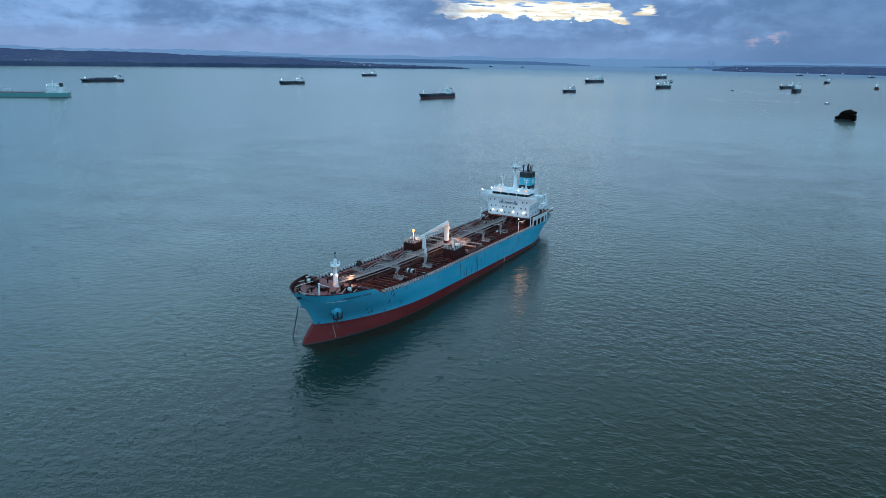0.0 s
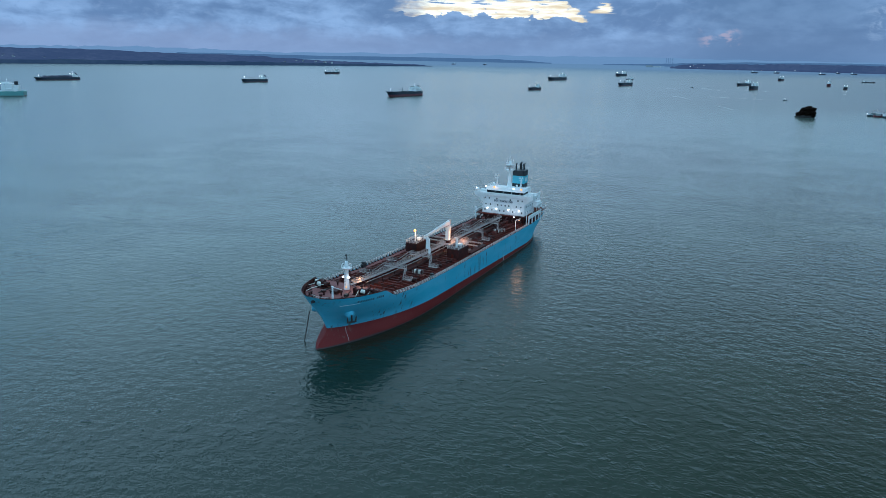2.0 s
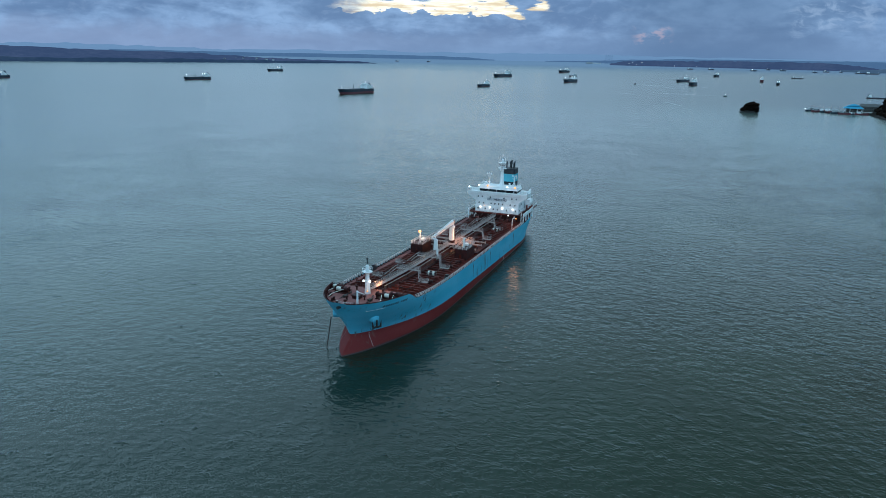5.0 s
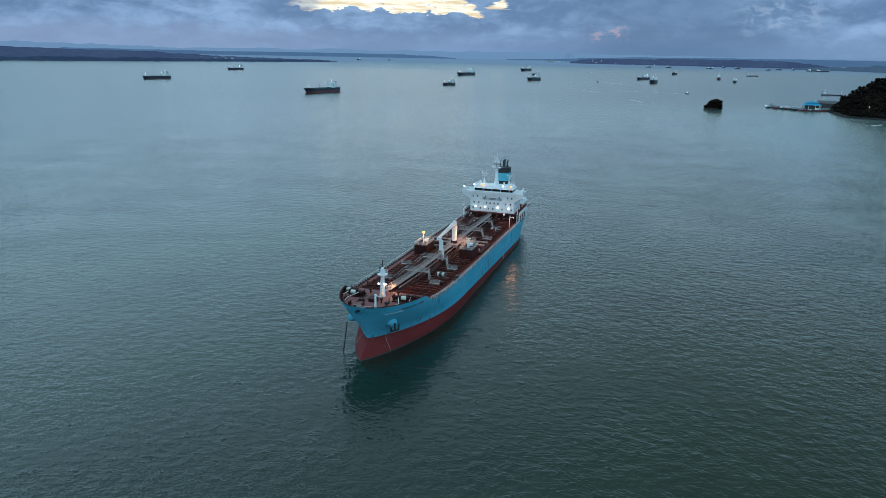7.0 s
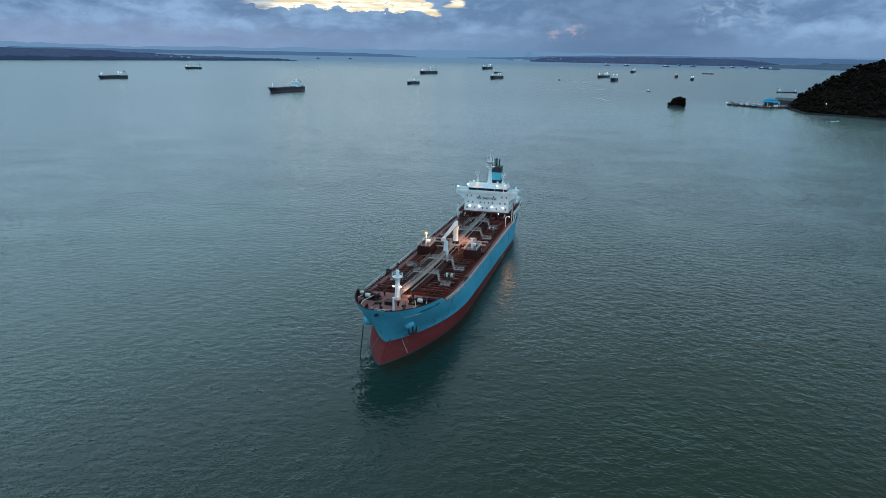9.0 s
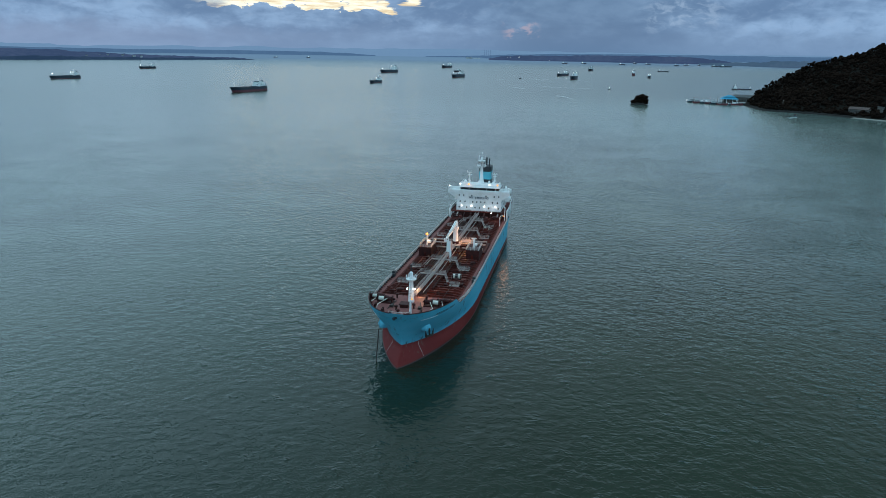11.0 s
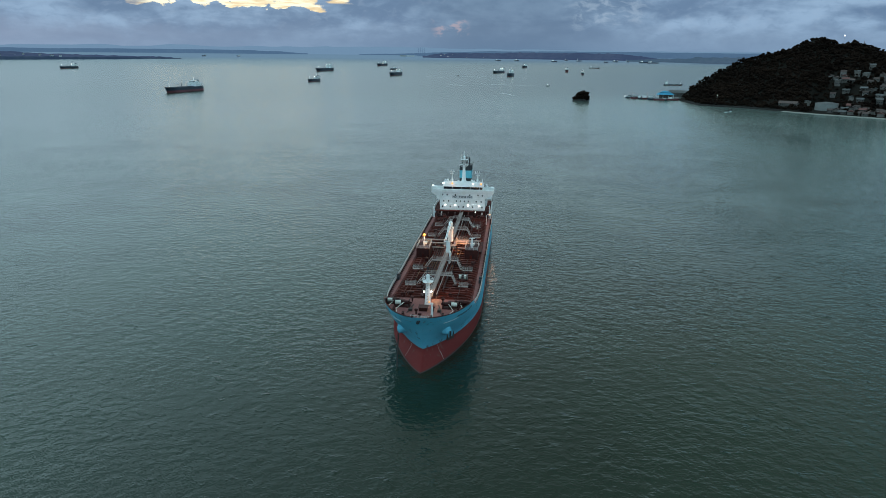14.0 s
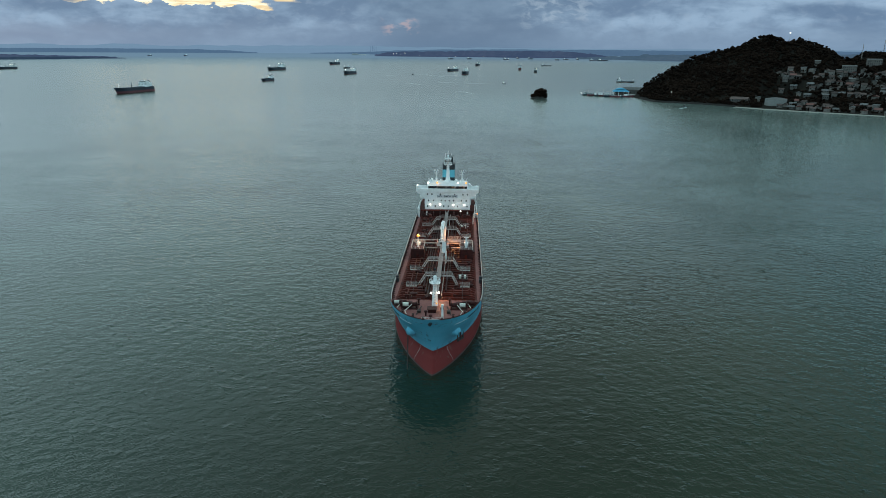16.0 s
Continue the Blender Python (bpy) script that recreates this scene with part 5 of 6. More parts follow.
    # dark gear in front of the house
    for x, y, s in ((-55.5, -9.0, 1.0), (-55.0, 8.6, 0.9), (-54.5, 3.5, 0.8)):
        z = deck_z(x)
        bm = B()
        box(bm, x - 1.2 * s, x + 1.2 * s, y - 1.5 * s, y + 1.5 * s, z - 0.02, z + 1.4 * s, 0.1)
        tube(bm, (x, y - 1.8 * s, z + 1.5 * s), (x, y + 1.8 * s, z + 1.5 * s), 0.7 * s, n=12)
        part("after_winch", bm, "deck_gear", ship)
    # lamp on a bent post over the port rail
    bm = B()
    line_tube(bm, [(-45.0, 11.4, deck_z(-45)), (-45.0, 11.4, 12.6), (-45.0, 11.8, 13.2), (-45.0, 12.9, 13.3)], 0.14, 6)
    post = part("rail_lamp_post", bm, "white", ship)
    lamp(post, (-45.0, 13.0, 13.1), "lamp_warm", 0.24)
    for y in (-12.2, 12.2):
        bm = B()
        tube(bm, (-56.6, y, deck_z(-56)), (-56.6, y, 14.2), 0.16, n=6)
        tube(bm, (-56.6, y, 14.1), (-56.0, y, 14.4), 0.3, n=8)
        part("rail_lamp_post", bm, "white", ship)


build_tanker()
light("sodium_light", (8.6, -7.4, 18.0), 1300, (1.0, 0.50, 0.18))
light("manifold_light", (-3.8, 3.6, 14.2), 1500, (1.0, 0.37, 0.11))
# added fill with no fitting, spreads the manifold's warm glow to port
light("manifold_fill_port", (0.6, 6.6, 12.6), 500, (1.0, 0.36, 0.10))
light("rail_light", (-45.0, 13.4, 12.9), 420, (1.0, 0.45, 0.20), 1.6)
light("foredeck_light", (60.0, 1.5, 14.8), 650, (1.0, 0.45, 0.18))
light("forecastle_light", (68.6, 1.2, 15.6), 40, (1.0, 0.50, 0.22))
light("house_light_port", (-56.5, 5.2, 13.6), 40, (1.0, 0.88, 0.75))
light("house_light_starboard", (-56.5, -5.2, 13.6), 40, (1.0, 0.88, 0.75))
light("monkey_island_light", (-59.6, -4.6, 24.2), 60, (1.0, 0.62, 0.35))

# ---------------------------------------------------------------- other ships in the roads
def far_hull(length, beam, depth, draft_paint):
    """A small ship's hull: raked bow with a raised forecastle, flat stern. Bow towards +x, amidships at 0."""
    def hb(u, z):
        b = 1.0
        if u > 0.78:
            b = max(0.0, 1 - ((u - 0.78) / 0.22) ** 2.2) ** lerp(0.9, 0.55, z)
        if u < 0.1:
            b = 0.78 + 0.22 * (u / 0.1)
        return b * beam / 2

    def strake(z0, z1, up):
        bm = B()
        rows = []
        n, k = 28, 4
        for i in range(n + 1):
            u = i / n
            col = []
            for j in range(k + 1):
                top = z1 + up * ease(u, 0.70, 0.97) + 0.35 * up * ease(u, 0.89, 0.91) + up * 0.7 * ease(-u, -0.27, -0.08)
                z = lerp(z0, top, j / k)
                f = max(0.0, z / depth)
                rake = length * 0.045 * f
                x = -length / 2 + u * (length + rake)
                col.append((x, hb(u, min(1.0, f)), z))
            rows.append(col)
        for side in (1, -1):
            vs = [[bm.verts.new((x, side * y, z)) for x, y, z in col] for col in rows]
            for a, b in zip(vs, vs[1:]):
                for j in range(k):
                    bm.faces.new((a[j], b[j], b[j + 1], a[j + 1]))
            if side > 0:
                first = vs
        for j in range(k):
            bm.faces.new((first[0][j], first[0][j + 1], vs[0][j + 1], vs[0][j]))
        if up:
            for a, b, c, d in zip(first, first[1:], vs, vs[1:]):
                bm.faces.new((a[k], b[k], d[k], c[k]))
        bmesh.ops.remove_doubles(bm, verts=bm.verts[:], dist=0.001)
        bmesh.ops.recalc_face_normals(bm, faces=bm.faces[:])
        return bm
    return strake(-1.5, draft_paint, 0.0), strake(draft_paint, depth, depth * 0.16)


def far_ship(name, label, category, x, y, length, beam, depth, hull="hull_dark", boot=1.2, heading=-9.0, house=0.14, storeys=3, cargo="hatch", lamps=2, where="aft", group="ships at anchor"):
    p, k = afar(x, y)
    ship = thing(name, label, category, group)
    low, high = far_hull(length, beam, depth, boot)
    part("bottom_plating", low, "boot", ship)
    part("side_plating", high, hull, ship)
    deck = depth
    aft = where == "aft"
    hx0 = -length * 0.41 if aft else length * 0.18
    hx1 = hx0 + length * (house * 0.8 + 0.01)
    fx, fw = hx0 - length * 0.022, length * 0.016
    bm = B()
    box(bm, hx0, hx1, -beam * 0.42, beam * 0.42, deck - 0.3, deck + storeys * 2.6, 0.1)
    blk = part("deckhouse", bm, "white", ship, "white deckhouse")
    bm = B()
    top = deck + storeys * 2.6
    box(bm, hx0 + (hx1 - hx0) * 0.3, hx1 - 0.2, -beam * 0.36, beam * 0.36, top, top + 2.6, 0.1)
    box(bm, hx1 - 2.6, hx1 + 0.3, -beam * 0.5, beam * 0.5, top - 0.1, top + 0.25)
    part("wheelhouse", bm, "white", ship)
    bm = B()
    box(bm, fx - fw * 1.3, hx0 + 0.1, -beam * 0.3, beam * 0.3, deck - 0.3, top - 2.3, 0.1)
    part("engine_casing", bm, "white", ship)
    bm = B()
    box(bm, hx1 - 0.25, hx1 - 0.12, -beam * 0.34, beam * 0.34, top + 1.1, top + 2.1)
    part("window_band", bm, "glass", blk)
    for s in range(storeys):
        bm = B()
        zz = deck + 0.9 + s * 2.6
        for j in range(5):
            yy = lerp(-beam * 0.33, beam * 0.33, j / 4)
            box(bm, hx1 - 0.03, hx1 + 0.05, yy - 0.35, yy + 0.35, zz, zz + 0.8)
        for side in (-1, 1):
            for j in range(4):
                xx = lerp(hx0 + 1.5, hx1 - 1.5, j / 3)
                box(bm, xx - 0.35, xx + 0.35, side * beam * 0.42 - 0.05, side * beam * 0.42 + 0.05, zz, zz + 0.8)
        tagged(part("window_row", bm, "glass", blk), kind="stuff")
    bm = B()
    box(bm, fx - fw, fx + fw, -1.6, 1.6, top - 2.4, top + 4.2, 0.3)
    part("funnel", bm, "hull_dark" if hull != "hull_green" else "black", ship, "dark funnel")
    bm = B()
    tube(bm, (lerp(hx0, hx1, 0.6), 0, top + 2.5), (lerp(hx0, hx1, 0.6), 0, top + 9.0), 0.4, 0.15, 6)
    tube(bm, (lerp(hx0, hx1, 0.6), -1.8, top + 6.5), (lerp(hx0, hx1, 0.6), 1.8, top + 6.5), 0.15, n=5)
    part("radar_mast", bm, "white", ship)
    # wider lower tier, wing brackets, poop rail and boats beside the house
    bm = B()
    box(bm, hx0 - length * 0.03, hx1 + length * 0.012, -beam * 0.47, beam * 0.47, deck - 0.3, deck + 2.5, 0.1)
    part("lower_tier", bm, "white", blk)
    for side in (-1, 1):
        bm = B()
        y0, y1 = sorted((side * beam * 0.42, side * beam * 0.52))
        box(bm, hx0 + 0.5, lerp(hx0, hx1, 0.6), y0, y1, deck + 3.2, deck + 5.0, 0.4)
        part("lifeboat", bm, "white", ship)
        rows = [(-length * 0.5 + 0.6, side * beam * 0.36), (hx0, side * beam * 0.47)]
        rail("poop_rail", [(px, py, deck * 1.09) for px, py in rows], ship, 1.2, 4.0, "white", 0.12, 2)
    if length > 75 and cargo == "hatch":
        bm = B()
        xx = lerp(hx1, length * 0.38, 0.52)
        tube(bm, (xx, 0, deck - 0.1), (xx, 0, deck + 9.5), 0.55, 0.4, 8)
        tube(bm, (xx, 0, deck + 4.0), (xx + length * 0.15, 0, deck + 5.5), 0.3, 0.2, 6)
        part("cargo_derrick", bm, "hatch", ship, "dark cargo derrick")
    bm = B()
    tube(bm, (length * 0.44, 0, deck + depth * 0.2), (length * 0.44, 0, deck + depth * 0.2 + 7.5), 0.4, 0.2, 6)
    part("foremast", bm, "white", ship)
    c0, c1 = (hx1 + length * 0.02, length * 0.38) if aft else (-length * 0.42, hx0 - 2)
    bm = B()
    box(bm, c0 + 0.5, c1 - 0.5, -beam * 0.47, beam * 0.47, deck - 0.4, deck + 0.15)
    part("main_deck", bm, "deck_gear" if cargo == "pipes" else "hatch", ship)
    if cargo == "hatch":
        for j in range(3):
            a, b = lerp(c0, c1, j / 3) + 1, lerp(c0, c1, (j + 1) / 3) - 1
            bm = B()
            box(bm, a, b, -beam * 0.33, beam * 0.33, deck - 0.2, deck + 1.1, 0.1)
            part("hatch_cover", bm, "hatch", ship)
    elif cargo == "boxes":
        rnd = random.Random(int(length))
        n = int((c1 - c0) / 7.0)
        bm = B()
        box(bm, -3.2, 3.2, -1.22, 1.22, 0, 2.5)
        first = None
        for j in range(n):
            for r in range(3):
                for h in range(rnd.choice((1, 1, 2, 2))):
                    m = Matrix.Translation((c0 + 3.5 + 7.0 * j, (r - 1) * beam * 0.28, deck + 0.1 + 2.55 * h)) @ Matrix.Diagonal((1, beam * 0.105, 1, 1))
                    if first is None:
                        first = part("container", bm, "box", ship)
                        first.matrix_basis = m
                    else:
                        shared("container", first.data, ship, m)
    elif cargo == "pipes":
        for yy in (-0.6, 0.6, 1.6):
            bm = B()
            tube(bm, (c0, yy, deck + 1.3), (c1, yy, deck + 1.3), 0.35, n=6)
            part("deck_pipe", bm, "deck_gear", ship)
        for j in range(7):
            bm = B()
            xx = lerp(c0, c1, (j + 0.5) / 7)
            tube(bm, (xx, -2, deck - 0.1), (xx, -2, deck + 4.2), 0.3, n=6)
            part("vent_post", bm, "deck_gear", ship)
        bm = B()
        xx = lerp(c0, c1, 0.5)
        tube(bm, (xx, 0, deck - 0.1), (xx, 0, deck + 7), 0.7, n=8)
        tube(bm, (xx, 0, deck + 7), (xx + 14, 0, deck + 5.5), 0.5, 0.25, n=6)
        part("hose_crane", bm, "white", ship)
    spots = [(hx1 + 0.6, -beam * 0.3, top + 0.6), (hx1 + 0.6, beam * 0.3, top + 0.6), (length * 0.43, 0, deck + depth * 0.2 + 5), (hx0 + 1, 0, top + 2.5), (0, beam * 0.3, deck + 3.5)]
    for s in spots[:lamps]:
        bm = B()
        ball(bm, s, 0.95, 1)
        part("deck_light", bm, "lamp_white", ship, "lit deck lamp")
    ship.matrix_basis = Matrix.LocRotScale(p, Euler((0, 0, radians(heading))), Vector((k, k, k)))
    return ship


far_ship("tanker", "sea-green tanker with white aft house at anchor", "ship", -502, -1149, 172, 27, 7.2, "hull_green", 0.6, -47.5, 0.11, 5, "pipes", 3)
far_ship("container_ship", "dark feeder ship stacked with containers", "ship", -1029, -1651, 112, 19, 6.2, "hull_dark", 0.8, -9, 0.09, 3, "boxes", 3)
far_ship("cargo_ship", "dark-hulled coaster with white aft house", "ship", -1359, -1265, 86, 14, 7.0, "hull_dark", 0.8, -9, 0.17, 3, "hatch", 3)
far_ship("cargo_ship", "distant dark coaster with lit white house", "ship", -2307, -1662, 84, 14, 7, "hull_dark", 0.8, -9, 0.2, 3, "hatch", 3)
far_ship("bulk_carrier", "grey-black ship with red boot paint, lying light", "ship", -1057, -608, 104, 19, 8.2, "hull_dark", 3.6, -9, 0.19, 3, "hatch", 0)
far_ship("coaster", "small dark coaster with a white house", "ship", -1564, -500, 60, 12, 5.5, "hull_dark", 0.8, -9, 0.24, 2, "hatch", 1)
far_ship("cargo_ship", "large dark cargo ship with tall white house", "ship", -2483, -721, 140, 21, 9.5, "hull_dark", 1.0, -9, 0.18, 5, "hatch", 3)
far_ship("cargo_ship", "distant cargo ship with bright deck lamps", "ship", -3587, -706, 130, 21, 10, "hull_dark", 1.0, -9, 0.18, 4, "hatch", 5)
far_ship("cargo_ship", "dark cargo ship with two bright lamps", "ship", -2119, -379, 104, 16, 8.5, "hull_dark", 1.0, -9, 0.18, 3, "hatch", 3)
far_ship("barge", "low dark barge far off", "barge", -2830, -510, 66, 14, 4.0, "hull_dark", 0.6, -9, 0.1, 1, "", 0)
far_ship("cargo_ship", "dark ship with lit deck at anchor", "ship", -2545, -46, 120, 15, 7.5, "hull_dark", 0.9, -16, 0.18, 3, "hatch", 4)
far_ship("cargo_ship", "dark ship seen nearly end-on, two bright lamps", "ship", -2186, 3, 92, 17, 9.0, "hull_dark", 1.0, -6, 0.2, 4, "hatch", 2)
far_ship("cargo_ship", "small far ship seen end-on with bright lamps", "ship", -3570, 62, 90, 16, 8.5, "hull_dark", 1.0, -9, 0.2, 3, "hatch", 2)
far_ship("cargo_ship", "small reddish ship seen end-on", "ship", -2832, 235, 64, 13, 7.5, "boot", 1.0, -4, 0.3, 3, "hatch", 1)
far_ship("coaster", "small coaster seen end-on with lamps", "ship", -2492, 271, 44, 11, 6.5, "hull_dark", 1.0, -6, 0.3, 2, "hatch", 2)
far_ship("barge", "long low dark barge lying across the view", "barge", -3607, 429, 52, 14, 3.6, "hull_dark", 0.6, 80, 0.1, 1, "", 0)
for bx, by, ln, hd, lm in ((-6026, 326, 46, 75, 3), (-6950, 485, 30, 80, 2), (-6577, 580, 46, 84, 0), (-5945, 759, 32, 80, 0), (-6381, 890, 44, 80, 3), (-6456, 1009, 24, 80, 2),
                           (-5968, 1079, 84, 98, 3), (-5837, 1127, 90, 98, 2), (-6193, 4, 42, 80, 3), (-6085, -158, 46, 82, 0), (-6799, -3178, 64, -9, 0), (-7012, -2902, 58, -9, 1)):
    far_ship("cargo_ship", "tiny dark vessel near the horizon", "ship", bx, by, ln, 13, 7.0, "hull_dark", 0.8, hd, 0.25, 2, "hatch", lm)


def motor_boat(x, y, heading, wake, lit):
    p, k = afar(x, y)
    boat = thing("motor_boat", "small motor boat under way, pale wake", "boat", "small boats")
    bm = B()
    box(bm, -4.5, 3.0, -1.3, 1.3, 0.1, 1.5, 0.15)
    v = [bm.verts.new(c) for c in ((3.0, -1.3, 1.5), (3.0, 1.3, 1.5), (6.5, 0, 1.9), (3.0, -1.0, 0.1), (3.0, 1.0, 0.1))]
    for q in ((0, 1, 2), (0, 2, 3), (2, 1, 4), (3, 2, 4)):
        bm.faces.new([v[i] for i in q])
    part("hull", bm, "hull_dark", boat)
    bm = B()
    box(bm, -2.5, 1.0, -1.0, 1.0, 1.5, 3.1, 0.1)
    part("cabin", bm, "white" if lit else "deck_gear", boat)
    if lit:
        bm = B()
        ball(bm, (0, 0, 3.8), 0.9, 1)
        part("masthead_light", bm, "lamp_shore", boat, "lit masthead lamp")
    boat.matrix_basis = Matrix.LocRotScale(p, Euler((0, 0, radians(heading))), Vector((k, k, k)))
    h = radians(heading)
    foam_line((x - 5 * math.cos(h), y - 5 * math.sin(h)), (x - (5 + wake) * math.cos(h), y - (5 + wake) * math.sin(h)), 1.0, 3.4)


def foam_line(start, end, w0, w1):
    """A thin, slightly bent line of foam lying on the water, wider towards its end."""
    a, b = Vector(start), Vector(end)
    side = Vector((a.y - b.y, b.x - a.x)).normalized()
    bm = B()
    rows = []
    for i in range(25):
        f = i / 24
        q = a.lerp(b, f) + side * 3.0 * math.sin(f * 5.0)
        c, _ = afar(q.x, q.y)
        w = lerp(w0, w1, f) * (0.7 + 0.3 * math.sin(i * 2.3))
        rows.append([bm.verts.new((c.x + k * w * side.x, c.y + k * w * side.y, c.z + 0.06)) for k in (-1, 1)])
    for p, q in zip(rows, rows[1:]):
        bm.faces.new((p[0], q[0], q[1], p[1]))
    tagged(part("wake", bm, "foam"), "thin pale line of foam behind a boat", "wake", kind="stuff")


motor_boat(-2119, -170, -110, 240, False)
motor_boat(-1512, 100, 72, 170, True)
motor_boat(-835, 338, 160, 34, False)
for start, end in (((-2037, -266), (-1950, -185)), ((-1511, -141), (-1430, -90)), ((-2118, -148), (-1866, -25)), ((-1188, -12), (-1099, 27))):
    foam_line(start, end, 2.2, 0.5)


# ---------------------------------------------------------------- islet, headland and village
def crown_lumps(spots, seed, low=3, high=5, detail=2):
    """Tree crowns: for each (x, y, z, radius) several ragged clumps with gaps; returns vertices and faces."""
    rnd = random.Random(seed)
    bm = B()
    bmesh.ops.create_icosphere(bm, subdivisions=detail, radius=1.0)
    base = np.array([v.co[:] for v in bm.verts])
    tris = np.array([[v.index for v in f.verts] for f in bm.faces])
    bm.free()
    vs, fs, off = [], [], 0
    npr = np.random.RandomState(seed)
    for x, y, z, r in spots:
        for _ in range(rnd.randint(low, high)):
            rr = r * rnd.uniform(0.42, 0.72)
            c = np.array((x + rnd.uniform(-0.6, 0.6) * r, y + rnd.uniform(-0.6, 0.6) * r, z + rnd.uniform(-0.35, 0.5) * r))
            jag = 1 + npr.uniform(-0.30, 0.30, (len(base), 1))
            vs.append(base * jag * np.array((rr, rr, rr * rnd.uniform(0.65, 0.95))) + c)
            fs.append(tris + off)
            off += len(base)
    return np.concatenate(vs), np.concatenate(fs)


def foliage(name, spots, seed, parent=None, low=3, high=5, detail=2):
    v, f = crown_lumps(spots, seed, low, high, detail)
    me = bpy.data.meshes.new(name)
    me.from_pydata(v.tolist(), [], f.tolist())
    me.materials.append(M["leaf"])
    ob = new(name, me)
    if parent is not None:
        ob.parent = parent
    return ob


def build_islet():
    rnd = random.Random(11)
    cx, cy = -994.0, 135.5
    bm = B()
    rings = []
    for r, z in ((1.06, -1.0), (1.0, 0.5), (0.86, 2.2), (0.6, 3.6), (0.2, 4.4)):
        ring = []
        for k in range(26):
            a = k * 2 * math.pi / 26
            j = 1 + 0.16 * noise.noise(Vector((math.cos(a) * 2, math.sin(a) * 2, z)))
            ring.append(bm.verts.new((cx + 11.5 * r * j * math.cos(a), cy + 13.2 * r * j * math.sin(a) - (2.5 if r > 0.9 else 0), z + rnd.uniform(-0.3, 0.3))))
        rings.append(ring)
    for a, b in zip(rings, rings[1:]):
        for k in range(26):
            bm.faces.new((a[k], a[(k + 1) % 26], b[(k + 1) % 26], b[k]))
    bm.faces.new(rings[-1])
    isle = part("islet", bm, "rock")
    tagged(isle, "small dark rocky islet overgrown with trees", "islet", kind="structure")
    for k in range(9):
        x, y = cx + rnd.uniform(-5, 5), cy - 9 + 2.25 * k
        h = 14.4 - 0.095 * (y - cy - 0.5) ** 2 + rnd.uniform(-0.6, 0.6)
        tree = thing("tree", "dense dark tropical tree on the islet", "tree", "islet trees")
        bm = B()
        tube(bm, (x, y, 2.0), (x, y, h), 0.45, 0.22, 7)
        for a in (0.4, 2.6, 4.4):
            tube(bm, (x, y, h * 0.6), (x + 2.6 * math.cos(a), y + 2.6 * math.sin(a), h), 0.2, 0.08, 5)
        part("trunk", bm, "bark", tree)
        foliage("crown", [(x + rnd.uniform(-3, 3), y + rnd.uniform(-3, 3), h * f, rnd.uniform(2.0, 3.2)) for f in (0.3, 0.42, 0.54, 0.66, 0.78, 0.9, 1.0, 1.08) for _ in range(2)], 20 + k, tree)


build_islet()

SHORE = [(-1096, 322), (-1060, 312), (-1012, 313), (-930, 316), (-905, 352), (-879, 385), (-838, 414), (-800, 441), (-775, 470), (-750, 498), (-727, 525), (-699, 559), (-640, 640), (-560, 780), (-560, 1050), (-900, 1180), (-1240, 1000), (-1250, 620), (-1200, 410), (-1150, 336)]


def inland(x, y):
    """Distance from the shore, positive on land."""
    best, inside = 1e9, False
    n = len(SHORE)
    for i in range(n):
        ax, ay = SHORE[i]
        bx, by = SHORE[(i + 1) % n]
        dx, dy = bx - ax, by - ay
        f = min(1.0, max(0.0, ((x - ax) * dx + (y - ay) * dy) / (dx * dx + dy * dy)))
        best = min(best, math.hypot(x - ax - f * dx, y - ay - f * dy))
        if (ay > y) != (by > y) and x < (bx - ax) * (y - ay) / (by - ay) + ax:
            inside = not inside
    return best if inside else -best


# the headland's spine: y along it and its height
SPINE = [(300, 6), (323, 14), (341, 26), (368, 46), (411, 69), (471, 84), (497, 101), (517, 104), (540, 95), (563, 96), (583, 91), (607, 82), (620, 70), (636, 66), (650, 77), (700, 78), (800, 70), (1000, 50)]


def spine_z(y):
    if y <= SPINE[0][0]:
        return SPINE[0][1]
    for (a, h0), (b, h1) in zip(SPINE, SPINE[1:]):
        if y <= b:
            return lerp(h0, h1, (y - a) / (b - a))
    return SPINE[-1][1]


def ground_z(x, y):
    d = inland(x, y)
    if d < 0:
        return max(-3.0, d * 0.12)
    # distance from the spine, which runs from (-1065, 341) to (-944, 650)
    nx, ny = 0.931, -0.365
    off = abs((x + 1065) * nx + (y - 341) * ny)
    foot = y + off * 0.36 * (1 if (x + 1065) * nx + (y - 341) * ny > 0 else -1)
    h = spine_z(foot) * (d / (d + off + 1e-6)) ** 1.15 if d + off > 0 else 0.0
    flat = ease(math.hypot(x + 838, y - 474), 48, 20)
    h *= 1 - flat
    return 1.6 * ease(d, 0, 8) + 1.5 * flat + h * ease(d, -4, 26 + 60 * ease(y, 400, 480)) + 2.5 * noise.noise(Vector((x * 0.03, y * 0.03, 0))) * ease(d, 10, 60)


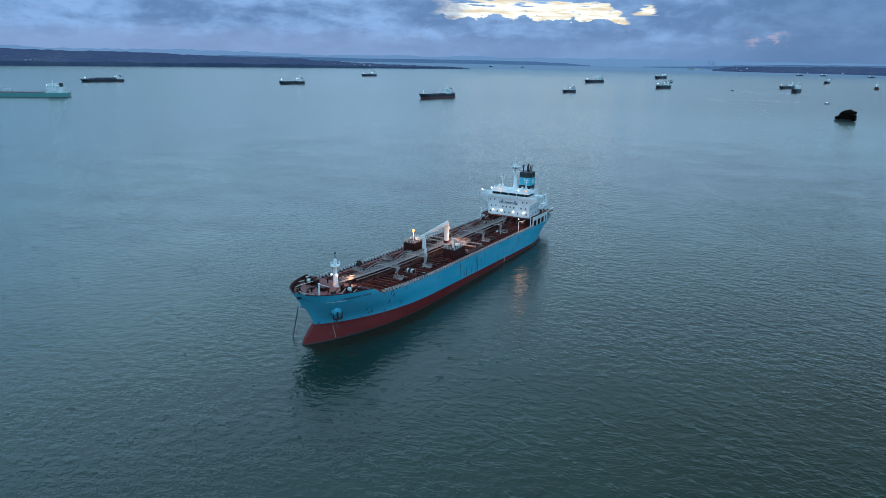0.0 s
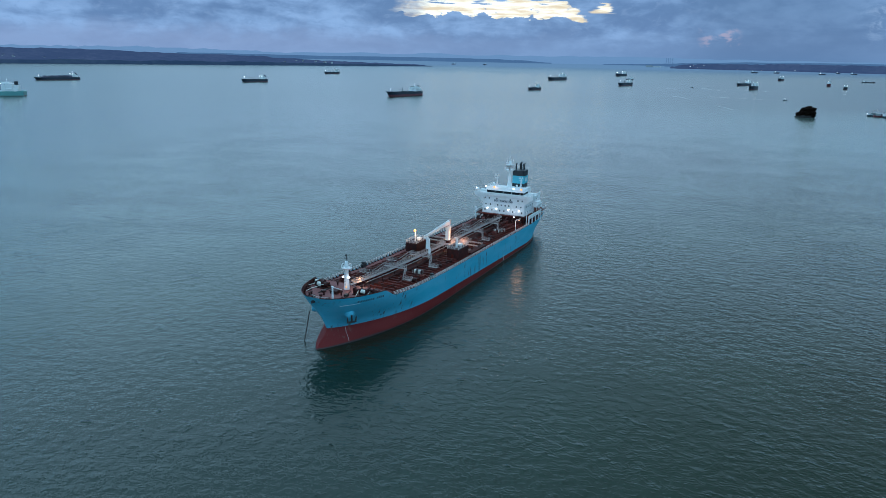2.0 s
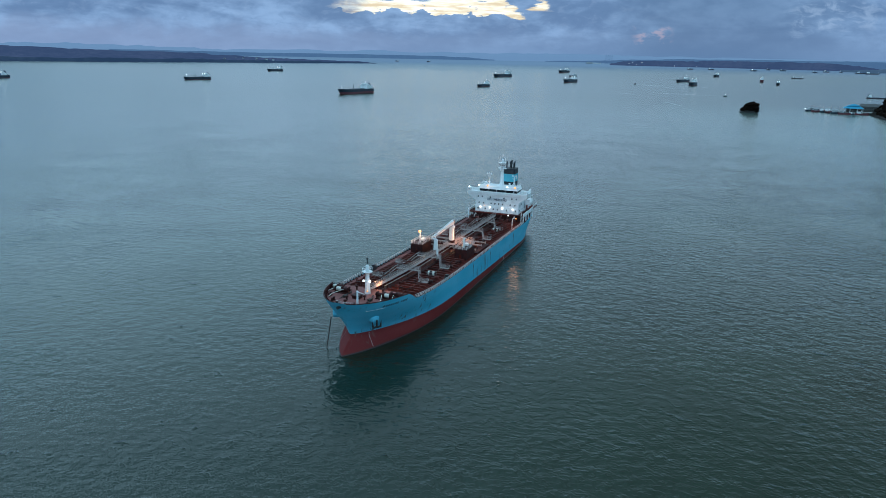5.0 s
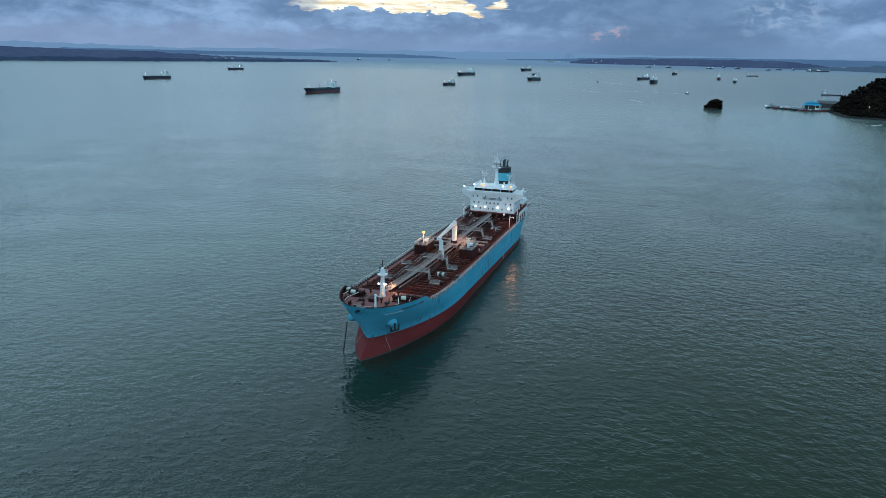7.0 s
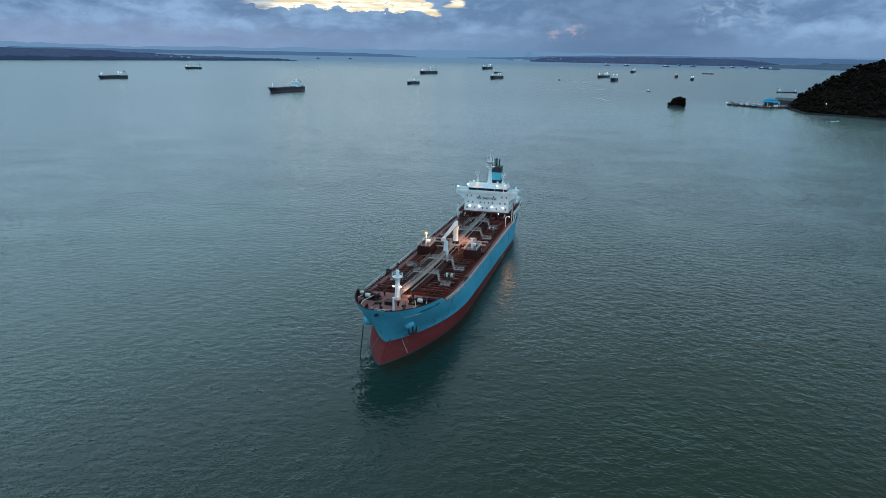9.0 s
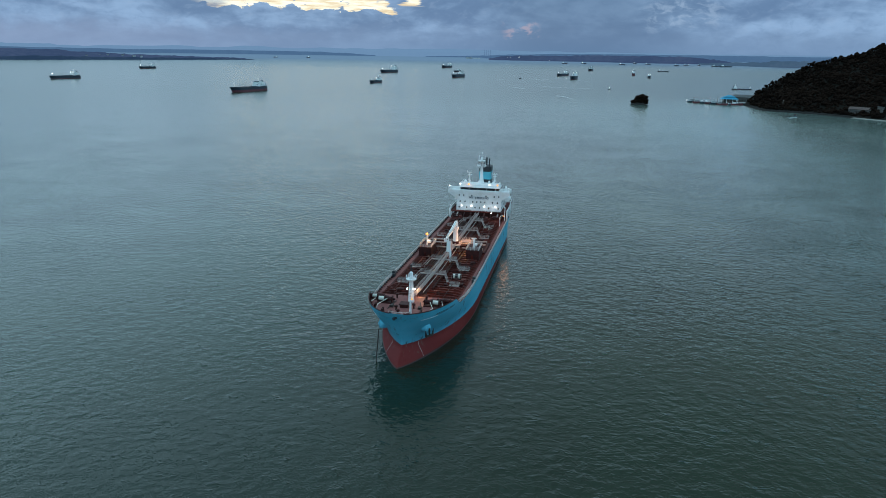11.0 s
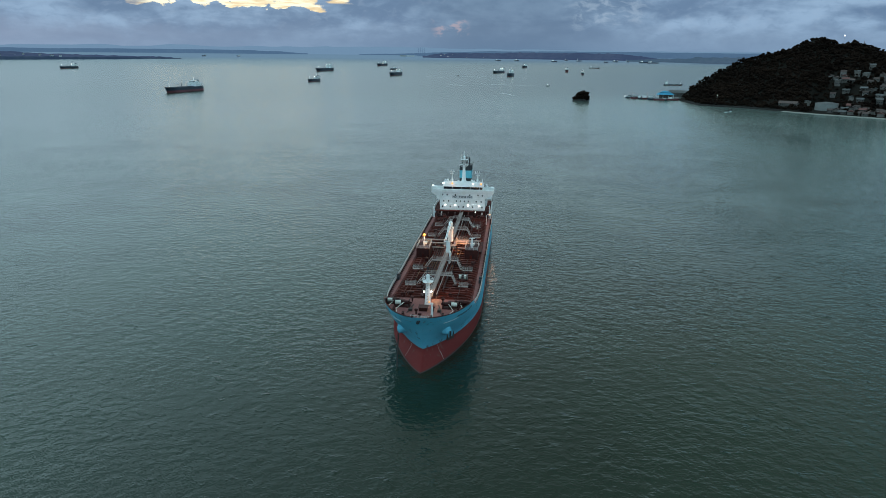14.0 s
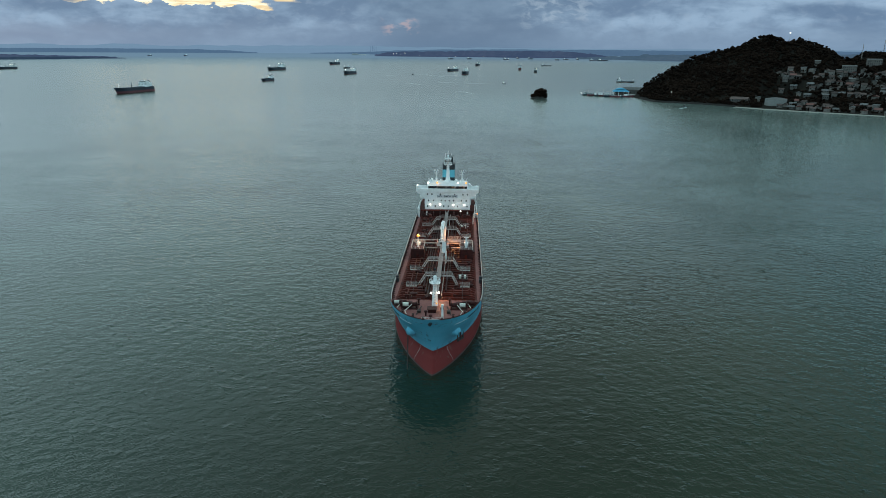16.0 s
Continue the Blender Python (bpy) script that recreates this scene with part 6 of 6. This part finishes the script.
def build_headland():
    xs, ys = np.arange(-1270, -540, 9.0), np.arange(290, 1200, 9.0)
    verts, faces = [], []
    for x in xs:
        for y in ys:
            verts.append((x, y, ground_z(x, y)))
    n = len(ys)
    for i in range(len(xs) - 1):
        for j in range(n - 1):
            a = i * n + j
            if max(verts[q][2] for q in (a, a + n, a + n + 1, a + 1)) > -2.5:
                faces.append((a, a + n, a + n + 1, a + 1))
    me = bpy.data.meshes.new("headland")
    me.from_pydata(verts, [], faces)
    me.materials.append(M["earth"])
    me.shade_smooth()
    tagged(new("headland", me), "steep dark wooded headland with a village", "headland", kind="structure")
    # beach and sea wall
    for name, mat, i0, i1, wide, up, lab in (("beach", "sand", 6, 11, 5.0, 0.5, "narrow pale beach"), ("sea_wall", "rock", 2, 6, 2.0, 2.2, "low concrete sea wall along the shore")):
        bm = B()
        rows = []
        for i in range(i0, i1 + 1):
            p = Vector(SHORE[i])
            a, b = Vector(SHORE[i - 1]), Vector(SHORE[i + 1])
            t = (b - a).normalized()
            nrm = Vector((t.y, -t.x))
            rows.append([bm.verts.new((*(p + nrm * o), z)) for o, z in ((wide, -0.5), (wide - 1.0, up * 0.4), (0.0, up), (-3.0, up + 0.4))])
        for a, b in zip(rows, rows[1:]):
            for j in range(3):
                bm.faces.new((a[j], b[j], b[j + 1], a[j + 1]))
        bmesh.ops.recalc_face_normals(bm, faces=bm.faces[:])
        tagged(part(name, bm, mat), lab, name.replace("_", " "), kind="structure")


build_headland()


def village(x, y):
    """1 in the built-up part of the slope."""
    d = inland(x, y)
    g = ground_z(x, y)
    return d > 6 and ((y > 452 and g < 9) or (y > 492 and 15 <= g < 52))


def build_woods():
    rnd = random.Random(3)
    spots = []
    tries = 0
    while len(spots) < 15000 and tries < 90000:
        tries += 1
        x, y = rnd.uniform(-1200, -640), rnd.uniform(300, 820)
        d = inland(x, y)
        if d < 7 or d > 300:
            continue
        if village(x, y) and rnd.random() < 0.62:
            continue
        r = rnd.uniform(2.0, 3.4) * (1.0 if rnd.random() < 0.9 else 1.7) * (0.8 if d < 25 else 1.0)
        if math.hypot(x + 838, y - 474) < 21 or (math.hypot(x + 810, y - 464) < 22 and d < 40):
            continue
        spots.append((x, y, ground_z(x, y) + r * 0.6, r))
    ob = foliage("woods", spots, 4, None, 2, 3, 1)
    tagged(ob, "dense dark woods covering the headland", "woods", kind="stuff")


build_woods()


def house_kind(name, label, w, d, h, roof_mat, gable, group):
    """A village house at the origin, front towards +x."""
    ob = thing(name, label, "house", group)
    bm = B()
    box(bm, -d / 2, d / 2, -w / 2, w / 2, -3.0, h)
    wall = part("wall", bm, "wall", ob)
    bm = B()
    e, t = 0.6, 0.25
    if gable:
        rise = d * 0.30
        for s in (1, -1):
            v = [bm.verts.new(c) for c in ((0, -w / 2 - e, h + rise), (0, w / 2 + e, h + rise), (s * (d / 2 + e), w / 2 + e, h - 0.2), (s * (d / 2 + e), -w / 2 - e, h - 0.2))]
            u = [bm.verts.new(c.co + Vector((0, 0, t))) for c in v]
            for q in ((v[0], v[1], v[2], v[3]), (u[3], u[2], u[1], u[0]), (v[2], u[2], u[3], v[3]), (v[1], u[1], u[2], v[2]), (v[0], v[3], u[3], u[0])):
                bm.faces.new(q)
        for y in (-w / 2, w / 2):
            bm.faces.new([bm.verts.new(c) for c in ((-d / 2, y, h), (d / 2, y, h), (0, y, h + rise))])
    else:
        v = [bm.verts.new(c) for c in ((-d / 2 - e, -w / 2 - e, h + 1.3), (-d / 2 - e, w / 2 + e, h + 1.3), (d / 2 + e, w / 2 + e, h + 0.05), (d / 2 + e, -w / 2 - e, h + 0.05))]
        u = [bm.verts.new(c.co + Vector((0, 0, t))) for c in v]
        for q in ((v[3], v[2], v[1], v[0]), (u[0], u[1], u[2], u[3]), (v[0], v[1], u[1], u[0]), (v[1], v[2], u[2], u[1]), (v[2], v[3], u[3], u[2]), (v[3], v[0], u[0], u[3])):
            bm.faces.new(q)
    bmesh.ops.recalc_face_normals(bm, faces=bm.faces[:])
    part("roof", bm, roof_mat, ob)
    n = max(2, int(w / 2.6))
    for s in range(max(1, int(h / 2.9))):
        for k in range(n):
            bm = B()
            y = lerp(-w / 2 + 1.2, w / 2 - 1.2, k / (n - 1))
            box(bm, d / 2 - 0.04, d / 2 + 0.06, y - 0.5, y + 0.5, 0.8 + 2.9 * s, 2.1 + 2.9 * s)
            part("window", bm, "glass", ob)
    return ob


def build_village():
    rnd = random.Random(9)
    kinds = [house_kind("house", "small plastered house with rusty tin roof", 7, 6, 2.9, "roof", True, "village houses"),
             house_kind("house", "two-storey pale house with rusty roof", 7.5, 7, 5.6, "roof", True, "village houses"),
             house_kind("house", "low house with a grey zinc roof", 9, 6, 2.9, "roof_grey", True, "village houses"),
             house_kind("house", "flat-roofed pale block house", 8, 7, 5.4, "roof_grey", False, "village houses"),
             house_kind("house", "house with terracotta tiled roof", 9, 8, 3.2, "tile", True, "village houses"),
             house_kind("house", "three-storey pale building with flat roof", 20, 9, 9.4, "roof_grey", False, "village houses")]
    used = [False] * len(kinds)
    spots = []
    fixed = [(-893, 604, 5, 0.0), (-892, 640, 5, 8), (-822, 500, 4, -12), (-905, 560, 3, 5), (-872, 580, 1, -20)]
    for x, y, k, turn in fixed:
        spots.append((x, y))
        m = Matrix.LocRotScale(Vector((x, y, ground_z(x, y) + 1.2)), Euler((0, 0, radians(-25 + turn))), None)
        if used[k]:
            copy_thing(kinds[k], m)
        else:
            kinds[k].matrix_basis, used[k] = m, True
    tries = 0
    while len(spots) < 300 and tries < 24000:
        tries += 1
        x, y = rnd.uniform(-990, -640), rnd.uniform(440, 800)
        if not village(x, y) or inland(x, y) > 230:
            continue
        if any(math.hypot(x - a, y - b) < 6.4 for a, b in spots):
            continue
        if math.hypot(x + 838, y - 474) < 26:
            continue
        spots.append((x, y))
        k = rnd.choice((0, 0, 0, 0, 1, 2, 2, 2, 3, 4))
        m = Matrix.LocRotScale(Vector((x, y, ground_z(x, y) + 0.4)), Euler((0, 0, radians(rnd.choice((-35, 55, -25, 65)) + rnd.uniform(-12, 12)))), None)
        if used[k]:
            copy_thing(kinds[k], m)
        else:
            kinds[k].matrix_basis, used[k] = m, True


build_village()


def build_shore_things():
    # storage tank on the shore
    tank = thing("storage_tank", "large pale cylindrical storage tank with shallow cone roof", "tank")
    part("shell", lathe(B(), [(15.0, -4.0), (15.0, 9.4), (15.3, 9.4), (15.3, 9.8)], n=48), "concrete", tank)
    part("roof", lathe(B(), [(15.2, 9.8), (8.0, 11.2), (0.4, 12.0)], n=48), "roof_grey", tank)
    bm = B()
    for k in range(40):
        a = 0.3 + k * 0.022
        tube(bm, (15.1 * math.cos(a), 15.1 * math.sin(a), 0.24 * k), (15.9 * math.cos(a), 15.9 * math.sin(a), 0.24 * k), 0.1, n=4)
    part("stair", bm, "grey", tank)
    tank.location = (-838, 474, ground_z(-838, 474) - 0.3)
    sh = house_kind("shed", "long low shore shed with rusty roof", 26, 10, 4.0, "roof", True, "")
    sh.matrix_basis = Matrix.LocRotScale(Vector((-858, 428, ground_z(-858, 428))), Euler((0, 0, radians(-40))), None)
    # pier, sheds and moored boats
    bm = B()
    pts = [(-1085, 322), (-1070, 285), (-1092, 252)]
    for (ax, ay), (bx, by) in zip(pts, pts[1:]):
        a, b = Vector((ax, ay)), Vector((bx, by))
        t = (b - a).normalized()
        n = Vector((-t.y, t.x)) * 9
        v = [bm.verts.new((*q, z)) for z in (2.0, 2.8) for q in (a + n, b + n, b - n, a - n)]
        for q in ((3, 2, 1, 0), (4, 5, 6, 7), (0, 1, 5, 4), (1, 2, 6, 5), (2, 3, 7, 6), (3, 0, 4, 7)):
            bm.faces.new([v[i] for i in q])
    pier = part("pier", bm, "concrete")
    tagged(pier, "concrete landing pier at the foot of the headland", "pier", kind="structure")
    pile = None
    for k in range(14):
        f = k / 13
        x, y = (lerp(-1083, -1070, f * 2), lerp(318, 285, f * 2)) if f < 0.5 else (lerp(-1070, -1092, f * 2 - 1), lerp(285, 252, f * 2 - 1))
        for o in (-7, 7):
            if pile is None:
                bm = B()
                tube(bm, (0, 0, -3), (0, 0, 2.0), 0.5, n=8)
                pile = part("pile", bm, "concrete", pier)
                pile.location = (x + o, y, 0)
            else:
                shared("pile", pile.data, pier, Matrix.Translation((x + o, y, 0)))
    hall = thing("boathouse", "open pier hall with bright blue hipped roof", "shed")
    bm = B()
    for z0, z1, w0, w1 in ((6.0, 9.5, 15, 9.5), (10.0, 12.6, 9.5, 2.0)):
        lo = [bm.verts.new((sx * w0 * 0.75, sy * w0, z0)) for sx, sy in ((-1, -1), (1, -1), (1, 1), (-1, 1))]
        hi = [bm.verts.new((sx * w1 * 0.6, sy * w1, z1)) for sx, sy in ((-1, -1), (1, -1), (1, 1), (-1, 1))]
        for k in range(4):
            bm.faces.new((lo[k], lo[(k + 1) % 4], hi[(k + 1) % 4], hi[k]))
        bm.faces.new(hi)
        bm.faces.new(lo[::-1])
    part("roof", bm, "blue_roof", hall)
    bm = B()
    box(bm, -7.5, 7.5, -10, 10, 0, 6.1)
    part("wall", bm, "wall", hall)
    for sx in (-10, 10):
        for sy in (-13, -5, 5, 13):
            bm = B()
            tube(bm, (sx, sy, -3), (sx, sy, 6.3), 0.4, n=6)
            part("post", bm, "white", hall)
    hall.matrix_basis = Matrix.LocRotScale(Vector((-1074, 292, 2.8)), Euler((0, 0, radians(-5))), None)
    sh = house_kind("warehouse", "long grey warehouse behind the pier", 34, 14, 7.0, "roof_grey", True, "")
    sh.matrix_basis = Matrix.LocRotScale(Vector((-1145, 330, 1.8)), Euler((0, 0, radians(-20))), None)
    rnd = random.Random(2)
    for k, (x, y, turn) in enumerate(((-1070, 258, 40), (-1058, 268, 105), (-1062, 277, 70), (-1049, 287, 20), (-1084, 243, 95), (-1110, 238, 50), (-1053, 301, 80), (-1098, 232, 120), (-1046, 276, 60), (-1074, 248, 10))):
        boat = thing("fishing_boat", "moored wooden fishing boat with white cabin", "boat", "moored boats")
        bm = B()
        rows = []
        for u, w, z in ((-8, 1.9, 2.2), (-4, 2.4, 1.9), (2, 2.4, 2.0), (6, 1.5, 2.6), (9, 0.05, 3.4)):
            rows.append([bm.verts.new((u, s * w * q, zz)) for s, q, zz in ((-1, 1, z), (-1, 0.7, -0.4), (1, 0.7, -0.4), (1, 1, z))])
        for a, b in zip(rows, rows[1:]):
            for j in range(3):
                bm.faces.new((a[j], b[j], b[j + 1], a[j + 1]))
            bm.faces.new((a[3], b[3], b[0], a[0]))
        bm.faces.new(rows[0])
        bmesh.ops.recalc_face_normals(bm, faces=bm.faces[:])
        part("hull", bm, "hull_dark" if k % 2 else "boot", boat)
        bm = B()
        box(bm, -6, -0.5, -1.6, 1.6, 1.8, 4.4, 0.1)
        part("cabin", bm, "white" if k % 3 == 0 else "far_wall", boat)
        bm = B()
        tube(bm, (1.5, 0, 2), (1.5, 0, 9.5), 0.2, n=5)
        tube(bm, (1.5, 0, 6.5), (-4.5, 0, 7.5), 0.14, n=5)
        part("mast", bm, "grey", boat)
        boat.matrix_basis = Matrix.LocRotScale(Vector((x, y, 0)), Euler((0, 0, radians(turn))), Vector((1, 1, 1)) * rnd.uniform(0.75, 1.35))
    far_ship("barge", "low dark barge behind the headland", "barge", -1677, 432, 46, 10, 2.4, "hull_dark", 0.4, 88, 0.16, 1, "", 0)
    # lamp posts, aerials; the third post stands in the sea for a lit buoy
    for x, y, z, h, lit in ((-935, 345, 2.2, 9, True), (-1000, 553, 92, 23, True), (-1110, 226, 0.0, 3, True)):
        g = max(ground_z(x, y), 0.0)
        post = thing("street_lamp" if h < 12 else "light_mast", "post with a bright white lamp" if h < 12 else "slender mast on the ridge with a bright lamp", "lamp")
        bm = B()
        tube(bm, (x, y, g - 0.5 if g > 0.2 else -2.5), (x, y, g + h), 0.22, 0.12, 6)
        part("pole", bm, "grey", post)
        bm = B()
        ball(bm, (x, y, g + h), 1.4 if h > 12 else 0.85, 2)
        part("lamp_head", bm, "lamp_shore", post, "bright lit lamp")
    for x, y, h in ((-960, 690, 22), (-1000, 585, 12), (-930, 640, 16)):
        g = ground_z(x, y)
        mast = thing("aerial_mast", "thin lattice aerial on the ridge", "mast")
        bm = B()
        for dx, dy in ((-0.6, -0.6), (0.6, -0.6), (0, 0.7)):
            tube(bm, (x + dx, y + dy, g - 0.5), (x + dx * 0.3, y + dy * 0.3, g + h + 8), 0.14, n=4)
        for k in range(8):
            zz = g + (h + 8) * (k + 1) / 9
            tube(bm, (x - 0.5, y - 0.5, zz), (x + 0.5, y + 0.4, zz + 1), 0.08, n=4)
        part("lattice", bm, "grey", mast)
    # lights and towers of the far shore
    for b, d, z, s in ((186.55, 8250, 30, 5), (186.3, 8250, 34, 4), (185.6, 8250, 38, 5), (186.0, 8250, 18, 4), (184.5, 8150, 14, 3), (183.2, 8150, 10, 3), (179.4, 8150, 12, 4), (181.6, 8150, 8, 3)):
        p, k = afar(HUB.x + d * math.cos(radians(b)), HUB.y + d * math.sin(radians(b)))
        ob = thing("shore_light", "bright lamp on the far shore", "lamp", "far shore lights")
        bm = B()
        ball(bm, (0, 0, z), s * 0.8, 1)
        part("lamp_head", bm, "lamp_shore", ob)
        bm = B()
        tube(bm, (0, 0, -2), (0, 0, z), 0.7, n=5)
        part("pole", bm, "black", ob)
        ob.matrix_basis = Matrix.LocRotScale(p, None, Vector((k, k, k)))
    # rigs take the far land's material, with its haze put in as glow
    for b in (188.25, 187.95):
        p, k = afar(HUB.x + 10000 * math.cos(radians(b)), HUB.y + 10000 * math.sin(radians(b)))
        ob = thing("jack_up_rig", "tall lattice legs of a far jack-up rig", "rig", "far rigs")
        for dx in (-14, 14):
            bm = B()
            for ox, oy in ((-3, -3), (3, -3), (0, 3)):
                tube(bm, (ox, dx + oy, -2), (ox, dx + oy, 118), 1.0, n=5)
            for q in range(12):
                tube(bm, (0, dx - 3, q * 9.5), (0, dx + 3, q * 9.5 + 9.5), 0.6, n=4)
            part("leg", bm, "land_far", ob)
        bm = B()
        box(bm, -20, 20, -34, 34, 10, 24)
        part("platform", bm, "land_far", ob)
        ob.matrix_basis = Matrix.LocRotScale(p, None, Vector((k, k, k)))
    p, k = afar(HUB.x + 9800 * math.cos(radians(189.2)), HUB.y + 9800 * math.sin(radians(189.2)))
    ob = thing("quay_sheds", "pale low sheds on a far quay", "shed")
    for y, w, h in ((-60, 80, 22), (40, 100, 16)):
        bm = B()
        box(bm, -15, 15, y - w / 2, y + w / 2, -2, h)
        part("shed", bm, "far_wall", ob)
    ob.matrix_basis = Matrix.LocRotScale(p, None, Vector((k, k, k)))


build_shore_things()


def far_buildings():
    rnd = random.Random(17)
    for k in range(70):
        b = rnd.uniform(214, 246)
        off = rnd.uniform(20, 260)
        d = lerp(4480, 5500, max(0.0, 241 - b) / 27) - max(0.0, b - 241) * 75 + off
        p, s = afar(HUB.x + d * math.cos(radians(b)), HUB.y + d * math.sin(radians(b)))
        z = (0.17 + 0.9 * off / 900) * lerp(90, 28, max(0.0, 241 - b) / 27) + 9
        ob = thing("building", "small pale building on the far coast", "building", "far coast buildings")
        w, h = rnd.uniform(6, 17), rnd.uniform(4, 7.5)
        bm = B()
        box(bm, -8, 8, -w / 2, w / 2, -z, h, 0.2)
        part("wall", bm, "far_wall", ob)
        bm = B()
        box(bm, -9, 9, -w / 2 - 1, w / 2 + 1, h, h + 1.0, 0.1)
        part("roof", bm, "roof_grey", ob)
        ob.matrix_basis = Matrix.LocRotScale(p + Vector((0, 0, z * s)), Euler((0, 0, radians(b + rnd.uniform(-15, 15)))), Vector((s, s, s)))


far_buildings()
